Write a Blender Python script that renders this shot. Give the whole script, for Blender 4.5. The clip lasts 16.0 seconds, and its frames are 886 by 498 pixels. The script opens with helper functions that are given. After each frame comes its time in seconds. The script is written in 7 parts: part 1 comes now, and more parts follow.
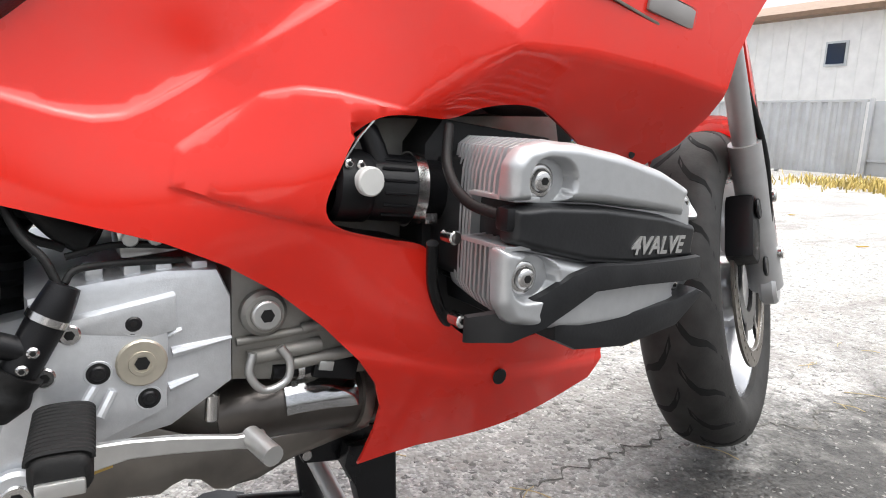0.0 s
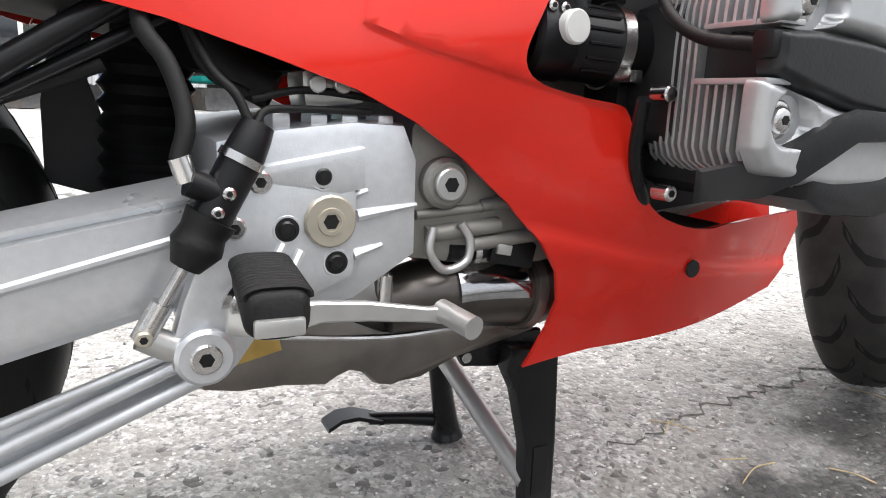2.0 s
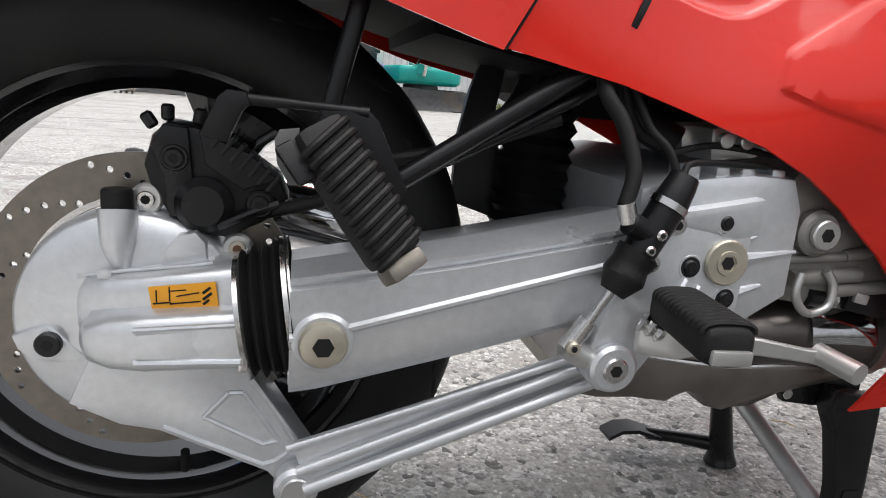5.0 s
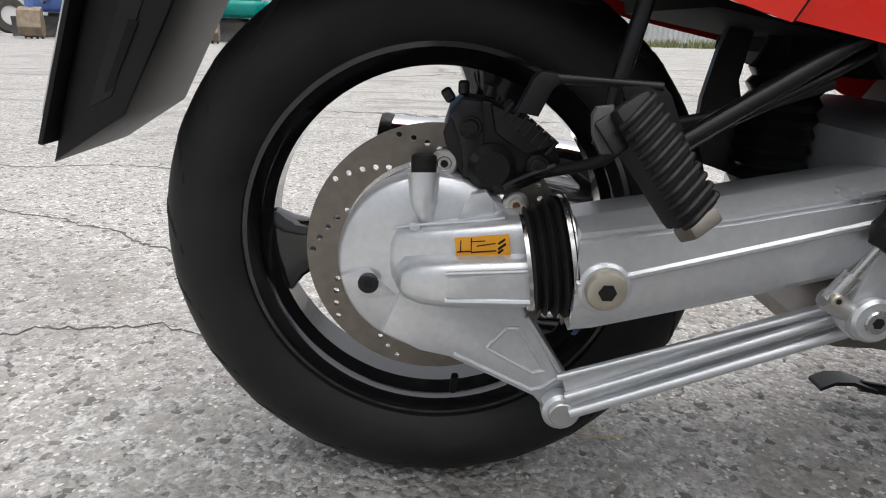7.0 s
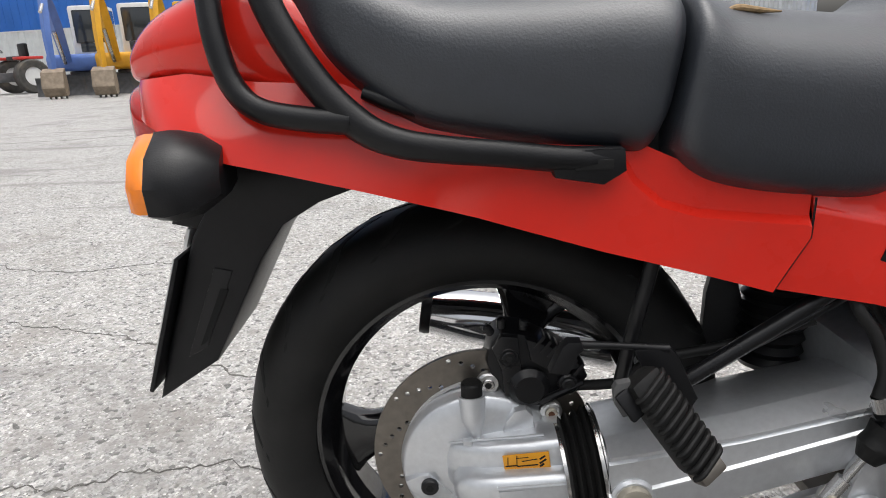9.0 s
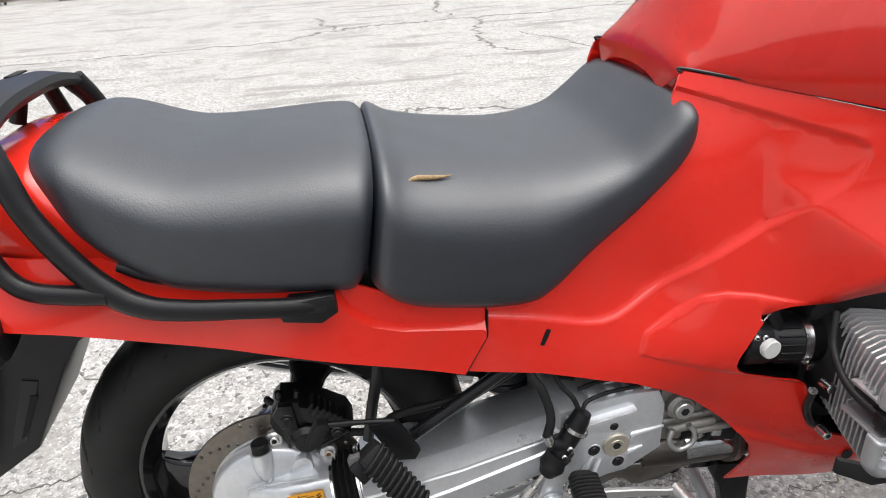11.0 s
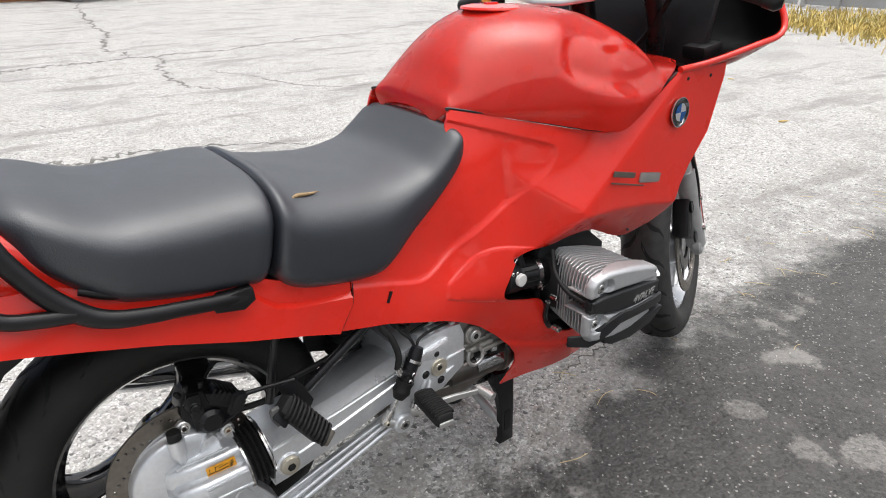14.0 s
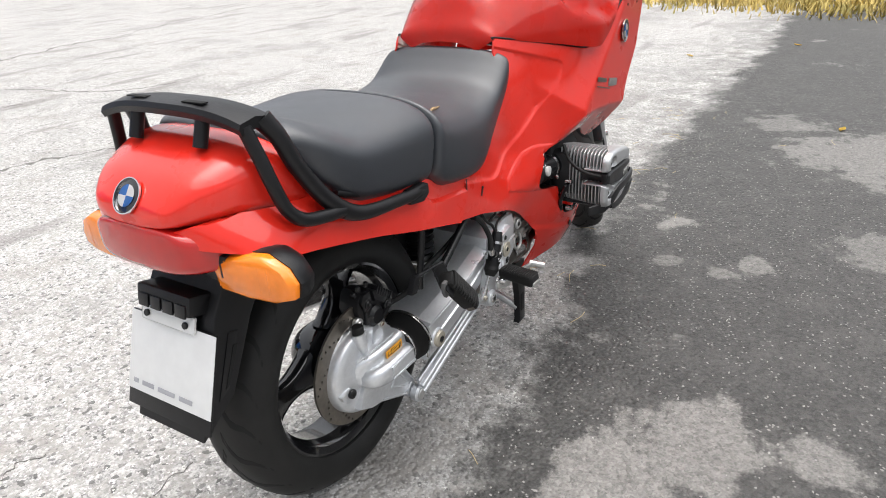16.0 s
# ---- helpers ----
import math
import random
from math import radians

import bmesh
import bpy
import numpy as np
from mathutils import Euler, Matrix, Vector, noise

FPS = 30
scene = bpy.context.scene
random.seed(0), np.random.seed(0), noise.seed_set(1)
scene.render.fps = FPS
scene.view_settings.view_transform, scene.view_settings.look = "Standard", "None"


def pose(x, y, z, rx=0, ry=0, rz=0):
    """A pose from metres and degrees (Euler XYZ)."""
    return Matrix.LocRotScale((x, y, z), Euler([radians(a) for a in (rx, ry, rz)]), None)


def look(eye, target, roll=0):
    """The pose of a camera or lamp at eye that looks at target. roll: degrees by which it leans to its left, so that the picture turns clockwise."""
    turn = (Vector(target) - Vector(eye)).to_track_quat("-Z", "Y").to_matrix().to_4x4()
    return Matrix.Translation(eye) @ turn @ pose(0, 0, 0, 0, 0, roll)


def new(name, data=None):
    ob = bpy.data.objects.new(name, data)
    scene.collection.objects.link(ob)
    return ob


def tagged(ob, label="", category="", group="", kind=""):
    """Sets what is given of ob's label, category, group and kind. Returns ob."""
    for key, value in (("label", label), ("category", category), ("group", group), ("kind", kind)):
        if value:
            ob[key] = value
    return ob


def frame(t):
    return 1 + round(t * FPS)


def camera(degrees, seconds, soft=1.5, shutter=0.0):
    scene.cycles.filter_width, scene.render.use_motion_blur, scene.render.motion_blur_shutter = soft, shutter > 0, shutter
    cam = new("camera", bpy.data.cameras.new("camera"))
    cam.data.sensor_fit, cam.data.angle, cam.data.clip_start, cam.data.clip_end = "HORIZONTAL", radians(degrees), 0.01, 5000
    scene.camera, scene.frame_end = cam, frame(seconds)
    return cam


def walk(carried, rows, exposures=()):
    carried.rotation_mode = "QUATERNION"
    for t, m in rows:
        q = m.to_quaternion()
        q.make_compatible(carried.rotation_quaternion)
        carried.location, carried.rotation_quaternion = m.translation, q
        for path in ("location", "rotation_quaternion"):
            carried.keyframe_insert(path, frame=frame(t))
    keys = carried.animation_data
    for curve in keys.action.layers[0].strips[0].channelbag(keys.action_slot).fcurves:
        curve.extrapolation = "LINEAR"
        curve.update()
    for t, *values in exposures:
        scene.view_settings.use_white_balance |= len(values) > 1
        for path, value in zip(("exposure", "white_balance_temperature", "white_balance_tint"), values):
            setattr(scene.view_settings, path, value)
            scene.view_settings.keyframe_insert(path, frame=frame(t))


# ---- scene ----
cam = camera(67.5, 16.0, soft=1.0)
PATH = [
    (0, (0.405, -0.789, 0.594), (1.454, 0.877, 0.24), 2.5),
    (0.5, (0.397, -0.751, 0.536), (1.421, 0.941, 0.24), 2.5),
    (1, (0.384, -0.721, 0.497), (1.392, 0.973, 0.159), 3.3),
    (1.5, (0.361, -0.705, 0.485), (1.332, 0.997, 0.086), 2.7),
    (2, (0.325, -0.688, 0.482), (1.223, 1.046, 0.049), 2.1),
    (2.5, (0.293, -0.679, 0.488), (1.107, 1.096, 0.057), 2.1),
    (3, (0.259, -0.674, 0.495), (1.014, 1.129, 0.072), 2.6),
    (3.5, (0.227, -0.676, 0.505), (0.911, 1.157, 0.092), 2.8),
    (4, (0.183, -0.686, 0.509), (0.77, 1.181, 0.099), 3.0),
    (4.2, (0.169, -0.688, 0.508), (0.722, 1.188, 0.093), 3.2),
    (6.3, (0.024, -0.727, 0.522), (0.219, 1.171, -0.08), 3.6),
    (6.5, (0.009, -0.735, 0.516), (0.156, 1.158, -0.11), 2.8),
    (7, (-0.021, -0.756, 0.536), (0.018, 1.141, -0.098), 1.8),
    (7.5, (-0.045, -0.777, 0.583), (-0.083, 1.13, -0.017), 0.8),
    (8, (-0.053, -0.781, 0.633), (-0.129, 1.128, 0.04), -0.5),
    (8.2, (-0.057, -0.788, 0.657), (-0.158, 1.128, 0.092), -1.5),
    (10.3, (0.025, -0.828, 1.005), (0.127, 1.013, 0.23), -4.1),
    (10.5, (0.045, -0.851, 1.026), (0.154, 0.967, 0.199), -4.1),
    (11, (0.142, -0.891, 1.075), (0.403, 0.886, 0.195), -3.4),
    (11.5, (0.182, -0.943, 1.126), (0.614, 0.813, 0.272), -3.1),
    (12, (0.161, -1.02, 1.185), (0.854, 0.673, 0.375), -3.5),
    (12.5, (0.116, -1.098, 1.239), (0.997, 0.541, 0.507), -3.4),
    (13, (0.075, -1.136, 1.229), (1.032, 0.456, 0.488), -2.6),
    (13.5, (-0.041, -1.143, 1.188), (1.007, 0.357, 0.382), -4.8),
    (14, (-0.199, -1.132, 1.179), (0.888, 0.329, 0.352), -0.5),
    (14.5, (-0.417, -1.129, 1.165), (0.814, 0.19, 0.304), -0.3),
    (15, (-0.581, -1.064, 1.157), (0.692, 0.196, 0.267), -1.0),
    (15.5, (-0.709, -0.985, 1.159), (0.7, 0.121, 0.27), -4.3),
    (16, (-0.913, -0.888, 1.14), (0.612, 0.072, 0.274), -3.1),
]
walk(cam, [(t, look(eye, target, roll)) for t, eye, target, roll in PATH],
     exposures=[(0, 1.12), (1.5, 1.3), (3, 0.95), (4.2, 0.7), (6.5, 0.5), (8, 0.25), (10.5, 0.7), (11.5, 0.78), (12.5, 0.7), (13.5, 0.55), (14.5, 0.75), (16, 0.75)])

# ---- world and light ----
world = bpy.data.worlds.new("sky")
scene.world = world
world.use_nodes = True
wn = world.node_tree
sky = wn.nodes.new("ShaderNodeTexSky")
sky.sky_type, sky.sun_disc = "NISHITA", False
sky.sun_elevation, sky.sun_rotation = radians(80), radians(60)
sky.air_density, sky.dust_density, sky.ozone_density = 1.0, 6.0, 1.0
haze = wn.nodes.new("ShaderNodeHueSaturation")
haze.inputs["Saturation"].default_value = 0.25
wn.links.new(sky.outputs[0], haze.inputs["Color"])
wn.links.new(haze.outputs[0], wn.nodes["Background"].inputs[0])
wn.nodes["Background"].inputs[1].default_value = 0.15

sun = new("sun", bpy.data.lights.new("sun", "SUN"))
sun.data.energy, sun.data.angle, sun.data.color = 1.5, radians(80), (1.0, 0.985, 0.965)
sun.matrix_world = look((1.0, -2.2, 8), (0, 0, 0))


# ---- materials ----
def material(name, base, rough=0.5, metal=0.0, vary=0.06, scale=40.0, bump=0.0, bump_scale=300.0, coat=0.0, spots=None, stain=0.0, stain_scale=6.0, spec=0.5):
    """A surface with variation at two scales, fine relief, and stains of another colour."""
    m = bpy.data.materials.new(name)
    m.use_nodes = True
    n, l = m.node_tree.nodes, m.node_tree.links
    b = n["Principled BSDF"]
    co = n.new("ShaderNodeTexCoord")
    b.inputs["Metallic"].default_value = metal
    b.inputs["Specular IOR Level"].default_value = spec
    b.inputs["Coat Weight"].default_value = coat
    b.inputs["Coat Roughness"].default_value = 0.06
    fine = n.new("ShaderNodeTexNoise")
    fine.inputs["Scale"].default_value, fine.inputs["Detail"].default_value = scale, 6
    l.new(co.outputs["Object"], fine.inputs["Vector"])
    ramp = n.new("ShaderNodeMapRange")
    ramp.inputs["To Min"].default_value, ramp.inputs["To Max"].default_value = 1 - vary, 1 + vary
    ramp.inputs["From Min"].default_value, ramp.inputs["From Max"].default_value = 0.3, 0.7
    l.new(fine.outputs[0], ramp.inputs[0])
    mul = n.new("ShaderNodeVectorMath")
    mul.operation = "SCALE"
    mul.inputs[0].default_value = base
    l.new(ramp.outputs[0], mul.inputs["Scale"])
    colour = mul.outputs[0]
    big = n.new("ShaderNodeTexNoise")
    big.inputs["Scale"].default_value, big.inputs["Detail"].default_value = stain_scale, 5
    l.new(co.outputs["Object"], big.inputs["Vector"])
    if stain > 0:
        sr = n.new("ShaderNodeMapRange")
        sr.inputs["From Min"].default_value, sr.inputs["From Max"].default_value = 0.52, 0.72
        sr.inputs["To Max"].default_value = stain
        l.new(big.outputs[0], sr.inputs[0])
        mx = n.new("ShaderNodeMix")
        mx.data_type = "RGBA"
        l.new(sr.outputs[0], mx.inputs["Factor"])
        l.new(colour, mx.inputs["A"])
        mx.inputs["B"].default_value = (*(spots or [c * 0.4 for c in base]), 1)
        colour = mx.outputs["Result"]
    l.new(colour, b.inputs["Base Color"])
    rr = n.new("ShaderNodeMapRange")
    rr.inputs["From Min"].default_value, rr.inputs["From Max"].default_value = 0.3, 0.7
    rr.inputs["To Min"].default_value, rr.inputs["To Max"].default_value = max(rough - 0.06, 0.02), min(rough + 0.06, 1)
    l.new(big.outputs[0], rr.inputs[0])
    l.new(rr.outputs[0], b.inputs["Roughness"])
    if bump > 0:
        grain = n.new("ShaderNodeTexNoise")
        grain.inputs["Scale"].default_value, grain.inputs["Detail"].default_value = bump_scale, 3
        l.new(co.outputs["Object"], grain.inputs["Vector"])
        bp = n.new("ShaderNodeBump")
        bp.inputs["Strength"].default_value, bp.inputs["Distance"].default_value = bump, 0.002
        l.new(grain.outputs[0], bp.inputs["Height"])
        l.new(bp.outputs[0], b.inputs["Normal"])
    return m


RED = material("red_paint", (0.72, 0.024, 0.013), 0.3, vary=0.03, scale=9, coat=1.0, bump=0.015, bump_scale=25, spec=0.1, stain=0.22, spots=(0.6, 0.05, 0.035), stain_scale=14)
RED.node_tree.nodes["Principled BSDF"].inputs["Coat Roughness"].default_value = 0.1
BLACK = material("black_plastic", (0.007, 0.007, 0.008), 0.4, vary=0.2, bump=0.12, bump_scale=500, spec=0.3)
SATIN = material("black_painted_metal", (0.008, 0.008, 0.009), 0.3, vary=0.2, bump=0.05, spec=0.35)
RUBBER = material("black_rubber", (0.007, 0.007, 0.007), 0.6, vary=0.25, bump=0.2, bump_scale=250, stain=0.35, spots=(0.016, 0.015, 0.014), spec=0.3)
TYRE = material("tyre_rubber", (0.008, 0.008, 0.0078), 0.55, vary=0.3, scale=20, bump=0.12, bump_scale=200, stain=0.3, spots=(0.03, 0.028, 0.026), stain_scale=9, spec=0.3)
TREAD = material("worn_tread_rubber", (0.03, 0.029, 0.028), 0.6, vary=0.3, scale=30, bump=0.15, bump_scale=200, stain=0.3, spots=(0.06, 0.056, 0.052), stain_scale=12, spec=0.3)
VINYL = material("seat_vinyl", (0.016, 0.0195, 0.026), 0.45, spec=0.6, vary=0.1, scale=60, bump=0.25, bump_scale=420, stain=0.2, spots=(0.03, 0.031, 0.033))
VINYL.node_tree.nodes["Principled BSDF"].inputs["Coat Weight"].default_value = 0.4
VINYL.node_tree.nodes["Principled BSDF"].inputs["Coat Roughness"].default_value = 0.5
SILVER = material("silver_cast_alloy", (0.65, 0.665, 0.685), 0.33, metal=0.65, vary=0.05, scale=120, bump=0.1, bump_scale=600, stain=0.2, spots=(0.36, 0.35, 0.33))
ALLOY = material("bare_alloy", (0.6, 0.6, 0.59), 0.35, metal=0.85, vary=0.08, bump=0.06, stain=0.3, spots=(0.35, 0.33, 0.3))
STEEL = material("bright_steel", (0.62, 0.61, 0.6), 0.25, metal=1.0, vary=0.08, stain=0.3, spots=(0.3, 0.27, 0.22))
CHROME = material("chrome", (0.75, 0.75, 0.76), 0.08, metal=1.0, vary=0.03)
EXHAUST = material("heat_stained_steel", (0.24, 0.22, 0.2), 0.35, metal=0.9, vary=0.2, scale=20, stain=0.6, spots=(0.09, 0.075, 0.06))
BRASSY = material("yellowed_zinc", (0.5, 0.46, 0.38), 0.4, metal=0.7, vary=0.12, stain=0.3)
DISC = material("brake_disc_steel", (0.21, 0.19, 0.165), 0.42, metal=0.9, vary=0.12, scale=90, stain=0.5, spots=(0.22, 0.19, 0.15))


# ---- building helpers ----
def part(name, bm, mat, parent, label="", smooth=True, sharp=40):
    """Links a bmesh as one mesh object under a thing or a part."""
    me = bpy.data.meshes.new(name)
    bmesh.ops.recalc_face_normals(bm, faces=bm.faces)
    for f in bm.faces:
        f.smooth = smooth
    for e in bm.edges:
        if len(e.link_faces) == 2 and e.calc_face_angle(0) > radians(sharp):
            e.smooth = False
    bm.to_mesh(me)
    bm.free()
    me.materials.append(mat)
    ob = new(name, me)
    ob.parent = parent
    if label:
        ob["label"] = label
    return ob


def thing(name, label, category, at=(0, 0, 0), group="", kind=""):
    ob = new(name)
    ob.location = at
    ob.empty_display_size = 0.1
    return tagged(ob, label, category, group, kind)


def box(bm, cx, cy, cz, sx, sy, sz, bev=0.0, turn=None, seg=2):
    """A bevelled box about a centre, turned by (rx, ry, rz) degrees."""
    m = pose(cx, cy, cz, *(turn or (0, 0, 0)))
    r = bmesh.ops.create_cube(bm, size=1.0, matrix=m @ Matrix.Diagonal((sx, sy, sz, 1)))
    if bev > 0:
        es = {e for v in r["verts"] for e in v.link_edges}
        bmesh.ops.bevel(bm, geom=list(es), offset=bev, segments=seg, affect="EDGES", profile=0.6)
    return bm


def smooth_line(pts, n):
    """A Catmull-Rom curve through points, n steps a span."""
    p = [np.array(q, float) for q in pts]
    p = [2 * p[0] - p[1]] + p + [2 * p[-1] - p[-2]]
    out = []
    for i in range(1, len(p) - 2):
        for k in range(n):
            t = k / n
            a, b, c, d = p[i - 1], p[i], p[i + 1], p[i + 2]
            out.append(0.5 * (2 * b + (c - a) * t + (2 * a - 5 * b + 4 * c - d) * t * t + (3 * b - a - 3 * c + d) * t ** 3))
    out.append(p[-2])
    return out


def tube(bm, pts, radius, ring=12, steps=6, caps=True, flat=1.0):
    """A round tube along a smooth line; radius: one number or one at each point."""
    rad = [radius] * len(pts) if isinstance(radius, (int, float)) else radius
    line = smooth_line(pts, steps) if steps > 1 and len(pts) > 2 else [np.array(q, float) for q in pts]
    rr = np.interp(np.linspace(0, len(pts) - 1, len(line)), range(len(pts)), rad)
    rows, side = [], None
    for i, q in enumerate(line):
        d = Vector(line[min(i + 1, len(line) - 1)] - line[max(i - 1, 0)]).normalized()
        if side is None:
            side = d.orthogonal().normalized() if abs(d.y) > 0.9 else d.cross(Vector((0, 1, 0))).normalized()
        side = (side - d * side.dot(d)).normalized()
        up = d.cross(side)
        rows.append([bm.verts.new(Vector(q) + (side * math.cos(a) * flat + up * math.sin(a)) * rr[i]) for a in np.linspace(0, 2 * math.pi, ring, endpoint=False)])
    skin(bm, rows, True, caps)
    return bm


def skin(bm, rows, closed=True, caps=True):
    """Faces between rows of vertices."""
    n = len(rows[0])
    for a, b in zip(rows, rows[1:]):
        for i in range(n if closed else n - 1):
            j = (i + 1) % n
            try:
                bm.faces.new((a[i], a[j], b[j], b[i]))
            except ValueError:
                pass
    if caps and closed:
        bm.faces.new(rows[0])
        bm.faces.new(rows[-1])
    return bm


def lathe(bm, profile, at, axis=(0, 1, 0), n=48, close=False):
    """Turns a profile of (radius, height) round an axis through a place."""
    m = Matrix.Translation(at) @ Vector(axis).to_track_quat("Z", "Y").to_matrix().to_4x4()
    rows = []
    for k in range(n):
        a = 2 * math.pi * k / n
        rows.append([bm.verts.new(m @ Vector((r * math.cos(a), r * math.sin(a), h))) for r, h in profile])
    rows.append(rows[0])
    m2 = len(profile)
    for a, b in zip(rows, rows[1:]):
        for i in range(m2 if close else m2 - 1):
            j = (i + 1) % m2
            bm.faces.new((a[i], b[i], b[j], a[j]))
    bmesh.ops.remove_doubles(bm, verts=bm.verts, dist=1e-5)
    return bm


def cyl(bm, at, axis, r, h, bev=0.002, n=24, hollow=0.0):
    """A bevelled disc or pin that starts at a place and goes h along an axis."""
    prof = [(hollow, 0), (r - bev, 0), (r, bev), (r, h - bev), (r - bev, h), (hollow, h)]
    return lathe(bm, prof, at, axis, n, close=hollow > 0)


def prism(bm, outline, y0, y1, bev=0.0, holes=()):
    """An outline in the (x, z) plane made thick from y0 to y1."""
    vs = [bm.verts.new((x, y0, z)) for x, z in outline]
    f = bm.faces.new(vs)
    r = bmesh.ops.extrude_face_region(bm, geom=[f])
    nv = [v for v in r["geom"] if isinstance(v, bmesh.types.BMVert)]
    for v in nv:
        v.co.y = y1
    if bev > 0:
        es = [e for v in nv for e in v.link_edges if all(abs(w.co.y - y1) < 1e-6 for w in e.verts)]
        bmesh.ops.bevel(bm, geom=list(set(es)), offset=bev, segments=2, affect="EDGES", profile=0.6)
    return bm


def body(bm, stations, nx=40, ring=40, closed=True):
    """A smooth body along x. Stations: x, half width, bottom, top, roundness (1 round, lower boxier)."""
    st = np.array(stations, float)
    t = np.linspace(0, len(st) - 1, nx)
    fine = np.array(smooth_line(st, 12))
    tt = np.linspace(0, len(st) - 1, len(fine))
    cols = [np.interp(t, tt, fine[:, c]) for c in range(5)]
    rows = []
    for x, w, zb, zt, e in zip(*cols):
        row = []
        for a in np.linspace(0, 2 * math.pi, ring, endpoint=False):
            c, s = math.cos(a), math.sin(a)
            row.append(bm.verts.new((x, w * math.copysign(abs(c) ** e, c), (zb + zt) / 2 + (zt - zb) / 2 * math.copysign(abs(s) ** e, s))))
        rows.append(row)
    return skin(bm, rows, True, True)


def spread(points):
    """A smooth surface y(x, z) through given places: thin-plate spline."""
    p = np.array(points, float)
    n = len(p)

    def u(d2):
        return np.where(d2 > 1e-12, d2 * np.log(np.maximum(d2, 1e-12)), 0)

    d2 = ((p[:, None, :2] - p[None, :, :2]) ** 2).sum(-1)
    a = np.zeros((n + 3, n + 3))
    a[:n, :n] = u(d2) + np.eye(n) * 1e-4
    a[:n, n], a[:n, n + 1:n + 3] = 1, p[:, :2]
    a[n:, :n] = a[:n, n:].T
    w = np.linalg.solve(a, np.r_[p[:, 2], 0, 0, 0])

    def at(x, z):
        return float(u((p[:, 0] - x) ** 2 + (p[:, 1] - z) ** 2) @ w[:n] + w[n] + w[n + 1] * x + w[n + 2] * z)
    return at


def inside(x, z, poly):
    hit, j = False, len(poly) - 1
    for i in range(len(poly)):
        (a, b), (c, d) = poly[i], poly[j]
        if (b > z) != (d > z) and x < (c - a) * (z - b) / (d - b) + a:
            hit = not hit
        j = i
    return hit


def resample(poly, step, closed=True):
    out, n = [], len(poly)
    for i in range(n if closed else n - 1):
        a, b = np.array(poly[i], float), np.array(poly[(i + 1) % n], float)
        k = max(1, int(np.linalg.norm(b - a) / step))
        out += [tuple(a + (b - a) * t / k) for t in range(k)]
    return out


def shell(bm, outline, depth, thick=0.004, step=0.012, side=-1, holes=(), creases=()):
    """A curved panel over an outline in the (x, z) plane; depth(x, z) is its distance from the middle plane."""
    from mathutils.geometry import delaunay_2d_cdt
    edge = resample(outline, step)
    pts, faces_in = list(edge), [list(range(len(edge)))]
    edges = [(i, (i + 1) % len(edge)) for i in range(len(edge))]
    for h in holes:
        hh = resample(h, step)
        o = len(pts)
        pts += hh
        edges += [(o + i, o + (i + 1) % len(hh)) for i in range(len(hh))]
    xs, zs = [p[0] for p in edge], [p[1] for p in edge]
    for poly, soft in creases:
        # rows of points along a crease and along the top of its slope
        ring = np.array(resample(poly, step * 0.7))
        d = np.roll(ring, -1, 0) - np.roll(ring, 1, 0)
        nrm = np.c_[-d[:, 1], d[:, 0]] / np.linalg.norm(d, axis=1)[:, None]
        if not inside(*(ring[2] + nrm[2] * 0.002), poly):
            nrm = -nrm
        for off in (-soft, -soft * 0.5, 0.0, soft * 0.5, soft):
            last = None
            for k, q in enumerate(ring + nrm * off):
                if inside(q[0], q[1], edge) and (np.abs(np.array(edge) - q).sum(1)).min() > 0.3 * step:
                    pts.append(tuple(q))
                    if last == k - 1:
                        edges.append((len(pts) - 2, len(pts) - 1))
                    last = k
    lines = np.array(pts)
    for x in np.arange(min(xs), max(xs), step):
        for z in np.arange(min(zs), max(zs), step):
            if inside(x, z, edge) and ((lines[:, 0] - x) ** 2 + (lines[:, 1] - z) ** 2).min() > (0.6 * step) ** 2:
                pts.append((x, z))
    v, _, f, *_ = delaunay_2d_cdt([Vector(p) for p in pts], edges, [], 0, 1e-6)
    keep = []
    for t in f:
        c = sum((v[i] for i in t), Vector((0, 0))) / len(t)
        if inside(c.x, c.y, edge) and not any(inside(c.x, c.y, h) for h in holes):
            keep.append(t)
    ys = [depth(p.x, p.y) for p in v]
    outer = [bm.verts.new((p.x, side * y, p.y)) for p, y in zip(v, ys)]
    inner = [bm.verts.new((p.x, side * (y - thick), p.y)) for p, y in zip(v, ys)]
    count = {}
    for t in keep:
        bm.faces.new([outer[i] for i in t])
        bm.faces.new([inner[i] for i in reversed(t)])
        for a, b in zip(t, (*t[1:], t[0])):
            count[(a, b)] = 1
    for a, b in count:
        if (b, a) not in count:
            bm.faces.new((outer[b], outer[a], inner[a], inner[b]))
    bmesh.ops.delete(bm, geom=[q for q in bm.verts if not q.link_faces], context="VERTS")
    return bm


def B():
    return bmesh.new()


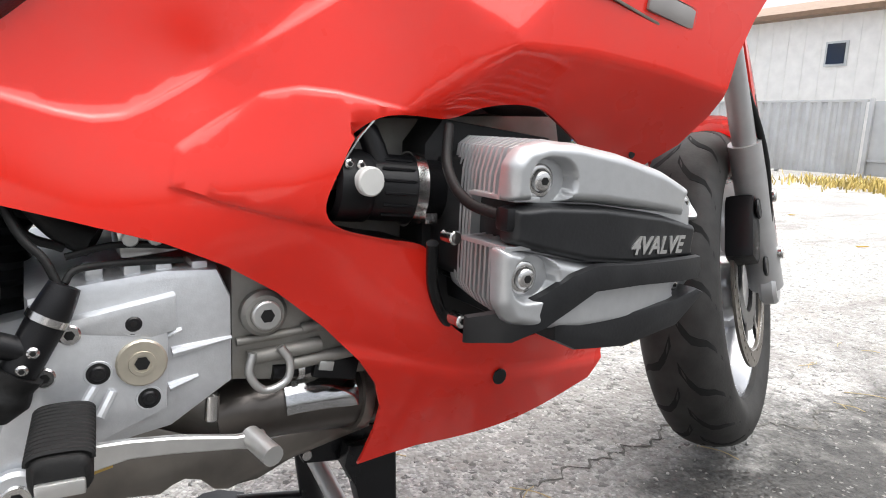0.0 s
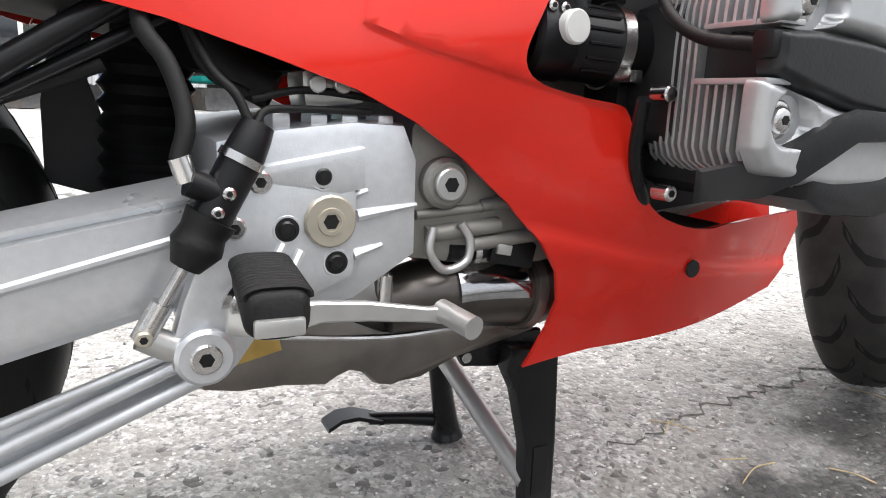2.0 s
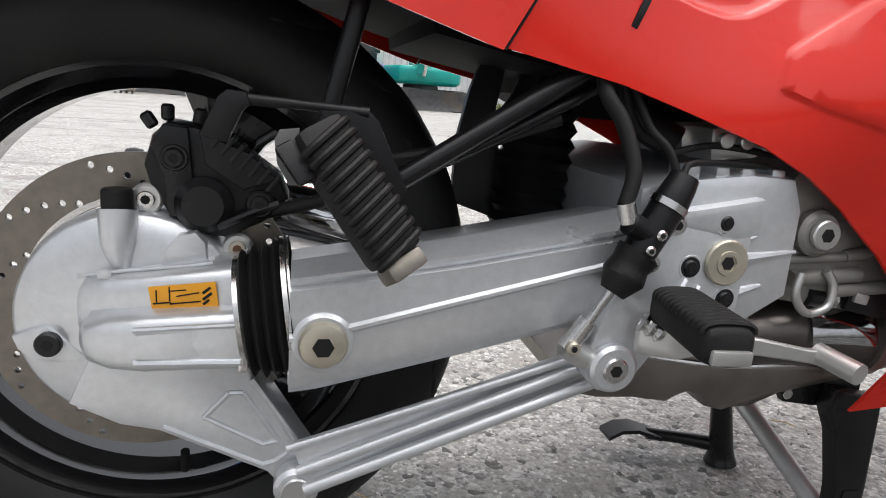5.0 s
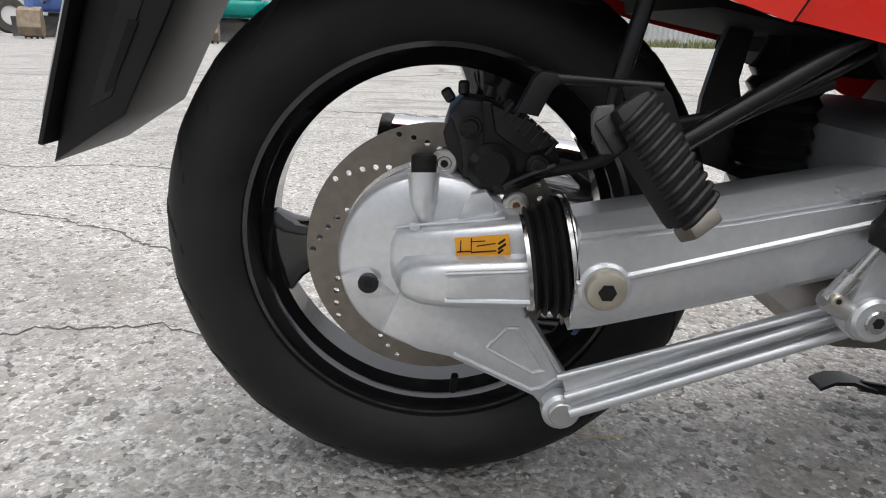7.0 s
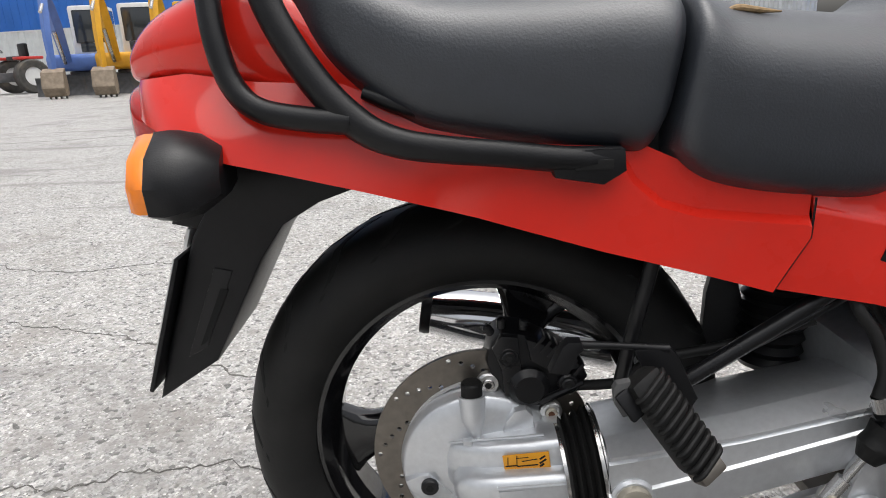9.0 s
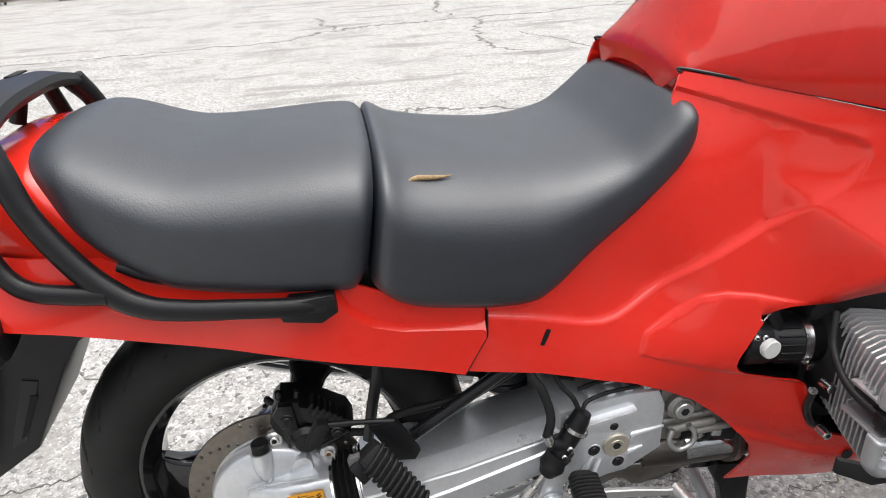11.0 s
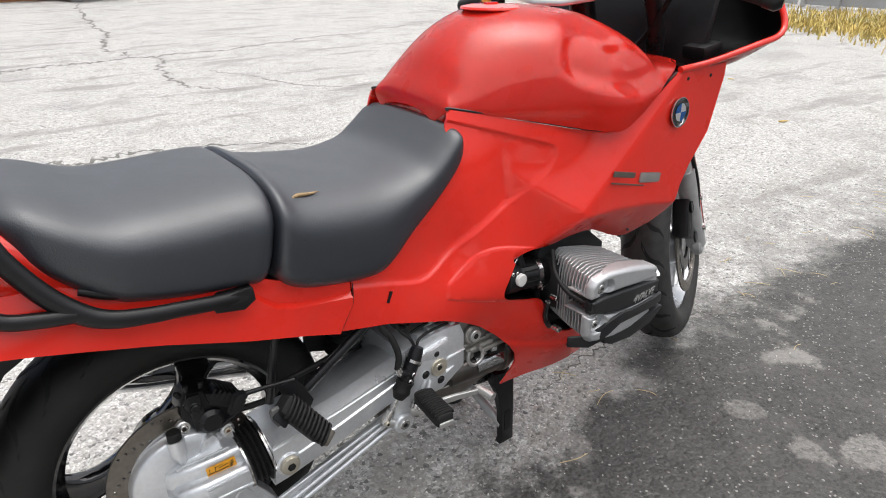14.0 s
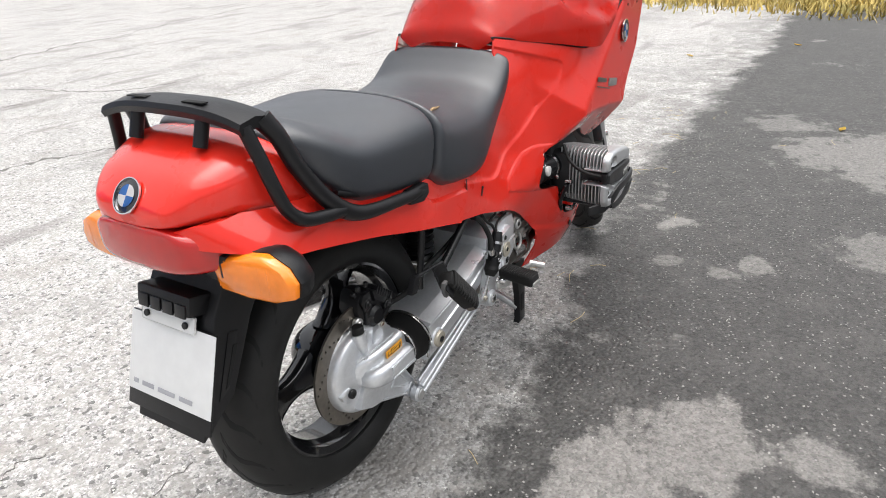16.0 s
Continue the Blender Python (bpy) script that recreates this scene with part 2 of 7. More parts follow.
# ---- ground ----
def asphalt():
    """Worn pale asphalt with visible stones; a strip of newer, darker asphalt with pale worn blotches lies along the bike."""
    m = bpy.data.materials.new("worn_asphalt")
    m.use_nodes = True
    n, l = m.node_tree.nodes, m.node_tree.links
    b = n["Principled BSDF"]
    co = n.new("ShaderNodeTexCoord")

    def noise_tex(scale, detail=6, rough=0.6):
        t = n.new("ShaderNodeTexNoise")
        t.inputs["Scale"].default_value, t.inputs["Detail"].default_value, t.inputs["Roughness"].default_value = scale, detail, rough
        l.new(co.outputs["Object"], t.inputs["Vector"])
        return t.outputs[0]

    def ramp(v, a, b2, lo=0.0, hi=1.0, kind="SMOOTHSTEP"):
        r = n.new("ShaderNodeMapRange")
        r.interpolation_type = kind
        for k, x in (("From Min", a), ("From Max", b2), ("To Min", lo), ("To Max", hi)):
            r.inputs[k].default_value = x
        l.new(v, r.inputs[0])
        return r.outputs[0]

    def calc(op, a, c):
        r = n.new("ShaderNodeMath")
        r.operation = op
        for k, v in enumerate((a, c)):
            if isinstance(v, (int, float)):
                r.inputs[k].default_value = v
            else:
                l.new(v, r.inputs[k])
        return r.outputs[0]

    def mix(f, a, c):
        r = n.new("ShaderNodeMix")
        r.data_type = "RGBA"
        l.new(f, r.inputs["Factor"])
        for k, v in (("A", a), ("B", c)):
            if isinstance(v, tuple):
                r.inputs[k].default_value = (*v, 1)
            else:
                l.new(v, r.inputs[k])
        return r.outputs["Result"]

    stones = n.new("ShaderNodeTexVoronoi")
    stones.inputs["Scale"].default_value = 85
    l.new(co.outputs["Object"], stones.inputs["Vector"])
    sep = n.new("ShaderNodeSeparateColor")
    l.new(stones.outputs["Color"], sep.inputs[0])
    small = n.new("ShaderNodeTexVoronoi")
    small.inputs["Scale"].default_value = 210
    l.new(co.outputs["Object"], small.inputs["Vector"])
    sep2 = n.new("ShaderNodeSeparateColor")
    l.new(small.outputs["Color"], sep2.inputs[0])
    # pale asphalt
    speck = calc("ADD", ramp(sep.outputs[0], 0, 1, 0.0, 0.5, "LINEAR"), ramp(sep2.outputs[1], 0, 1, 0.0, 0.5, "LINEAR"))
    pale = mix(speck, (0.1, 0.098, 0.094), (0.66, 0.65, 0.63))
    pale = mix(ramp(noise_tex(26, 5, 0.7), 0.42, 0.62, 0.0, 0.75), pale, mix(noise_tex(140, 4, 0.7), (0.2, 0.19, 0.172), (0.44, 0.425, 0.4)))
    pale = mix(ramp(noise_tex(3.2, 6, 0.65), 0.5, 0.66, 0.0, 0.5), pale, (0.225, 0.208, 0.185))
    pale = mix(ramp(sep.outputs[1], 0.92, 0.97, 0.0, 0.8), pale, (0.08, 0.078, 0.075))
    pale = mix(ramp(sep2.outputs[0], 0.955, 0.98, 0.0, 0.8), pale, (0.74, 0.73, 0.7))
    pale = mix(ramp(noise_tex(1.1), 0.5, 0.68, 0.0, 0.45), pale, (0.19, 0.186, 0.178))
    streak = n.new("ShaderNodeMapping")
    streak.inputs["Scale"].default_value = (0.5, 2.4, 1)
    streak.inputs["Rotation"].default_value = (0, 0, 0.1)
    l.new(co.outputs["Object"], streak.inputs["Vector"])
    wear = n.new("ShaderNodeTexNoise")
    wear.inputs["Scale"].default_value, wear.inputs["Detail"].default_value = 1.3, 8
    l.new(streak.outputs[0], wear.inputs["Vector"])
    pale = mix(ramp(wear.outputs[0], 0.57, 0.66, 0.0, 0.55), pale, (0.16, 0.15, 0.14))
    # dark asphalt
    dark = mix(speck, (0.016, 0.0155, 0.015), (0.075, 0.073, 0.069))
    dark = mix(ramp(noise_tex(7, 8, 0.7), 0.45, 0.7, 0.0, 0.35), dark, (0.11, 0.106, 0.1))
    dark = mix(ramp(sep2.outputs[2], 0.975, 0.99, 0.0, 0.7), dark, (0.35, 0.34, 0.32))
    dark = mix(ramp(noise_tex(1.6, 8, 0.65), 0.61, 0.67, 0.0, 0.7), dark, (0.26, 0.25, 0.235))
    xyz = n.new("ShaderNodeSeparateXYZ")
    l.new(co.outputs["Object"], xyz.inputs[0])
    edge = calc("ADD", xyz.outputs["Y"], ramp(noise_tex(3.5, 8, 0.7), 0.2, 0.8, -0.22, 0.22, "LINEAR"))
    edge = calc("SUBTRACT", edge, ramp(xyz.outputs["X"], 0.1, 1.9, -0.16, 0.06, "LINEAR"))
    edge = calc("SUBTRACT", edge, ramp(xyz.outputs["X"], 1.9, 6.0, 0.0, -0.1, "LINEAR"))
    near = calc("MULTIPLY", ramp(edge, -0.05, 0.75, 0.75, 0.0), ramp(xyz.outputs["X"], 0.7, 1.7))
    pale = mix(calc("MULTIPLY", near, ramp(noise_tex(5, 8, 0.7), 0.35, 0.62)), pale, (0.15, 0.145, 0.138))
    # pale worn patches in the dark strip
    patch = None
    wob = noise_tex(6, 8, 0.65)
    for px, py, pr, ps in ((0.22, -0.56, 0.15, 1.0), (0.42, -0.72, 0.16, 0.9), (0.5, -1.02, 0.1, 0.8), (1.44, -0.71, 0.07, 0.8), (1.35, -0.62, 0.055, 0.7), (1.35, -0.43, 0.05, 0.6), (1.75, -1.11, 0.16, 0.6), (2.94, -1.05, 0.4, 0.8), (3.44, -0.62, 0.2, 0.6), (2.2, -1.5, 0.2, 0.6)):
        far = n.new("ShaderNodeVectorMath")
        far.operation = "DISTANCE"
        l.new(co.outputs["Object"], far.inputs[0])
        far.inputs[1].default_value = (px, py, 0)
        one = ramp(calc("ADD", far.outputs["Value"], ramp(wob, 0.25, 0.75, -0.8 * pr, 0.8 * pr, "LINEAR")), pr * 0.8, pr * 1.1, ps, 0.0)
        patch = one if patch is None else calc("MAXIMUM", patch, one)
    dark = mix(patch, dark, mix(speck, (0.1, 0.096, 0.09), (0.26, 0.25, 0.235)))
    across = ramp(edge, -0.2, -0.02, 1.0, 0.0)
    along = ramp(calc("ADD", xyz.outputs["X"], ramp(noise_tex(2.2, 6), 0.2, 0.8, -0.5, 0.5, "LINEAR")), -0.35, 0.1)
    mask = calc("MULTIPLY", across, along)
    l.new(mix(mask, pale, dark), b.inputs["Base Color"])
    l.new(ramp(mask, 0, 1, 0.72, 0.6, "LINEAR"), b.inputs["Roughness"])
    b.inputs["Specular IOR Level"].default_value = 0.4
    high = calc("ADD", calc("MULTIPLY", stones.outputs["Distance"], -0.8), ramp(noise_tex(45, 4), 0.2, 0.8, 0, 0.8, "LINEAR"))
    bp = n.new("ShaderNodeBump")
    bp.inputs["Strength"].default_value, bp.inputs["Distance"].default_value = 0.9, 0.008
    l.new(high, bp.inputs["Height"])
    l.new(bp.outputs[0], b.inputs["Normal"])
    return m


ASPHALT = asphalt()
gb = B()
bmesh.ops.create_grid(gb, x_segments=8, y_segments=8, size=400)
ground = part("ground", gb, ASPHALT, None)
tagged(ground, "worn pale asphalt yard with cracks and a darker strip", "ground", kind="structure")
CRACK = material("crack_filling", (0.13, 0.125, 0.115), 0.9, vary=0.4, scale=60, bump=0.3)


def crack(points, width, seed):
    """An uneven open crack filled with dirt, lying on the asphalt."""
    rng = random.Random(seed)
    line = smooth_line([(x, y, 0) for x, y in points], 26)
    b = B()
    rows, drift = [], 0.0
    for i, p in enumerate(line):
        d = line[min(i + 1, len(line) - 1)] - line[max(i - 1, 0)]
        d = np.array((-d[1], d[0], 0)) / (np.linalg.norm(d) + 1e-9)
        drift = 0.8 * drift + rng.uniform(-1, 1) * (0.01 + width * 0.8)
        mid = p + d * drift
        w = width * max(0.08, rng.gauss(0.55, 0.4)) * (0.3 + 0.7 * math.sin(math.pi * min(1, (i + 1) / len(line))))
        rows.append([b.verts.new((*(mid + d * k * w)[:2], z)) for k, z in ((-1, 0.0008), (-0.6, 0.0025), (0.6, 0.0025), (1, 0.0008))])
    skin(b, rows, False, False)
    return part("crack", b, CRACK, ground)


crack([(-6.5, 6.2), (-3.15, 6.7), (-1.5, 6.85), (-0.25, 7.08), (0.3, 7.5), (0.9, 7.64), (1.75, 7.72), (2.44, 7.64), (3.54, 7.86), (4.98, 8.2), (8, 9.0), (12, 9.7)], 0.055, 1)
crack([(1.73, 7.72), (1.74, 8.7), (2.0, 10.5), (2.26, 13.3), (2.75, 17.0), (3.2, 18.6)], 0.045, 2)
crack([(1.95, 7.7), (1.92, 7.25), (1.73, 6.42), (1.68, 5.82), (1.72, 5.33), (2.0, 5.0)], 0.028, 3)
crack([(0.03, 8.9), (0.1, 8.13), (0.3, 7.5)], 0.03, 4)
crack([(-0.9, 3.6), (-0.06, 3.51), (0.36, 3.32), (0.81, 3.31), (1.68, 2.93)], 0.045, 5)
crack([(-0.4, 2.95), (0.1, 2.85), (0.55, 2.65)], 0.035, 6)
crack([(-1.5, 1.2), (-1.0, 1.0), (-0.6, 0.75), (-0.35, 0.7)], 0.005, 7)
crack([(2.16, 6.23), (2.37, 5.56), (2.63, 4.72), (3.1, 4.4)], 0.018, 8)
crack([(0.95, -0.02), (1.3, 0.03), (1.6, 0.04), (1.8, -0.07), (2.16, -0.06), (2.57, -0.2), (3.23, -0.39), (4.2, -0.6)], 0.006, 9)
crack([(-2.2, 1.9), (-1.6, 1.7), (-1.2, 1.75), (-0.7, 1.6)], 0.005, 10)
crack([(-1.3, 0.35), (-0.9, 0.3), (-0.6, 0.36), (-0.2, 0.3)], 0.004, 11)


# ---- fences, buildings ----
def corrugated(name, label, p, q, height, mat, pitch=0.25, deep=0.04):
    """An upright sheet with a trapezoid profile from p to q."""
    d = Vector((q[0] - p[0], q[1] - p[1], 0))
    n_ = int(d.length / pitch)
    side = Vector((-d.y, d.x, 0)).normalized()
    b = B()
    rows = []
    for i in range(n_):
        for f, k in ((0.0, 0), (0.35, 0), (0.5, 1), (0.85, 1)):
            g = Vector((*p, 0)) + d * ((i + f) / n_) - side * deep * k
            h_ = g + side * 0.02
            rows.append([b.verts.new((g.x, g.y, 0.05)), b.verts.new((g.x, g.y, height)), b.verts.new((h_.x, h_.y, height)), b.verts.new((h_.x, h_.y, 0.05))])
    skin(b, rows, True, True)
    o = part(name, b, mat, None, smooth=False)
    for i in range(0, n_, 9):
        g = Vector((*p, 0)) + d * (i / n_) + side * 0.07
        part("post", box(B(), g.x, g.y, height / 2, 0.07, 0.07, height, 0.005), mat, o)
    r = Vector((*p, 0)) + d / 2
    part("rail", box(B(), r.x, r.y, height + 0.02, d.length, 0.07, 0.05, 0.005, turn=(0, 0, math.degrees(math.atan2(d.y, d.x)))), mat, o)
    return tagged(o, label, "fence", kind="structure")


FENCE_GREY = material("grey_sheet_metal", (0.52, 0.53, 0.54), 0.45, metal=0.2, vary=0.1, scale=3, stain=0.4, spots=(0.3, 0.29, 0.27), stain_scale=0.8)
FENCE_PALE = material("pale_sheet_metal", (0.6, 0.62, 0.62), 0.45, metal=0.1, vary=0.08, scale=3, stain=0.3, stain_scale=0.6, spots=(0.45, 0.45, 0.43))
corrugated("fence_east", "pale grey corrugated sheet fence", (14.6, 12.0), (14.6, 6.2), 1.5, FENCE_GREY, 0.22)
b = B()
box(b, 14.6, 4.6, 0.78, 0.06, 3.1, 1.46, 0.01)
gate = part("gate", b, FENCE_GREY, None)
tagged(gate, "flat grey sheet metal gate in the fence", "gate", kind="structure")
for y in (6.1, 5.4, 3.1):
    part("gate_post", box(B(), 14.54, y, 0.78, 0.08, 0.08, 1.56, 0.01), FENCE_GREY, gate)
part("gate_rail", box(B(), 14.55, 4.6, 0.35, 0.03, 3.0, 0.05, 0.005), FENCE_GREY, gate)
corrugated("fence_north", "weathered grey corrugated sheet fence", (-9.0, 24.5), (19.0, 35.0), 2.6, FENCE_GREY, 0.3)
corrugated("fence_west", "pale corrugated sheet fence", (-33.0, 30.3), (-7.5, 23.6), 2.05, FENCE_PALE, 0.3)


def shed(name, label, cx, cy, sx, sy, h, wall, roof, rz=0.0, windows=()):
    """A plain building with a sided wall, a low roof and windows."""
    root = new(name)
    root.matrix_basis = pose(cx, cy, 0, 0, 0, rz)
    tagged(root, label, "building", kind="structure")
    part("wall", box(B(), 0, 0, h / 2, sx, sy, h, 0.02), wall, root)
    b = B()
    prism(b, [(-sx / 2 - 0.4, h), (0, h + 0.14 * sx), (sx / 2 + 0.4, h), (sx / 2 + 0.4, h - 0.12), (-sx / 2 - 0.4, h - 0.12)], -sy / 2 - 0.4, sy / 2 + 0.4, 0)
    part("roof", b, roof, root)
    for k in range(int(sy / 0.45)):
        part("siding_joint", box(B(), -sx / 2 - 0.008, -sy / 2 + 0.3 + 0.45 * k, h / 2, 0.016, 0.03, h - 0.3, 0.0), wall, root)
    for y, z, w, hh in windows:
        win = part("window", box(B(), -sx / 2 - 0.02, y, z, 0.06, w, hh, 0.01), FENCE_PALE, root)
        part("pane", box(B(), -sx / 2 - 0.05, y, z, 0.02, w * 0.8, hh * 0.82, 0.0), PANE, win)
    return root


PANE = material("dark_glass", (0.03, 0.035, 0.04), 0.06, coat=0.5)
WHITE_WALL = material("white_siding", (0.86, 0.85, 0.83), 0.6, vary=0.06, scale=4, stain=0.25, spots=(0.6, 0.58, 0.54), stain_scale=0.7)
BROWN_ROOF = material("brown_roof_sheet", (0.22, 0.14, 0.09), 0.6, vary=0.15, scale=5)
BLUE_SHEET = material("blue_sheet", (0.03, 0.16, 0.55), 0.5, vary=0.08, scale=2, stain=0.2, stain_scale=0.5)
shed("house_east", "white-sided building with a brown roof and small window", 21.5, 9.0, 8, 16, 3.9, WHITE_WALL, BROWN_ROOF, 0, [(-0.45, 2.85, 0.55, 0.6), (5.5, 2.85, 0.55, 0.6)])
shed("house_west", "large blue-sheeted hall behind the fence", -25.0, 39.0, 12, 30, 9.5, BLUE_SHEET, BLUE_SHEET, 75)

# ---- blue container wall with pale posters ----
d = Vector((28.3 - 19.7, 27.7 - 32.4, 0))
yaw = math.degrees(math.atan2(d.y, d.x))
cont = new("container")
cont.matrix_basis = pose(24.0, 30.05, 0, 0, 0, yaw)
tagged(cont, "long blue site container with pale posters on its side", "container")
part("container_body", box(B(), 0, 1.2, 1.35, 9.8, 2.4, 2.6, 0.04), BLUE_SHEET, cont)
for k in range(6):
    po = part("poster", box(B(), -4.1 + k * 1.62, -0.015, 1.0, 1.25, 0.03, 1.2, 0.005), WHITE_WALL, cont)
    for j in range(3):
        part("poster_bar", box(B(), -4.1 + k * 1.62, -0.034, 0.7 + 0.25 * j, 0.8 - 0.15 * j, 0.01, 0.1, 0.0), FENCE_GREY, po)
for x in (-4.8, 4.8):
    part("corner_post", box(B(), x, 0.0, 1.35, 0.14, 0.14, 2.7, 0.01), BLUE_SHEET, cont)

# ---- motorcycle: painted bodies and seats ----
bike = thing("motorcycle", "red sport-touring motorcycle with boxer engine standing on its centre stand", "motorcycle")


def region(poly, soft, height):
    """A raised field inside an outline, with a soft rim."""
    p = np.array(poly, float)
    q = np.roll(p, -1, 0)

    def at(x, z):
        if not inside(x, z, poly):
            return 0.0
        d = q - p
        t = np.clip(((x - p[:, 0]) * d[:, 0] + (z - p[:, 1]) * d[:, 1]) / (d ** 2).sum(1), 0, 1)
        m = np.sqrt(((p + d * t[:, None] - (x, z)) ** 2).sum(1)).min()
        k = min(m / soft, 1)
        return height * k * k * (3 - 2 * k)
    return at


# half width of the side fairing over (x, z)
SIDE_BASE = spread([
    (0.27, 0.55, 0.196), (0.29, 0.63, 0.198), (0.36, 0.635, 0.192), (0.43, 0.70, 0.184), (0.50, 0.755, 0.175), (0.56, 0.83, 0.166),
    (0.55, 0.898, 0.138), (0.45, 0.50, 0.2), (0.60, 0.43, 0.19), (0.70, 0.34, 0.192), (0.72, 0.235, 0.15), (0.83, 0.333, 0.239),
    (1.0, 0.28, 0.19), (1.03, 0.33, 0.2), (1.0, 0.38, 0.22), (0.54, 0.63, 0.18), (0.59, 0.64, 0.2), (0.66, 0.64, 0.222), (0.6, 0.53, 0.222), (0.73, 0.47, 0.24), (0.74, 0.40, 0.24),
    (0.75, 0.60, 0.242), (0.75, 0.81, 0.238), (0.71, 0.75, 0.22),
    (0.8, 0.84, 0.25), (0.87, 0.8, 0.255), (0.9, 0.7, 0.255), (1.05, 0.8, 0.255), (1.0, 0.92, 0.255), (0.85, 0.585, 0.25), (1.0, 0.58, 0.245)])
INTAKE_LINE = [(0.502, 0.536), (0.509, 0.569), (0.548, 0.596), (0.582, 0.620), (0.613, 0.6265), (0.643, 0.6245), (0.697, 0.614), (0.80, 0.596), (0.80, 0.46), (0.738, 0.476), (0.701, 0.483), (0.644, 0.497), (0.593, 0.509), (0.547, 0.521)]
INTAKE_FIELD = region(INTAKE_LINE, 0.004, 0.0032)
KNEE_LINE = [(0.2, 0.645), (0.29, 0.629), (0.36, 0.612), (0.425, 0.593), (0.45, 0.589), (0.472, 0.592), (0.493, 0.602), (0.538, 0.63), (0.586, 0.661), (0.64, 0.699), (0.7, 0.742), (0.738, 0.772), (0.752, 0.8), (0.75, 0.818), (0.735, 0.826), (0.62, 0.862), (0.5, 0.9), (0.3, 0.8)]
KNEE_FIELD = region(KNEE_LINE, 0.006, 0.005)
NOSE_LINE = [(0.72, 0.672), (0.74, 0.672), (0.875, 0.673), (0.975, 0.664), (1.06, 0.65), (1.3, 0.64), (1.4, 1.3), (1.11, 1.0), (0.985, 0.875), (0.9, 0.79), (0.846, 0.736), (0.784, 0.674)]
BELLY_LINE = [(0.6, 0.2), (0.66, 0.378), (0.77, 0.352), (0.92, 0.33), (1.1, 0.312), (1.1, 0.2)]
BELLY_FIELD = region(BELLY_LINE, 0.012, 0.006)


def side_depth(x, z):
    """Three faces meet at the nose: the flank, the flat nose side and the undercut below it."""
    flank = SIDE_BASE(x, z) + INTAKE_FIELD(x, z) - KNEE_FIELD(x, z) + BELLY_FIELD(x, z)
    if z < 0.5 or x < 0.66:
        return flank
    nose = 0.3 + 0.05 * (x - 0.87)
    under = nose - 0.8 * max(0.0, float(np.interp(x, (0.74, 0.875, 0.975, 1.06), (0.672, 0.673, 0.664, 0.65))) - z)
    left = 0.707 * ((z - 0.7) - (x - 0.81))
    facet = nose - 0.6 * max(left, 1.2 * (0.79 - x))
    k = 0.0025
    side = max(flank, facet)
    side += 0.01 * math.log(sum(math.exp((v - side) / 0.01) for v in (flank, facet)))
    low = min(side, nose, under)
    return low - k * math.log(sum(math.exp((low - v) / k) for v in (side, nose, under)))


OPENING = [(0.87, 0.612), (0.851, 0.62), (0.825, 0.622), (0.798, 0.62), (0.775, 0.615), (0.76, 0.606), (0.753, 0.602), (0.741, 0.604), (0.711, 0.606), (0.69, 0.6055), (0.675, 0.601), (0.664, 0.593), (0.655, 0.582), (0.649, 0.568), (0.637, 0.542), (0.629, 0.524), (0.6275, 0.515), (0.63, 0.508), (0.638, 0.503), (0.65, 0.498),
           (0.693, 0.4885), (0.722, 0.4855), (0.732, 0.482), (0.737, 0.474), (0.737, 0.448), (0.742, 0.426), (0.755, 0.404), (0.776, 0.386), (0.808, 0.375), (0.837, 0.372), (0.859, 0.376)]
bend = np.array(resample(OPENING, 0.005, closed=False) + OPENING[-1:])
for _ in range(5):
    bend[1:-1] = (bend[:-2] + 2 * bend[1:-1] + bend[2:]) / 4
OPENING = [tuple(p) for p in bend]
SIDE_LINE = [(0.266, 0.550), (0.295, 0.602), (0.296, 0.642), (0.337, 0.644), (0.36, 0.65), (0.42, 0.705), (0.485, 0.767), (0.53, 0.822), (0.545, 0.85), (0.545, 0.87), (0.553, 0.895), (0.56, 0.9), (0.70, 0.869), (0.80, 0.846), (0.85, 0.836),
             (0.885, 0.838), (0.942, 0.868), (1.035, 0.94), (1.12, 0.944), (1.185, 0.948), (1.185, 0.92), (1.155, 0.80), (1.105, 0.729), (1.085, 0.69), (1.074, 0.652), (1.073, 0.622), (1.06, 0.588), (1.022, 0.552), (0.99, 0.556), (0.95, 0.572), (0.9, 0.598),
             *OPENING, (0.9, 0.378), (1.01, 0.378),
             (1.028, 0.36), (1.027, 0.31), (1.01, 0.284), (0.88, 0.256), (0.77, 0.234), (0.708, 0.21), (0.712, 0.228), (0.716, 0.262), (0.715, 0.295), (0.703, 0.328), (0.682, 0.357), (0.645, 0.396), (0.598, 0.436), (0.55, 0.466), (0.5, 0.489), (0.43, 0.511), (0.366, 0.53)]
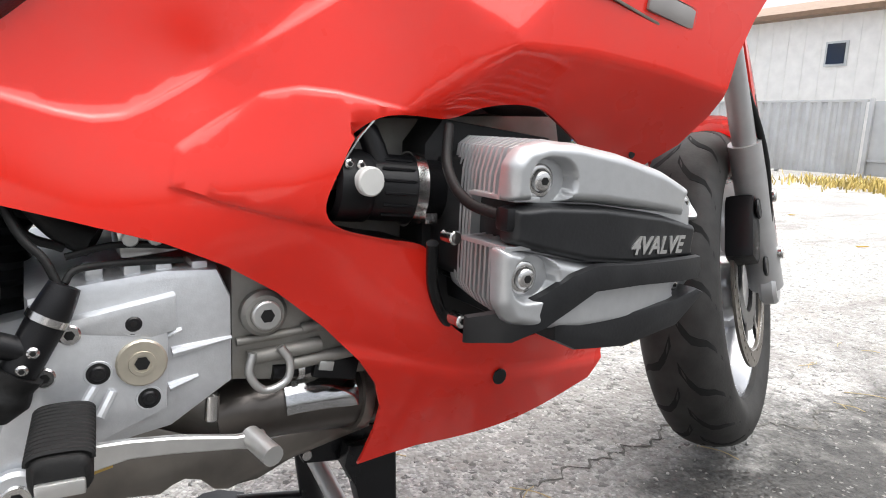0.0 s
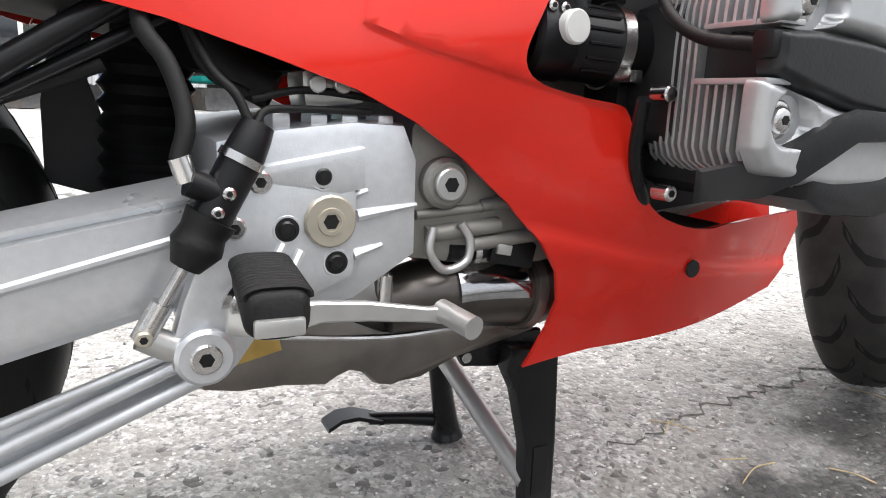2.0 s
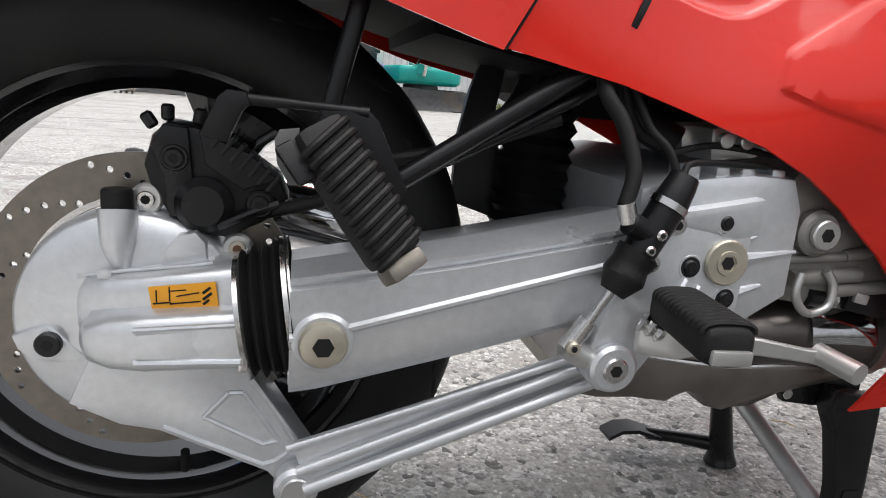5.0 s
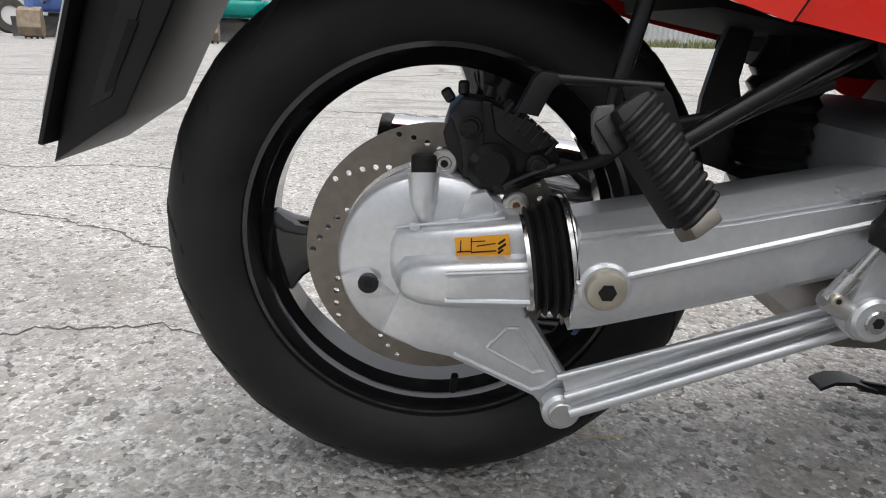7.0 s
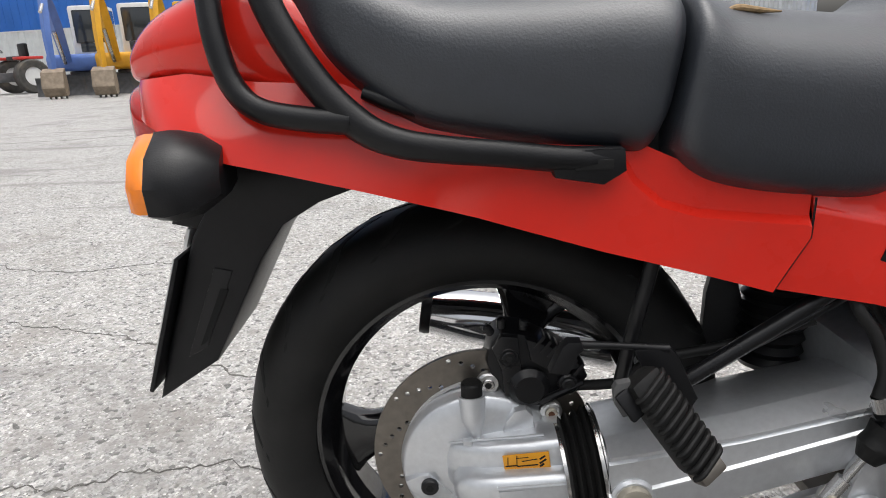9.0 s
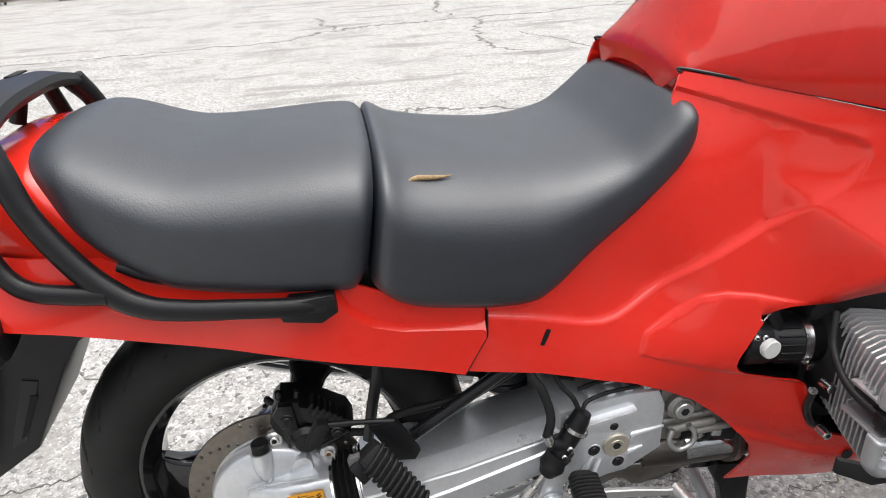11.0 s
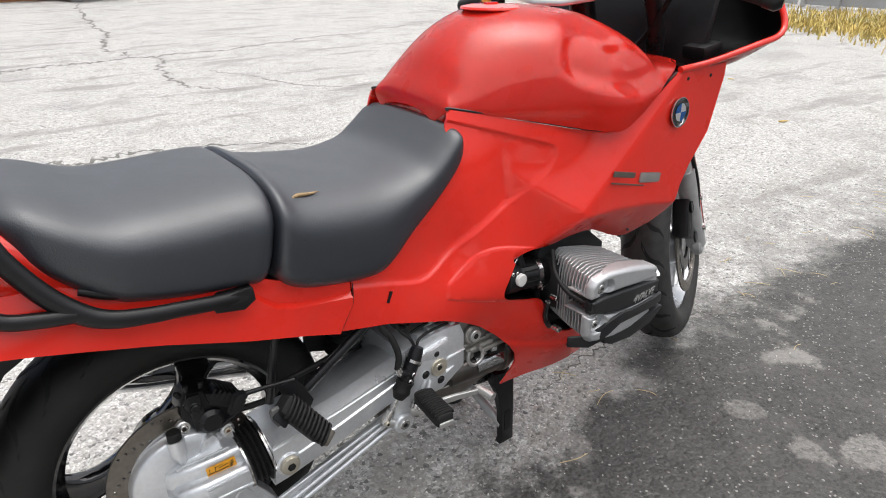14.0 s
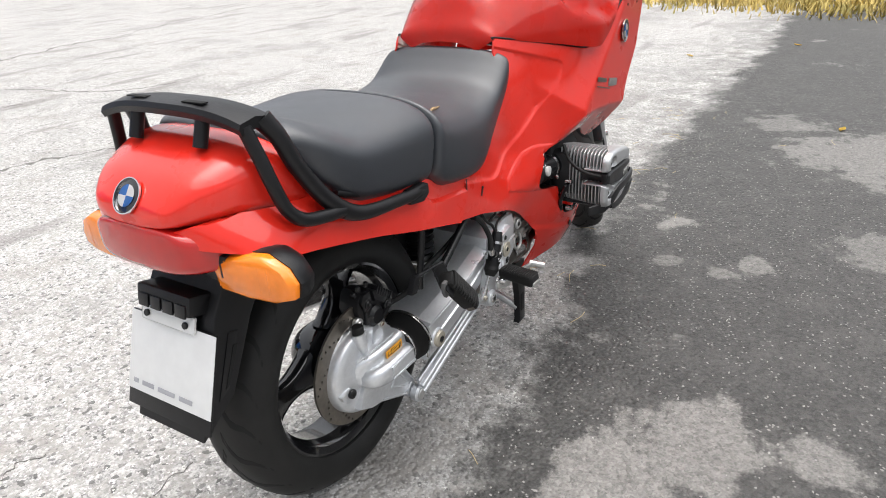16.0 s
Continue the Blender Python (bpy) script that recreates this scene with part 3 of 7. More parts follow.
for side in (-1, 1):
    fairing = part("side_fairing", shell(B(), SIDE_LINE, side_depth, side=side, step=0.009, creases=((INTAKE_LINE, 0.004), (KNEE_LINE, 0.006), (NOSE_LINE, 0.01), (BELLY_LINE, 0.012))), RED, bike, "red painted side fairing with intake opening")
    part("fastener", cyl(B(), (0.827, side * side_depth(0.827, 0.333), 0.333), (0, side, 0), 0.009, 0.002, 0.0008, 16), SATIN, fairing, "black recessed fastener")
    part("fastener", cyl(B(), (1.005, side * side_depth(1.005, 0.575), 0.575), (0, side, 0), 0.005, 0.002, 0.0008, 12), SATIN, fairing)
    for px, pz in ((1.06, 0.925), (1.135, 0.925)):
        part("fastener", cyl(B(), (px, side * (side_depth(px, pz) - 0.001), pz), (0, side, 0), 0.004, 0.002, 0.0006, 12), SATIN, fairing)
    b = B()
    skin(b, [[b.verts.new((x, side * (side_depth(x, z) - 0.006 - d), z)) for x, z in OPENING] for d in (0.0, 0.03, 0.1)], False, False)
    bmesh.ops.solidify(b, geom=b.faces[:], thickness=0.003)
    part("opening_liner", b, BLACK, fairing, "black plastic lining of the opening")
    b = B()
    box(b, 0.372, side * (side_depth(0.372, 0.585) + 0.0005), 0.585, 0.006, 0.003, 0.024, 0.001, turn=(0, 22, 0))
    part("slot", b, SATIN, fairing, "narrow black lock slot")


def badge(at, normal, r, parent):
    """A round enamelled badge: dark ring, white and blue quarters."""
    ring = part("badge", lathe(B(), [(0, 0), (r, 0), (r, 0.002), (r * 0.95, 0.003), (0, 0.003)], at, normal, 40), BADGE_BLACK, parent, "round enamelled badge")
    m = Matrix.Translation(at) @ Vector(normal).to_track_quat("Z", "Y").to_matrix().to_4x4()
    for q in range(4):
        bb = B()
        vs = [bb.verts.new(m @ Vector((0, 0, 0.0045)))]
        for a in np.linspace(q * math.pi / 2, (q + 1) * math.pi / 2, 9):
            vs.append(bb.verts.new(m @ Vector((0.62 * r * math.cos(a), 0.62 * r * math.sin(a), 0.0045))))
        bb.faces.new(vs)
        bmesh.ops.solidify(bb, geom=bb.faces[:], thickness=0.001)
        part("enamel_quarter", bb, BADGE_BLUE if q % 2 else BADGE_WHITE, ring)
    rim = B()
    lathe(rim, [(r * 0.97, 0.002), (r * 1.03, 0.002), (r * 1.03, 0.0045), (r * 0.97, 0.0045)], at, normal, 40, close=True)
    part("badge_rim", rim, CHROME, ring)
    return ring


EMBLEM = material("emblem_grey", (0.3, 0.28, 0.27), 0.35, metal=0.4)
BADGE_BLACK = material("badge_black", (0.012, 0.012, 0.014), 0.2, coat=0.6)
BADGE_BLUE = material("badge_blue", (0.03, 0.16, 0.5), 0.2, coat=0.6)
BADGE_WHITE = material("badge_white", (0.75, 0.75, 0.75), 0.2, coat=0.6)
for side in (-1, 1):
    badge((1.043, side * (side_depth(1.043, 0.857) + 0.001), 0.857), (0.05, side, 0.03), 0.031, bike)
    # model badge: grey bars
    m = part("model_badge", box(B(), 0.976, side * (side_depth(0.976, 0.725) + 0.0005), 0.725, 0.072, 0.003, 0.022, 0.003, turn=(0, 10, 0)), EMBLEM, bike, "grey plain bar emblem")
    part("emblem_bar", box(B(), 0.893, side * (side_depth(0.893, 0.746) + 0.0005), 0.746, 0.072, 0.003, 0.012, 0.001, turn=(0, 13, 0)), DISC, m)
    part("emblem_line", box(B(), 0.92, side * (side_depth(0.92, 0.72) + 0.0005), 0.719, 0.14, 0.003, 0.003, 0.0005, turn=(0, 14, 0)), DISC, m)

# tank cover
TANK = [(0.55, 0.09, 0.866, 0.89, 1), (0.558, 0.13, 0.892, 0.918, 0.95), (0.58, 0.144, 0.896, 0.95, 1.05), (0.615, 0.166, 0.888, 0.997, 1.1), (0.67, 0.196, 0.877, 1.038, 1.05), (0.74, 0.235, 0.863, 1.062, 0.95), (0.81, 0.272, 0.848, 1.068, 0.85), (0.87, 0.296, 0.84, 1.066, 0.85), (0.92, 0.3, 0.862, 1.06, 0.85), (0.955, 0.302, 0.888, 1.05, 0.8), (0.982, 0.304, 0.913, 1.028, 0.8), (1.0, 0.304, 0.926, 0.992, 0.85), (1.035, 0.302, 0.945, 0.966, 0.95), (1.09, 0.26, 0.953, 0.962, 1)]
tb = B()
rows = []
for x, w, zb, zt, e in np.array(smooth_line(TANK, 9)):
    rows.append([tb.verts.new((x, w * math.copysign(abs(math.cos(a)) ** e, math.cos(a)), zb + (zt - zb) * math.sin(a) ** e)) for a in np.linspace(0.0, math.pi, 89)])
    for v in (rows[-1][0], rows[-1][-1]):
        v.co.y *= 0.998
scoop = np.array(resample([(0.85, 1.062), (0.8, 1.04), (0.762, 0.99), (0.752, 0.96), (0.77, 0.93), (0.847, 0.906), (0.934, 0.888), (1.02, 0.922), (1.15, 0.95), (1.15, 1.1), (0.95, 1.08)], 0.01))
for _ in range(12):
    scoop = (np.roll(scoop, 1, 0) + 2 * scoop + np.roll(scoop, -1, 0)) / 4
HOLLOW = region([tuple(p) for p in scoop], 0.04, 0.024)
for v in tb.verts:
    if abs(v.co.y) > 0.05:
        v.co.y -= math.copysign(HOLLOW(v.co.x, v.co.z) * min(1, (abs(v.co.y) - 0.05) / 0.1), v.co.y)
skin(tb, rows, False, False)
bmesh.ops.solidify(tb, geom=tb.faces[:], thickness=0.004)
tank = part("tank_cover", tb, RED, bike, "glossy red tank cover with knee hollows")
cap = part("filler_cap", lathe(B(), [(0, 0), (0.062, 0), (0.066, 0.003), (0.064, 0.007), (0.045, 0.011), (0, 0.012)], (0.775, 0, 1.059), (0.02, 0, 1), 40), RED, tank, "pale red round filler cap")
part("cap_lock", box(B(), 0.775, 0, 1.0725, 0.03, 0.012, 0.004, 0.001), RED, cap)
# dark gap lines between tank cover and side fairing
for side in (-1, 1):
    pts = [(0.556, 0.897), (0.565, 0.9005), (0.70, 0.8705), (0.80, 0.8475), (0.85, 0.8375), (0.885, 0.8395), (0.942, 0.8695), (1.03, 0.938)]
    b = B()
    tube(b, [(x, side * (side_depth(x, z) - 0.003), z + 0.001) for x, z in pts], 0.0022, 8, 5)
    part("panel_gap_seal", b, SATIN, bike, "black rubber seal in the panel gap")

# seats
REAR_SEAT = [(-0.218, 0.06, 0.848, 0.868, 0.8), (-0.2, 0.13, 0.82, 0.88, 0.7), (-0.165, 0.17, 0.785, 0.886, 0.6), (-0.13, 0.19, 0.752, 0.877, 0.56), (-0.08, 0.203, 0.718, 0.857, 0.52), (-0.04, 0.208, 0.706, 0.848, 0.5), (0.03, 0.211, 0.694, 0.847, 0.48), (0.1, 0.213, 0.687, 0.85, 0.48), (0.135, 0.212, 0.685, 0.848, 0.48), (0.15, 0.195, 0.7, 0.838, 0.55)]
FRONT_SEAT = [(0.152, 0.18, 0.703, 0.838, 0.55), (0.162, 0.212, 0.686, 0.845, 0.5), (0.2, 0.217, 0.66, 0.83, 0.46), (0.28, 0.216, 0.644, 0.816, 0.44), (0.35, 0.212, 0.639, 0.808, 0.44), (0.385, 0.208, 0.656, 0.806, 0.44), (0.43, 0.2, 0.697, 0.808, 0.44), (0.48, 0.19, 0.732, 0.82, 0.46), (0.52, 0.185, 0.765, 0.85, 0.48), (0.55, 0.18, 0.793, 0.876, 0.5), (0.566, 0.172, 0.82, 0.874, 0.52), (0.576, 0.15, 0.835, 0.862, 0.6)]


def seat_body(stations, seam):
    """A padded seat: boxy below, well rounded above; its end at the seam between the seats leans."""
    b = B()
    fine = np.array(smooth_line(stations, 12))
    t = np.linspace(0, len(stations) - 1, 72)
    tt = np.linspace(0, len(stations) - 1, len(fine))
    rows = []
    for x, w, zb, zt, e in zip(*[np.interp(t, tt, fine[:, c]) for c in range(5)]):
        row = []
        near = max(0.0, 1 - abs(x - seam) / 0.12)
        for a in np.linspace(0, 2 * math.pi, 72, endpoint=False):
            c, sn = math.cos(a), math.sin(a)
            ex = max(e, 0.7) if sn > 0 else e
            z = (zb + zt) / 2 + (zt - zb) / 2 * math.copysign(abs(sn) ** ex, sn)
            lean = 0.026 * near * near * (3 - 2 * near) * min(1.0, max(0.0, (z - 0.69) / 0.15))
            row.append(b.verts.new((x + lean, w * math.copysign(abs(c) ** ex, c), z)))
        rows.append(row)
    return skin(b, rows, True, True)


for nm, sts, lab in (("rear_seat", REAR_SEAT, "worn dark grey vinyl passenger seat"), ("front_seat", FRONT_SEAT, "dark grey vinyl rider seat with a small tear")):
    seat = part(nm, seat_body([(q[0], q[1], q[2] - (0.012 if nm == "front_seat" else 0.006), q[3], q[4] - 0.1) for q in sts], 0.151), VINYL, bike, lab)
    sm = seat.modifiers.new("soft", "SMOOTH")
    sm.factor, sm.iterations = 0.5, 2
tear = B()
tube(tear, [(0.205, -0.172, 0.8075), (0.222, -0.165, 0.811), (0.242, -0.162, 0.8085), (0.266, -0.156, 0.8065)], [0.0008, 0.0034, 0.003, 0.0008], 8, 5)
part("tear", tear, material("foam", (0.3, 0.2, 0.1), 0.8, vary=0.4, scale=200), seat, "yellow foam showing in the tear")

# tail
TAIL_BASE = spread([(-0.386, 0.75, 0.03), (-0.358, 0.73, 0.115), (-0.323, 0.72, 0.162), (-0.30, 0.71, 0.185), (-0.2, 0.69, 0.192), (-0.05, 0.65, 0.195), (0.1, 0.60, 0.196), (0.27, 0.55, 0.196), (0.29, 0.63, 0.198), (0.1, 0.68, 0.192), (-0.05, 0.72, 0.186), (-0.2, 0.77, 0.162), (-0.293, 0.775, 0.143), (-0.358, 0.765, 0.105), (-0.1, 0.73, 0.182)])
STEP_LINE = [(0.32, 0.5), (0.32, 0.619), (0.25, 0.625), (0.19, 0.632), (0.155, 0.643), (0.13, 0.665), (0.1, 0.72), (-0.06, 0.75), (-0.06, 0.5)]
TAIL_STEP = region(STEP_LINE, 0.007, 0.009)
TAIL_LINE = [(0.263, 0.548), (0.292, 0.602), (0.293, 0.644), (0.2, 0.665), (0.13, 0.697), (0, 0.72), (-0.08, 0.735), (-0.14, 0.76), (-0.22, 0.765), (-0.293, 0.775), (-0.352, 0.77), (-0.372, 0.757), (-0.36, 0.735), (-0.313, 0.72), (-0.287, 0.704), (-0.13, 0.664), (-0.02, 0.634), (0.1, 0.596), (0.2, 0.567)]
for side in (-1, 1):
    part("tail_side_panel", shell(B(), TAIL_LINE, lambda x, z: TAIL_BASE(x, z) + TAIL_STEP(x, z) * min(1.0, max(0.0, (x + 0.06) / 0.16)) - (0.004 if x > 0.1 else 0.025 * (x + 0.06) if x > -0.06 else 0.0), side=side, step=0.009, creases=((STEP_LINE, 0.007),)), RED, bike, "red painted tail side panel")
for side in (-1, 1):
    part("rail_base", tube(B(), [(0.115, side * 0.192, 0.702), (0.05, side * 0.192, 0.712), (0.0, side * 0.191, 0.722), (-0.08, side * 0.187, 0.738), (-0.12, side * 0.182, 0.752)], [0.007, 0.01, 0.011, 0.01, 0.006], 12, 4), BLACK, bike, "black strip between seat and grab rail")
HUMP = [(-0.38, 0.05, 0.766, 0.782, 0.7), (-0.372, 0.085, 0.763, 0.803, 0.62), (-0.342, 0.114, 0.757, 0.832, 0.6), (-0.3, 0.14, 0.75, 0.852, 0.62), (-0.25, 0.155, 0.735, 0.872, 0.64), (-0.19, 0.166, 0.722, 0.866, 0.6), (-0.13, 0.172, 0.712, 0.815, 0.55), (-0.06, 0.177, 0.70, 0.756, 0.5), (0.02, 0.178, 0.69, 0.708, 0.5)]
part("tail_hump", body(B(), HUMP, 56, 56), RED, bike, "red rounded tail hump behind the seat")
badge((-0.369, 0.002, 0.806), (-0.82, 0, 0.57), 0.028, bike)

# belly pan between the side fairings
b = B()
prism(b, [(0.82, 0.26), (1.0, 0.29), (1.02, 0.33), (1.0, 0.4), (0.82, 0.36)], -0.185, 0.185, 0.01)
part("belly_pan", b, RED, bike)
b = B()
prism(b, [(-0.16, 0.72), (0.0, 0.69), (0.16, 0.66), (0.36, 0.62), (0.42, 0.68), (0.3, 0.72), (0.1, 0.74), (-0.14, 0.76)], -0.168, 0.168, 0.008)
part("seat_base", b, BLACK, bike, "black plastic seat base")
for side in (-1, 1):
    b = B()
    tube(b, [(0.2655, side * 0.1975, 0.549), (0.28, side * 0.1985, 0.576), (0.294, side * 0.1995, 0.602), (0.295, side * 0.199, 0.64)], 0.0012, 6, 1)
    part("panel_gap", b, SATIN, bike, "thin dark joint between the red panels")

# ---- motorcycle: wheels, brakes and fork ----
REAR, FRONT, STEER = Vector((-0.012, 0.0, 0.308)), Vector((1.522, 0.0, 0.316)), 27.0


def tyre_mesh(radius, half, rim_r):
    prof = []
    for a in np.linspace(-1, 1, 29):
        prof.append((radius - 0.05 * abs(a) ** 2.6, half * math.sin(a * 1.3) / math.sin(1.3)))
    prof += [(rim_r + 0.03, half * 0.99), (rim_r + 0.012, half * 0.9), (rim_r + 0.002, half * 0.8), (rim_r, half * 0.6), (rim_r, -half * 0.6), (rim_r + 0.002, -half * 0.8), (rim_r + 0.012, -half * 0.9), (rim_r + 0.03, -half * 0.99)]
    return lathe(B(), prof, (0, 0, 0), (0, 1, 0), 120, close=True)


def tread(parent, radius, half, count, deep, reach):
    """V-shaped sipes in the tread, one part each."""
    for k in range(count):
        for s in (-1, 1):
            b = B()
            a0 = 2 * math.pi * (k + (0.5 if s > 0 else 0)) / count
            rows = []
            for t in np.linspace(0.0, 1, 7):
                u = 0.03 + reach * t
                y = s * half * math.sin(u * 1.3) / math.sin(1.3)
                r = radius - 0.05 * u ** 2.6
                a = a0 + 0.34 * t + 0.05 * math.sin(t * 6)
                wd = 0.0085 * (1.25 - 0.8 * t) / radius
                rows.append([b.verts.new(((r + h) * math.cos(a + e), y, (r + h) * math.sin(a + e))) for e, h in ((-wd, 0.0008), (wd, 0.0008), (wd, -0.004), (-wd, -0.004))])
            skin(b, rows, True, True)
            part("tread_groove", b, GROOVE, parent)


RUST_DARK = material("rusty_socket", (0.12, 0.05, 0.025), 0.8)
GROOVE = material("tread_groove", (0.004, 0.004, 0.004), 0.9)
RIM_BLACK = material("gloss_black_rim", (0.006, 0.006, 0.007), 0.12, vary=0.1, coat=0.6, spec=0.4)
RIM_SILVER = material("silver_rim", (0.55, 0.56, 0.58), 0.3, metal=0.6, vary=0.05, coat=0.2)


def rim(parent, mat, r_out, r_in, half, spokes, first, hub, twin=False):
    prof = [(r_out + 0.012, half), (r_out + 0.014, half - 0.006), (r_out, half - 0.012), (r_out - 0.004, half - 0.02), (r_out - 0.022, half * 0.35), (r_out - 0.022, -half * 0.35), (r_out - 0.004, -half + 0.02), (r_out, -half + 0.012), (r_out + 0.014, -half + 0.006), (r_out + 0.012, -half),
            (r_out - 0.002, -half), (r_out - 0.012, -half + 0.012), (r_in + 0.006, -half * 0.5), (r_in, -half * 0.3), (r_in, half * 0.3), (r_in + 0.006, half * 0.5), (r_out - 0.012, half - 0.012), (r_out - 0.002, half)]
    ring = part("rim", lathe(B(), prof, (0, 0, 0), (0, 1, 0), 96, close=True), mat, parent)
    for k in range(spokes):
        base = radians(first) + 2 * math.pi * k / spokes
        for off in ((-0.16, 0.16) if twin else (0,)):
            a = base + off
            b = B()
            rows = []
            for t in np.linspace(0, 1, 9):
                r = hub + (r_in + 0.008 - hub) * t
                w = (0.016 if twin else 0.044) * (1.15 - 0.55 * math.sin(t * math.pi) + (0.6 * t ** 6))
                th = 0.5 * (0.05 - 0.02 * t)
                aa = a + (0.0 if twin else 0.1 * t)
                c, s = math.cos(aa), math.sin(aa)
                row = []
                for q in np.linspace(0, 2 * math.pi, 14, endpoint=False):
                    lx = w * math.copysign(abs(math.cos(q)) ** 0.6, math.cos(q))
                    ly = th * math.copysign(abs(math.sin(q)) ** 0.6, math.sin(q))
                    row.append(b.verts.new((r * c - lx * s, ly, r * s + lx * c)))
                rows.append(row)
            skin(b, rows, True, True)
            part("spoke", b, mat, parent)
    part("hub", lathe(B(), [(0.0, -0.06), (hub * 0.8, -0.06), (hub + 0.012, -0.03), (hub + 0.012, 0.03), (hub * 0.8, 0.06), (0, 0.06)], (0, 0, 0), (0, 1, 0), 40), mat, parent)
    return ring


def disc(parent, at, r, width, groups, axis=-1):
    """A drilled brake disc ring: rows of holes run inwards from the edge in spirals."""
    def circle(x, z, rr, n):
        return [(x + rr * math.cos(2 * math.pi * k / n), z + rr * math.sin(2 * math.pi * k / n)) for k in range(n)]
    drilled = []
    for g_ in range(groups):
        for k in range(5):
            a = 2 * math.pi * g_ / groups - radians(6.2) * k
            rr = r - width * (0.16 + 0.16 * k)
            drilled.append(circle(at[0] + rr * math.cos(a), at[2] + rr * math.sin(a), 0.0031, 10))
    b = shell(B(), circle(at[0], at[2], r, 120), lambda x, z: abs(at[1]) + 0.0025, 0.005, step=0.02, side=math.copysign(1, at[1]), holes=[circle(at[0], at[2], r - width, 90)] + drilled)
    d = part("brake_disc", b, DISC, parent, "drilled brown-tinged steel brake disc", smooth=False)
    lip = lathe(B(), [(r - width * 0.98, 0.0), (r - width * 0.86, 0.0), (r - width * 0.86, 0.0008), (r - width * 0.98, 0.0008)], (at[0], at[1] + axis * 0.0026, at[2]), (0, axis, 0), 72, close=True)
    part("worn_band", lip, STEEL, d)
    return d


rear_wheel = new("rear_wheel")
rear_wheel.parent, rear_wheel.location = bike, REAR
part("tyre", tyre_mesh(0.307, 0.08, 0.214), TYRE, rear_wheel, "worn black road tyre")
tread(rear_wheel, 0.307, 0.08, 22, 0.004, 0.8)
rim(rear_wheel, RIM_BLACK, 0.212, 0.195, 0.06, 3, 184, 0.06)
disc(rear_wheel, (-0.003, -0.088, 0.002), 0.136, 0.042, 10)
b = B()
tube(b, [(0.022, -0.05, -0.188), (0.024, -0.06, -0.162)], 0.0045, 10, 1)
part("valve_stem", b, RUBBER, rear_wheel)

front_wheel = new("front_wheel")
# the wheel and fork turn about the raked steering axis
STEERED = Matrix.Translation(FRONT) @ Matrix.Rotation(radians(STEER), 4, Vector((-math.sin(radians(25)), 0, math.cos(radians(25)))))
front_wheel.parent, front_wheel.matrix_basis = bike, STEERED
part("tyre", tyre_mesh(0.30, 0.068, 0.208), TREAD, front_wheel, "worn black road tyre")
tread(front_wheel, 0.30, 0.068, 20, 0.004, 0.85)
rim(front_wheel, RIM_SILVER, 0.206, 0.182, 0.045, 3, 100, 0.055, twin=True)
for s in (-1, 1):
    disc(front_wheel, (0, s * 0.068, 0), 0.152, 0.034, 12, s)
    b = B()
    lathe(b, [(0.05, -0.004), (0.085, -0.004), (0.085, 0.004), (0.05, 0.004)], (0, s * 0.062, 0), (0, 1, 0), 40, close=True)
    for k in range(6):
        a = k * math.pi / 3
        part("carrier_arm", box(B(), 0.1 * math.cos(a), s * 0.064, 0.1 * math.sin(a), 0.05, 0.006, 0.022, 0.003, turn=(0, -math.degrees(a), 0)), SATIN, front_wheel)
    part("disc_carrier", b, SATIN, front_wheel)

# front fork, turned with the wheel
fork = new("front_fork")
fork.parent, fork.matrix_basis = bike, STEERED
FORK_GREY = material("grey_fork_leg", (0.5, 0.5, 0.5), 0.38, metal=0.5, vary=0.06)
for s in (-1, 1):
    b = B()
    tube(b, [(0.0, s * 0.098, 0.0), (-0.115, s * 0.098, 0.26)], [0.03, 0.027], 20, 1)
    tube(b, [(-0.115, s * 0.098, 0.26), (-0.3, s * 0.098, 0.68)], 0.02, 20, 1)
    part("fork_leg", b, FORK_GREY, fork, "grey painted fork leg")
    b = B()
    box(b, -0.105, s * 0.082, 0.11, 0.06, 0.05, 0.115, 0.012, turn=(0, 22, 0))
    caliper = part("front_caliper", b, BLACK, fork, "black four-piston brake caliper")
    for q in ((-0.062, 0.165), (-0.028, 0.062)):
        part("caliper_bolt", cyl(B(), (q[0], s * 0.122, q[1]), (0, s, 0), 0.011, 0.012, 0.002, 16), STEEL, caliper)
        part("piston_cover", cyl(B(), (q[0] - 0.04, s * 0.107, q[1] - 0.02), (0, s, 0), 0.018, 0.006, 0.002, 20), SATIN, caliper)
    part("axle_clamp", cyl(B(), (0.0, s * 0.088, 0.0), (0, s, 0), 0.036, 0.03, 0.006, 24), FORK_GREY, fork)
# front mudguard: an arched shell over the tyre, with panels along the fork legs
b = B()
rows = []
for a in np.linspace(radians(92), radians(40), 18):
    rows.append([b.verts.new(((0.328 - 0.045 * abs(q) ** 3) * math.cos(a), 0.076 * math.sin(q * 1.45), (0.328 - 0.045 * abs(q) ** 3) * math.sin(a))) for q in np.linspace(-1, 1, 15)])
skin(b, rows, False, False)
bmesh.ops.solidify(b, geom=b.faces[:], thickness=0.004)
guard = part("front_mudguard", b, RED, fork, "red arched front mudguard")
for s in (-1, 1):
    b = B()
    prism(b, [(0.035, 0.045), (0.05, 0.055), (0.0, 0.19), (-0.095, 0.37), (-0.14, 0.43), (-0.16, 0.43), (-0.115, 0.33), (-0.03, 0.18)], s * 0.075, s * 0.118, 0.004)
    part("fork_panel", b, RED, guard, "red panel in front of the fork leg")
    part("panel_edge", tube(B(), [(0.034, s * 0.115, 0.05), (-0.012, s * 0.115, 0.18), (-0.1, s * 0.115, 0.34)], 0.004, 8, 4), BLACK, guard)
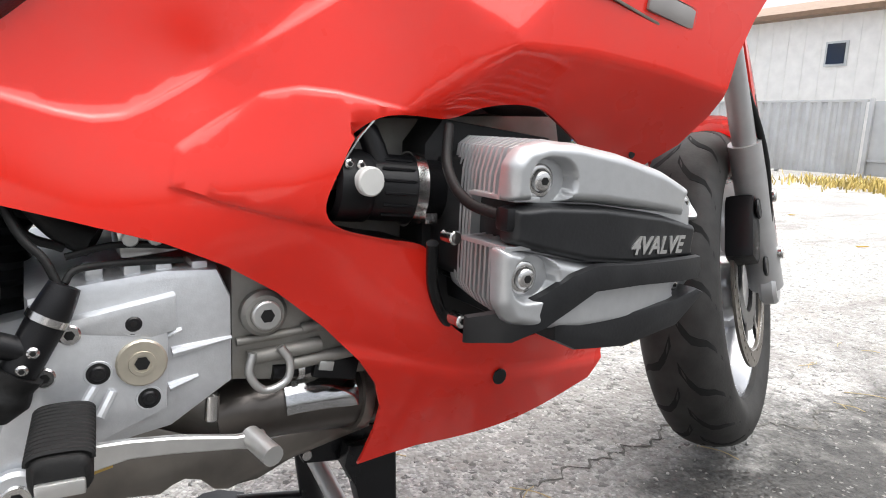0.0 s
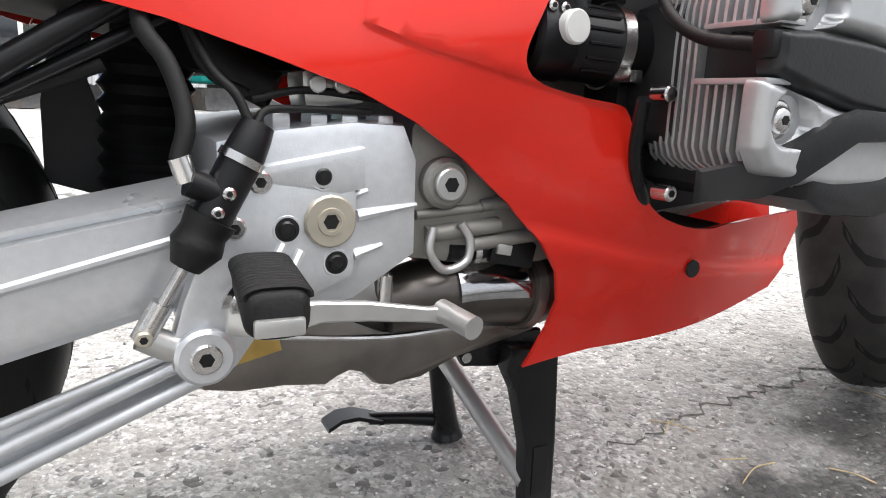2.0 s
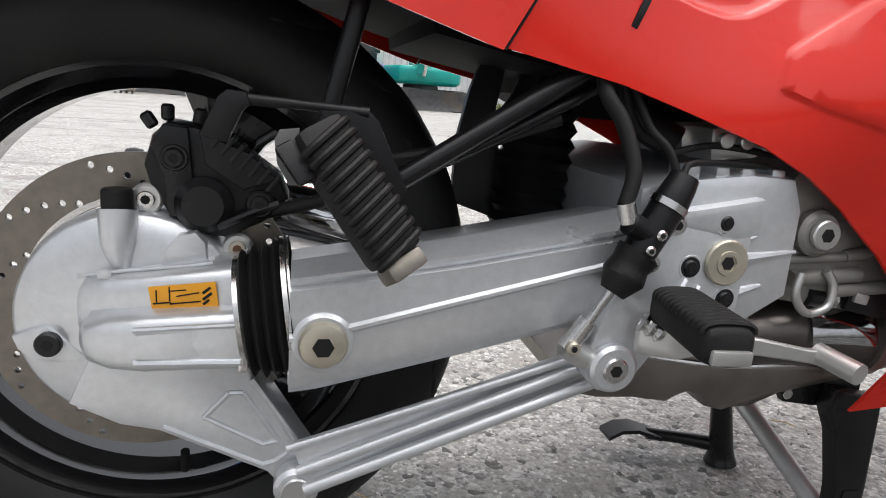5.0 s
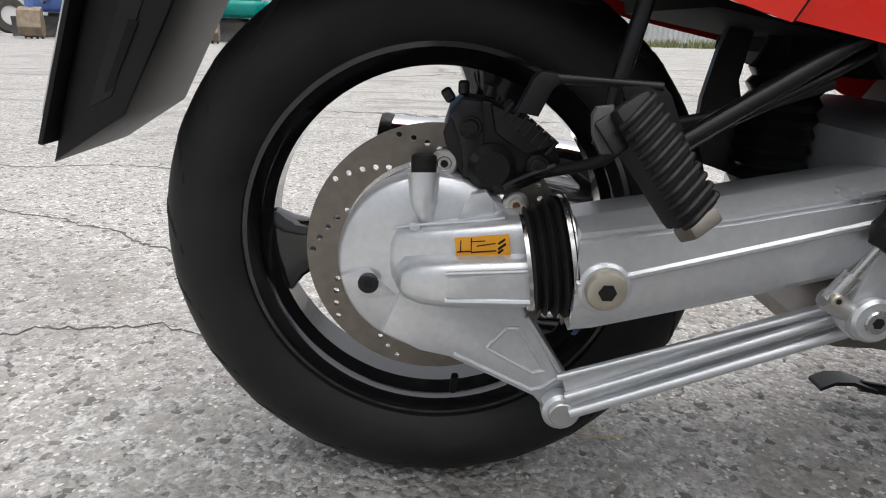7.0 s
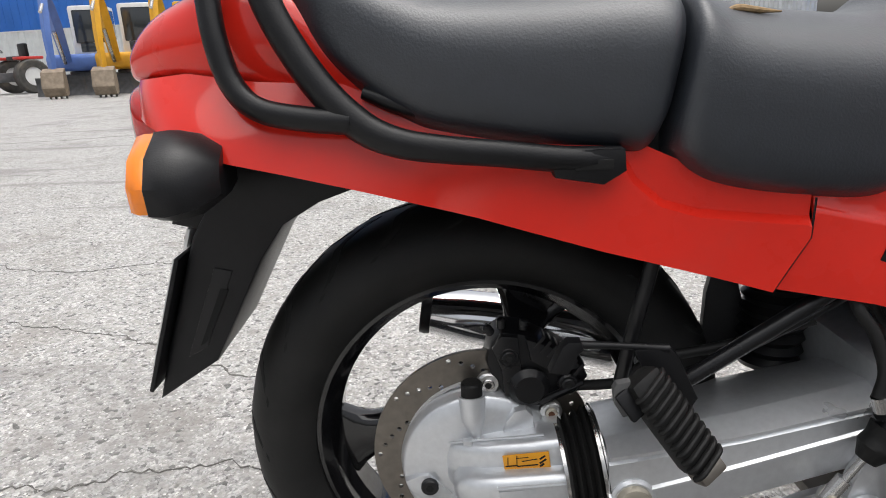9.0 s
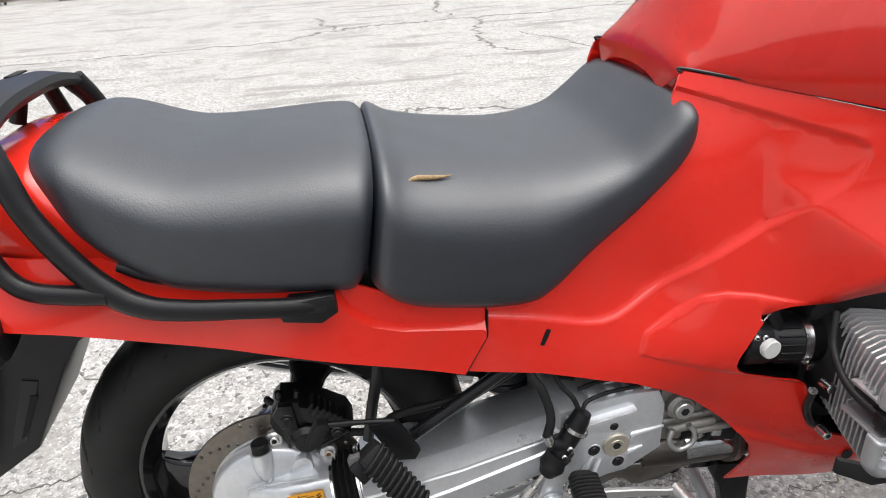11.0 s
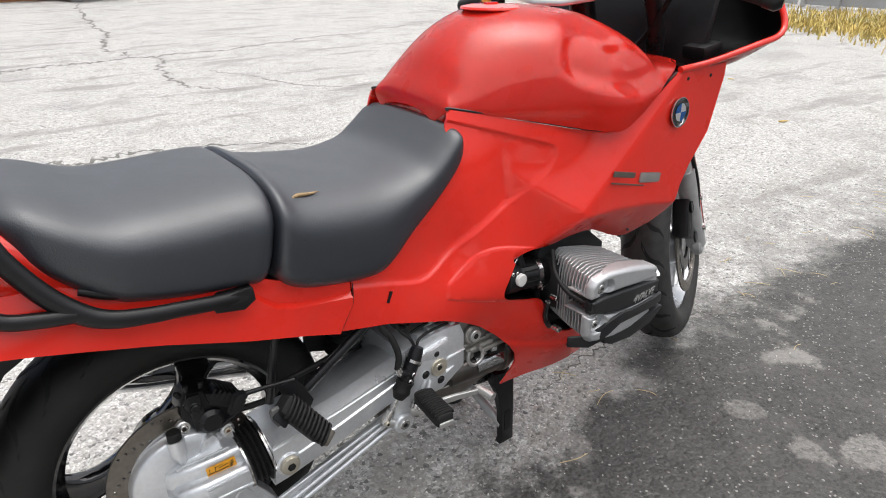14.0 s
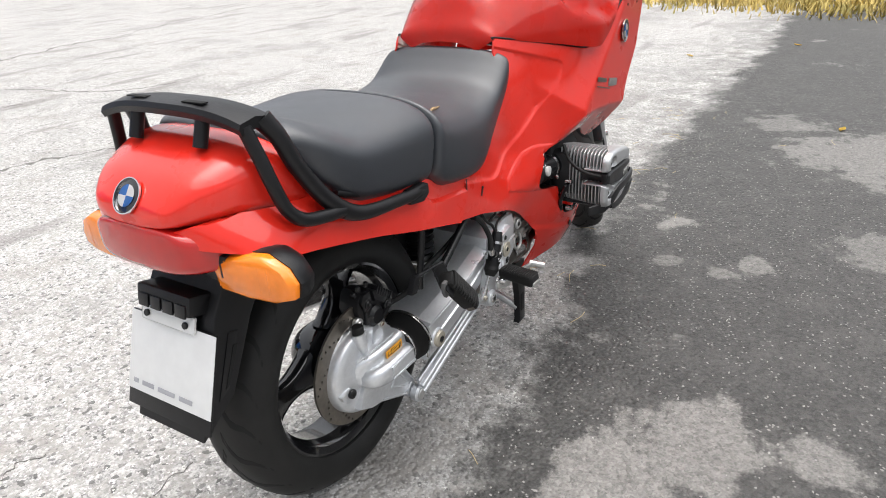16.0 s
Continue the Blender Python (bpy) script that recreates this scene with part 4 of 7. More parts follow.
for s in (-1, 1):
    b = B()
    tube(b, [(-0.06, s * 0.12, 0.12), (-0.1, s * 0.125, 0.25), (-0.18, s * 0.1, 0.4), (-0.24, s * 0.06, 0.5)], 0.006, 10, 5)
    part("brake_hose", b, RUBBER, fork)

# ---- motorcycle: rear drive ----
def bolt(at, parent, r=0.009, mat=None, side=-1, hexed=True, h=0.008, name="bolt", label=""):
    """A socket-head bolt whose head looks sideways."""
    o = part(name, cyl(B(), at, (0, side, 0), r, h, 0.0015, 20), mat or STEEL, parent, label)
    if hexed:
        part("socket", cyl(B(), (at[0], at[1] + side * (h - 0.0005), at[2]), (0, side, 0), r * 0.48, 0.001, 0.0001, 6), GROOVE, o)
    return o


drive = new("final_drive")
drive.parent = bike
C = (-0.02, -0.095, 0.303)
part("housing", lathe(B(), [(0.02, -0.03), (0.096, -0.03), (0.098, 0.0), (0.095, 0.014), (0.0915, 0.0175), (0.075, 0.022), (0.05, 0.026), (0.0, 0.028)], C, (0, -1, 0), 80), SILVER, drive, "silver cast alloy final drive housing")


def loft(sections):
    """A soft-cornered body along x. Sections: x, bottom, top, outer depth, roundness."""
    b = B()
    rows = []
    for x, zb, zt, yo, e in sections:
        row = []
        for q in np.linspace(0, 2 * math.pi, 32, endpoint=False):
            c, sn = math.cos(q), math.sin(q)
            row.append(b.verts.new((x, (yo - 0.09) / 2 + (yo + 0.09) / 2 * math.copysign(abs(c) ** e, c), (zb + zt) / 2 + (zt - zb) / 2 * math.copysign(abs(sn) ** e, sn))))
        rows.append(row)
    return skin(b, rows, True, True)


# neck towards the swing arm, and the ridge over the shaft
part("neck", loft([(-0.064, 0.29, 0.334, -0.118, 0.7), (-0.052, 0.28, 0.346, -0.132, 0.55), (-0.02, 0.275, 0.352, -0.148, 0.42), (0.03, 0.273, 0.36, -0.157, 0.36), (0.074, 0.272, 0.367, -0.16, 0.36)]), SILVER, drive)
snout = part("snout", loft([(-0.054, 0.286, 0.31, -0.145, 0.8), (-0.046, 0.279, 0.32, -0.16, 0.7), (-0.028, 0.276, 0.325, -0.17, 0.6), (0.0, 0.277, 0.329, -0.176, 0.45), (0.074, 0.281, 0.335, -0.179, 0.4)]), SILVER, drive)
part("snout_panel", prism(B(), [(-0.004, 0.294), (-0.004, 0.314), (0.075, 0.32), (0.075, 0.295)], -0.17, -0.1775, 0.001), SILVER, snout)
for z0, z1, r in ((0.3175, 0.3235, 0.0024), (0.29, 0.2915, 0.003)):
    part("casting_rib", tube(B(), [(-0.006, -0.1755, z0), (0.0745, -0.1785, z1)], r, 8, 1), SILVER, snout)
part("casting_line", tube(B(), [(-0.058, -0.126, 0.346), (-0.03, -0.132, 0.352), (0.03, -0.141, 0.361), (0.05, -0.145, 0.365)], 0.0016, 8, 4), SILVER, drive)
part("casting_nub", box(B(), -0.036, -0.132, 0.35, 0.011, 0.008, 0.007, 0.002), SILVER, drive)
# lower arm with a triangular recess
ARM = [(-0.07, 0.235), (-0.05, 0.28), (0.07, 0.28), (0.081, 0.258), (0.125, 0.187), (0.135, 0.172), (0.137, 0.148), (0.122, 0.136), (0.106, 0.147), (0.094, 0.162), (0.002, 0.207), (-0.03, 0.214)]
arm = part("lower_arm", prism(B(), ARM, -0.085, -0.132, 0.006), SILVER, drive)
for pts, r in (([(0.04, 0.22), (0.061, 0.243), (0.073, 0.243), (0.104, 0.195), (0.09, 0.192), (0.04, 0.22)], 0.0026), ([(0.006, 0.212), (0.09, 0.171), (0.101, 0.174), (0.117, 0.186)], 0.0024), ([(0.08, 0.256), (0.124, 0.188)], 0.003)):
    b = B()
    for p, q in zip(pts, pts[1:]):
        tube(b, [(p[0], -0.132, p[1]), (q[0], -0.132, q[1])], r, 8, 1)
    part("recess_rib", b, SILVER, arm)
bolt((0.121, -0.134, 0.156), arm, 0.014, ALLOY, hexed=False, h=0.024)
# details on the housing
part("filler_plug", cyl(B(), (-0.029, -0.114, 0.394), (0, 0, 1), 0.0125, 0.024, 0.002, 18), RUBBER, drive, "black rubber breather plug")
part("plug_boss", tube(B(), [(-0.029, -0.114, 0.4), (-0.028, -0.12, 0.372), (-0.024, -0.122, 0.345)], [0.016, 0.0135, 0.004], 14, 4), SILVER, drive)
part("drain_lug", prism(B(), [(-0.112, 0.293), (-0.094, 0.3), (-0.084, 0.301), (-0.055, 0.273), (-0.075, 0.268), (-0.096, 0.27), (-0.108, 0.281)], -0.108, -0.123, 0.003), SILVER, drive)
bolt((-0.083, -0.122, 0.287), drive, 0.0105, SATIN)
part("cover_boss", prism(B(), [(0.004, 0.35), (0.01, 0.37), (0.019, 0.382), (0.033, 0.385), (0.041, 0.376), (0.043, 0.352)], -0.11, -0.124, 0.003), SILVER, drive)
STICKER = material("orange_sticker", (0.75, 0.33, 0.015), 0.4, vary=0.04)
st = part("warning_sticker", box(B(), 0.029, -0.1585, 0.3385, 0.052, 0.0012, 0.024, 0.0005, turn=(4, -7, -5)), STICKER, drive, "orange warning sticker with black drawing")
for sx, sz, lx, lz, a in ((0.012, 0.333, 0.014, 0.001, -7), (0.008, 0.338, 0.001, 0.012, 0), (0.018, 0.341, 0.001, 0.012, 0), (0.024, 0.344, 0.014, 0.001, -7), (0.032, 0.341, 0.018, 0.001, -12), (0.03, 0.334, 0.024, 0.001, -7), (0.0465, 0.345, 0.008, 0.0022, -40), (0.047, 0.34, 0.009, 0.0022, -40), (0.046, 0.335, 0.006, 0.002, -40)):
    part("sticker_mark", box(B(), sx, -0.1593 - 0.085 * (sx - 0.029), sz + 0.001, lx, 0.0012, lz, 0.0002, turn=(4, a, -5)), GROOVE, st)
# bellows between drive and swing arm
b = B()
prof = [(0.046 + 0.0075 * (k % 2) + 0.0012 * k, k * 0.0047) for k in range(10)]
lathe(b, [(0, 0)] + prof + [(0, 0.045)], (0.073, -0.135, 0.318), (1, 0, 0.14), 48)
boot = part("rubber_bellows", b, RUBBER, bike, "black rubber bellows with steel clamps")
for off, r in ((-0.002, 0.0475), (0.037, 0.0605)):
    cl = lathe(B(), [(r, 0), (r + 0.002, 0), (r + 0.002, 0.007), (r, 0.007)], (0.073 + off, -0.135, 0.318 + off * 0.14), (1, 0, 0.14), 48, close=True)
    part("clamp", cl, STEEL, boot)
    part("clamp_screw", box(B(), 0.078 + off, -0.135 - r * 0.82, 0.318 - r * 0.6, 0.008, 0.01, 0.014, 0.002), STEEL, boot)
# swing arm: a slanted upper band, a groove below it, a flat face with one rib
b = B()
rows = []
for x, l1, l2, rb, bot in ((0.112, 0.374, 0.361, 0.318, 0.266), (0.135, 0.378, 0.364, 0.321, 0.269), (0.25, 0.398, 0.3825, 0.351, 0.297), (0.38, 0.423, 0.4055, 0.3815, 0.327), (0.44, 0.434, 0.416, 0.396, 0.341)):
    yo = -0.2 if x < 0.3 else -0.2 + 0.1 * (x - 0.3)
    sec = [(-0.06, bot + 0.012), (-0.06, l1 - 0.022), (-0.09, l1 - 0.01), (yo + 0.032, l1), (yo + 0.027, l1 - 0.001), (yo, l2 + 0.007), (yo, l2 + 0.0035), (yo + 0.006, l2 - 0.001), (yo + 0.003, l2 - 0.004), (yo + 0.0025, rb + 0.004), (yo - 0.001, rb + 0.0018), (yo - 0.001, rb - 0.001), (yo + 0.004, rb - 0.0045), (yo + 0.006, bot + 0.02), (yo + 0.01, bot + 0.008), (yo + 0.018, bot), (-0.1, bot + 0.004)]
    rows.append([b.verts.new((x, y, z)) for y, z in sec])
skin(b, rows, True, True)
swing = part("swing_arm", b, SILVER, bike, "silver cast alloy single-sided swing arm", sharp=18)
part("boss_pad", cyl(B(), (0.138, -0.19, 0.316), (0, -1, 0), 0.0245, 0.012, 0.003, 36), SILVER, swing)
part("pivot_boss", lathe(B(), [(0, 0), (0.019, 0), (0.0195, 0.005), (0.0175, 0.009), (0.013, 0.0105), (0, 0.0105)], (0.138, -0.2, 0.316), (0, -1, 0), 32), BRASSY, swing, "yellowed zinc-plated pivot cap")
part("pivot_socket", cyl(B(), (0.138, -0.2098, 0.316), (0, -1, 0), 0.0085, 0.0016, 0.0002, 6), GROOVE, swing)
# torque arm below: a web between two flanges
b = B()
prism(b, [(0.118, 0.196), (0.35, 0.277), (0.38, 0.286), (0.395, 0.266), (0.236, 0.203), (0.13, 0.16)], -0.145, -0.155, 0.001)
rod = part("torque_arm", b, SILVER, bike, "silver grooved reaction rod")
for p, q, r in (((0.112, -0.156, 0.2), (0.368, -0.166, 0.287), 0.0042), ((0.122, -0.158, 0.178), (0.375, -0.168, 0.278), 0.0055), ((0.128, -0.157, 0.159), (0.392, -0.168, 0.265), 0.0062)):
    part("flange", tube(B(), [p, q], r, 12, 1), SILVER, rod)
part("end_boss", cyl(B(), (0.121, -0.132, 0.156), (0, -1, 0), 0.0205, 0.022, 0.004, 28), SILVER, rod)
# rear caliper
b = B()
prism(b, [(-0.011, 0.437), (-0.004, 0.462), (0.008, 0.474), (0.034, 0.47), (0.073, 0.45), (0.1, 0.431), (0.108, 0.412), (0.089, 0.392), (0.056, 0.376), (0.033, 0.378), (0.01, 0.392), (-0.006, 0.42)], -0.055, -0.104, 0.006)
cal = part("rear_caliper", b, BLACK, bike, "black brake caliper over the rear disc")
part("caliper_bridge", prism(B(), [(0.034, 0.468), (0.04, 0.44), (0.07, 0.42), (0.1, 0.43), (0.075, 0.452)], -0.09, -0.112, 0.004), BLACK, cal)
part("caliper_arm", prism(B(), [(-0.004, 0.455), (0.006, 0.472), (0.026, 0.47), (0.03, 0.42), (0.024, 0.395), (0.01, 0.395), (0.006, 0.43)], -0.1, -0.111, 0.003), SATIN, cal)
for q in ((0.015, 0.445), (0.084, 0.408)):
    part("bolt_ring", cyl(B(), (q[0], -0.104, q[1]), (0, -1, 0), 0.0125, 0.008, 0.002, 22), SATIN, cal)
    bolt((q[0], -0.111, q[1]), cal, 0.0085, SATIN, h=0.004)
part("piston_housing", cyl(B(), (0.038, -0.1, 0.406), (0, -1, 0), 0.024, 0.018, 0.007, 32), SATIN, cal)
for x, z, dx in ((-0.003, 0.468, -0.6), (0.008, 0.474, 0.0), (0.032, 0.472, 0.2)):
    part("bleed_nipple", cyl(B(), (x, -0.095, z), (dx, 0, 0.9), 0.0055, 0.014, 0.002, 12), SATIN, cal)
for q in ((-0.009, 0.408), (0.065, 0.367)):
    lug = part("mounting_lug", cyl(B(), (q[0], -0.092, q[1]), (0, -1, 0), 0.0135, 0.012, 0.002, 22), ALLOY, cal)
    part("lug_bolt", cyl(B(), (q[0], -0.104, q[1]), (0, -1, 0), 0.0075, 0.003, 0.0008, 14), BRASSY if q[0] > 0 else STEEL, lug)
    part("lug_socket", cyl(B(), (q[0], -0.1068, q[1]), (0, -1, 0), 0.004, 0.0006, 0.0001, 8), RUST_DARK if q[0] > 0 else GROOVE, lug)
for k in range(7):
    part("cover_rib", box(B(), 0.05 + k * 0.0075, -0.1, 0.463 - k * 0.006, 0.004, 0.026, 0.018, 0.001, turn=(0, 38, 0)), SATIN, cal)
part("bracket_strap", tube(B(), [(0.05, -0.112, 0.388), (0.075, -0.113, 0.4), (0.1, -0.11, 0.41)], 0.004, 8, 3), SATIN, cal)
b = B()
tube(b, [(0.09, -0.1, 0.4), (0.14, -0.13, 0.42), (0.17, -0.14, 0.45), (0.25, -0.15, 0.47), (0.33, -0.16, 0.50)], 0.006, 10, 6)
part("brake_line", b, RUBBER, bike)
# subframe tubes
b = B()
tube(b, [(0.19, -0.175, 0.44), (0.308, -0.176, 0.519), (0.43, -0.17, 0.6)], 0.0092, 16, 4)
tube(b, [(0.128, -0.168, 0.44), (0.14, -0.166, 0.498), (0.151, -0.165, 0.545), (0.165, -0.16, 0.6), (0.18, -0.15, 0.63)], 0.0078, 16, 4)
part("subframe_tube", b, SATIN, bike, "black painted frame tubes")
b = B()
tube(b, [(0.2, -0.165, 0.447), (0.245, -0.166, 0.466), (0.331, -0.165, 0.512), (0.38, -0.16, 0.54)], 0.0055, 12, 5)
part("frame_brace", b, SATIN, bike)
# passenger peg on its bracket
STEP_GREY = material("worn_grey_paint", (0.11, 0.11, 0.11), 0.5, metal=0.3, vary=0.15)
b = B()
prism(b, [(0.047, 0.472), (0.06, 0.5), (0.066, 0.505), (0.079, 0.504), (0.082, 0.496), (0.076, 0.49), (0.066, 0.468)], -0.19, -0.204, 0.003)
tube(b, [(0.078, -0.197, 0.499), (0.12, -0.2, 0.4975), (0.165, -0.205, 0.495)], [0.0045, 0.0035, 0.0045], 12, 3)
prism(b, [(0.13, 0.495), (0.165, 0.497), (0.172, 0.49), (0.196, 0.44), (0.188, 0.426), (0.16, 0.43)], -0.2, -0.208, 0.002)
bracket = part("passenger_peg_bracket", b, BLACK, bike, "black footrest bracket")
P0, P1 = Vector((0.124, -0.236, 0.484)), Vector((0.183, -0.262, 0.401))
ax = (P1 - P0).normalized()
out = Vector((0.35, -1, 0.25))
out = (out - ax * out.dot(ax)).normalized()
rot = Matrix((ax, -out, ax.cross(-out))).transposed().to_4x4()
b = B()
box(b, 0, 0, 0, (P1 - P0).length, 0.034, 0.036, 0.008)
bmesh.ops.transform(b, matrix=Matrix.Translation((P0 + P1) / 2) @ rot, verts=b.verts)
peg = part("passenger_peg", b, RUBBER, bike, "folded black ribbed rubber passenger footrest")
for k in range(11):
    b = B()
    tube(b, [(0.004, -0.012, -0.019), (0.003, -0.019, -0.014), (0, -0.02, 0), (-0.003, -0.019, 0.014), (-0.004, -0.012, 0.019)], 0.0029, 8, 3)
    bmesh.ops.transform(b, matrix=Matrix.Translation(P0 + ax * (0.012 + k * 0.0088)) @ rot, verts=b.verts)
    part("rubber_rib", b, RUBBER, peg)
b = B()
box(b, 0, 0, 0, 0.014, 0.024, 0.03, 0.004)
bmesh.ops.transform(b, matrix=Matrix.Translation(P1 + ax * 0.006) @ rot, verts=b.verts)
part("peg_end", b, DISC, peg)
b = B()
box(b, 0, 0, 0, 0.03, 0.004, 0.026, 0.003)
bmesh.ops.transform(b, matrix=Matrix.Translation(P0 + ax * 0.012 + Vector((-0.012, -0.012, -0.01))) @ rot, verts=b.verts)
part("peg_clip", b, BLACK, peg)
part("peg_plate", prism(B(), [(0.1, 0.476), (0.103, 0.482), (0.116, 0.484), (0.117, 0.47), (0.125, 0.448), (0.11, 0.446), (0.102, 0.46)], -0.24, -0.248, 0.002), STEP_GREY, peg, "worn grey metal plate on the footrest")
# shock absorber with its dust bellows
b = B()
prof = [(0, 0)]
for k in range(17):
    prof.append((0.036 + 0.006 * (k % 2), 0.006 + k * 0.0085))
prof += [(0.03, 0.16), (0.03, 0.26), (0, 0.26)]
lathe(b, prof, (0.36, -0.01, 0.37), (0.05, 0, 1), 32)
part("shock_absorber", b, SATIN, bike, "black shock absorber with ribbed dust cover")
# tray and boxes under the seat
MATT = material("matt_black_plastic", (0.006, 0.006, 0.0065), 0.85, vary=0.25, bump=0.1, spec=0.08, stain=0.3, spots=(0.014, 0.013, 0.012))
b = B()
prism(b, [(0.22, 0.56), (0.36, 0.535), (0.44, 0.56), (0.52, 0.63), (0.5, 0.74), (0.36, 0.63), (0.2, 0.68)], -0.15, 0.15, 0.01)
part("battery_box", b, MATT, bike, "black plastic battery box")
b = B()
prism(b, [(0.278, 0.4), (0.28, 0.47), (0.29, 0.52), (0.31, 0.58), (0.33, 0.57), (0.318, 0.49), (0.33, 0.45), (0.34, 0.38)], 0.0, 0.012, 0.002)
part("splash_plate", b, BLACK, bike)
b = B()
prism(b, [(0.35, 0.52), (0.4, 0.5), (0.6, 0.51), (0.66, 0.56), (0.64, 0.72), (0.5, 0.73), (0.36, 0.6)], -0.1, 0.17, 0.012)
part("air_box", b, MATT, bike, "black plastic air box above the gearbox")
b = B()
prism(b, [(-0.24, 0.702), (-0.13, 0.674), (-0.02, 0.644), (0.1, 0.608), (0.2, 0.578), (0.3, 0.555), (0.36, 0.56), (0.3, 0.66), (0.0, 0.71)], -0.15, 0.15, 0.006)
part("under_seat_tray", b, MATT, bike, "black plastic tray under the seat")
# muffler on the far side
b = B()
tube(b, [(-0.08, 0.2, 0.38), (0.0, 0.19, 0.368), (0.2, 0.17, 0.335), (0.34, 0.14, 0.3)], [0.036, 0.044, 0.05, 0.03], 24, 5)
muf = part("muffler", b, CHROME, bike, "chromed muffler beyond the rear wheel")
part("muffler_end", lathe(B(), [(0.02, 0), (0.036, 0), (0.038, 0.008), (0.037, 0.016), (0.02, 0.016)], (-0.098, 0.2, 0.383), (1, -0.05, -0.15), 28, close=True), BLACK, muf)

# ---- motorcycle: gearbox, controls, engine, stand ----
GEAR = [(0.396, 0.33), (0.396, 0.45), (0.431, 0.458), (0.5, 0.466), (0.545, 0.464), (0.557, 0.435), (0.557, 0.355), (0.502, 0.32), (0.446, 0.312)]
gear = part("gearbox", prism(B(), GEAR, 0.17, -0.192, 0.01), SILVER, bike, "silver cast alloy gearbox housing")
b = B()
prism(b, [(0.426, 0.432), (0.506, 0.446), (0.506, 0.414), (0.486, 0.41), (0.426, 0.42)], -0.19, -0.206, 0.004)
part("case_step", b, SILVER, gear)
for z, x0, x1 in ((0.394, 0.503, 0.555), (0.362, 0.5, 0.525), (0.407, 0.49, 0.512)):
    part("casting_rib", tube(B(), [(x0, -0.193, z - 0.003), (x1, -0.1925, z + 0.004)], [0.005, 0.002], 8, 1), SILVER, gear)
for x in (0.446, 0.475, 0.5, 0.53):
    part("case_lug", box(B(), x, -0.17, 0.464, 0.014, 0.03, 0.012, 0.003), SILVER, gear)
PLATE = [(0.408, 0.425), (0.428, 0.432), (0.493, 0.440), (0.499, 0.41), (0.496, 0.345), (0.449, 0.327), (0.421, 0.305), (0.406, 0.284), (0.391, 0.271), (0.374, 0.272), (0.361, 0.285), (0.36, 0.303), (0.369, 0.335), (0.384, 0.372)]
plate = part("footrest_plate", prism(B(), PLATE, -0.186, -0.205, 0.003), SILVER, bike, "silver alloy footrest plate with socket bolts")
plug = bolt((0.477, -0.204, 0.39), plate, 0.0205, BRASSY, hexed=False, h=0.005, name="plug", label="yellowed round threaded plug")
part("plug_ring", lathe(B(), [(0.0075, 0), (0.011, 0), (0.0105, 0.0012), (0.0075, 0.0012)], (0.477, -0.209, 0.39), (0, -1, 0), 28, close=True), BRASSY, plug)
part("socket", cyl(B(), (0.477, -0.209, 0.39), (0, -1, 0), 0.0062, 0.0006, 0.0001, 6), GROOVE, plug)
for x, z, m in ((0.425, 0.421, STEEL), (0.406, 0.388, STEEL)):
    bolt((x, -0.204, z), plate, 0.0085, m, h=0.005)
for x, z in ((0.444, 0.385), (0.482, 0.357), (0.472, 0.424)):
    part("bolt_recess", cyl(B(), (x, -0.2045, z), (0, -1, 0), 0.0092, 0.0012, 0.0002, 24), GROOVE, plate)
    part("recess_rim", lathe(B(), [(0.0092, 0), (0.0112, 0), (0.0106, 0.0014), (0.0092, 0.0014)], (x, -0.2045, z), (0, -1, 0), 28, close=True), SILVER, plate)
    bolt((x, -0.2045, z), plate, 0.0066, SATIN, h=0.003)
part("pivot_boss", cyl(B(), (0.382, -0.204, 0.296), (0, -1, 0), 0.0215, 0.012, 0.003, 28), SILVER, plate)
bolt((0.382, -0.215, 0.296), plate, 0.0115, STEEL, h=0.004)
for x0, z0, x1, z1 in ((0.426, 0.352, 0.441, 0.374), (0.443, 0.35, 0.454, 0.368)):
    part("peg_web", tube(B(), [(x0, -0.212, z0), (x1, -0.205, z1)], 0.004, 8, 1), SILVER, plate)
# rider peg
P0, P1 = Vector((0.419, -0.222, 0.3575)), Vector((0.411, -0.318, 0.356))
ax = (P1 - P0).normalized()
rot = ax.to_track_quat("X", "Z").to_matrix().to_4x4()
b = B()
rows = []
L = (P1 - P0).length
for t, w, h in ((0, 0.016, 0.012), (0.06, 0.019, 0.014), (0.9, 0.02, 0.0155), (0.97, 0.018, 0.0145), (1, 0.015, 0.011)):
    rows.append([b.verts.new((t * L, w * math.copysign(abs(math.cos(q)) ** 0.55, math.cos(q)), h * math.copysign(abs(math.sin(q)) ** 0.55, math.sin(q)))) for q in np.linspace(0, 2 * math.pi, 24, endpoint=False)])
skin(b, rows, True, True)
bmesh.ops.transform(b, matrix=Matrix.Translation(P0) @ rot, verts=b.verts)
peg = part("rider_peg", b, RUBBER, bike, "black ribbed rubber rider footrest")
for k in range(13):
    b = B()
    tube(b, [(0, -0.0195, 0.009), (0, -0.0185, 0.0135), (0, -0.01, 0.0165), (0, 0.01, 0.0165), (0, 0.0185, 0.0135), (0, 0.0195, 0.009)], 0.0023, 6, 3)
    bmesh.ops.transform(b, matrix=Matrix.Translation(P0 + ax * (0.012 + k * 0.0064)) @ rot, verts=b.verts)
    part("rubber_rib", b, RUBBER, peg)
b = B()
box(b, 0, 0, -0.006, 0.006, 0.03, 0.011, 0.002)
bmesh.ops.transform(b, matrix=Matrix.Translation(P1 + ax * 0.001) @ rot, verts=b.verts)
part("peg_end", b, ALLOY, peg)
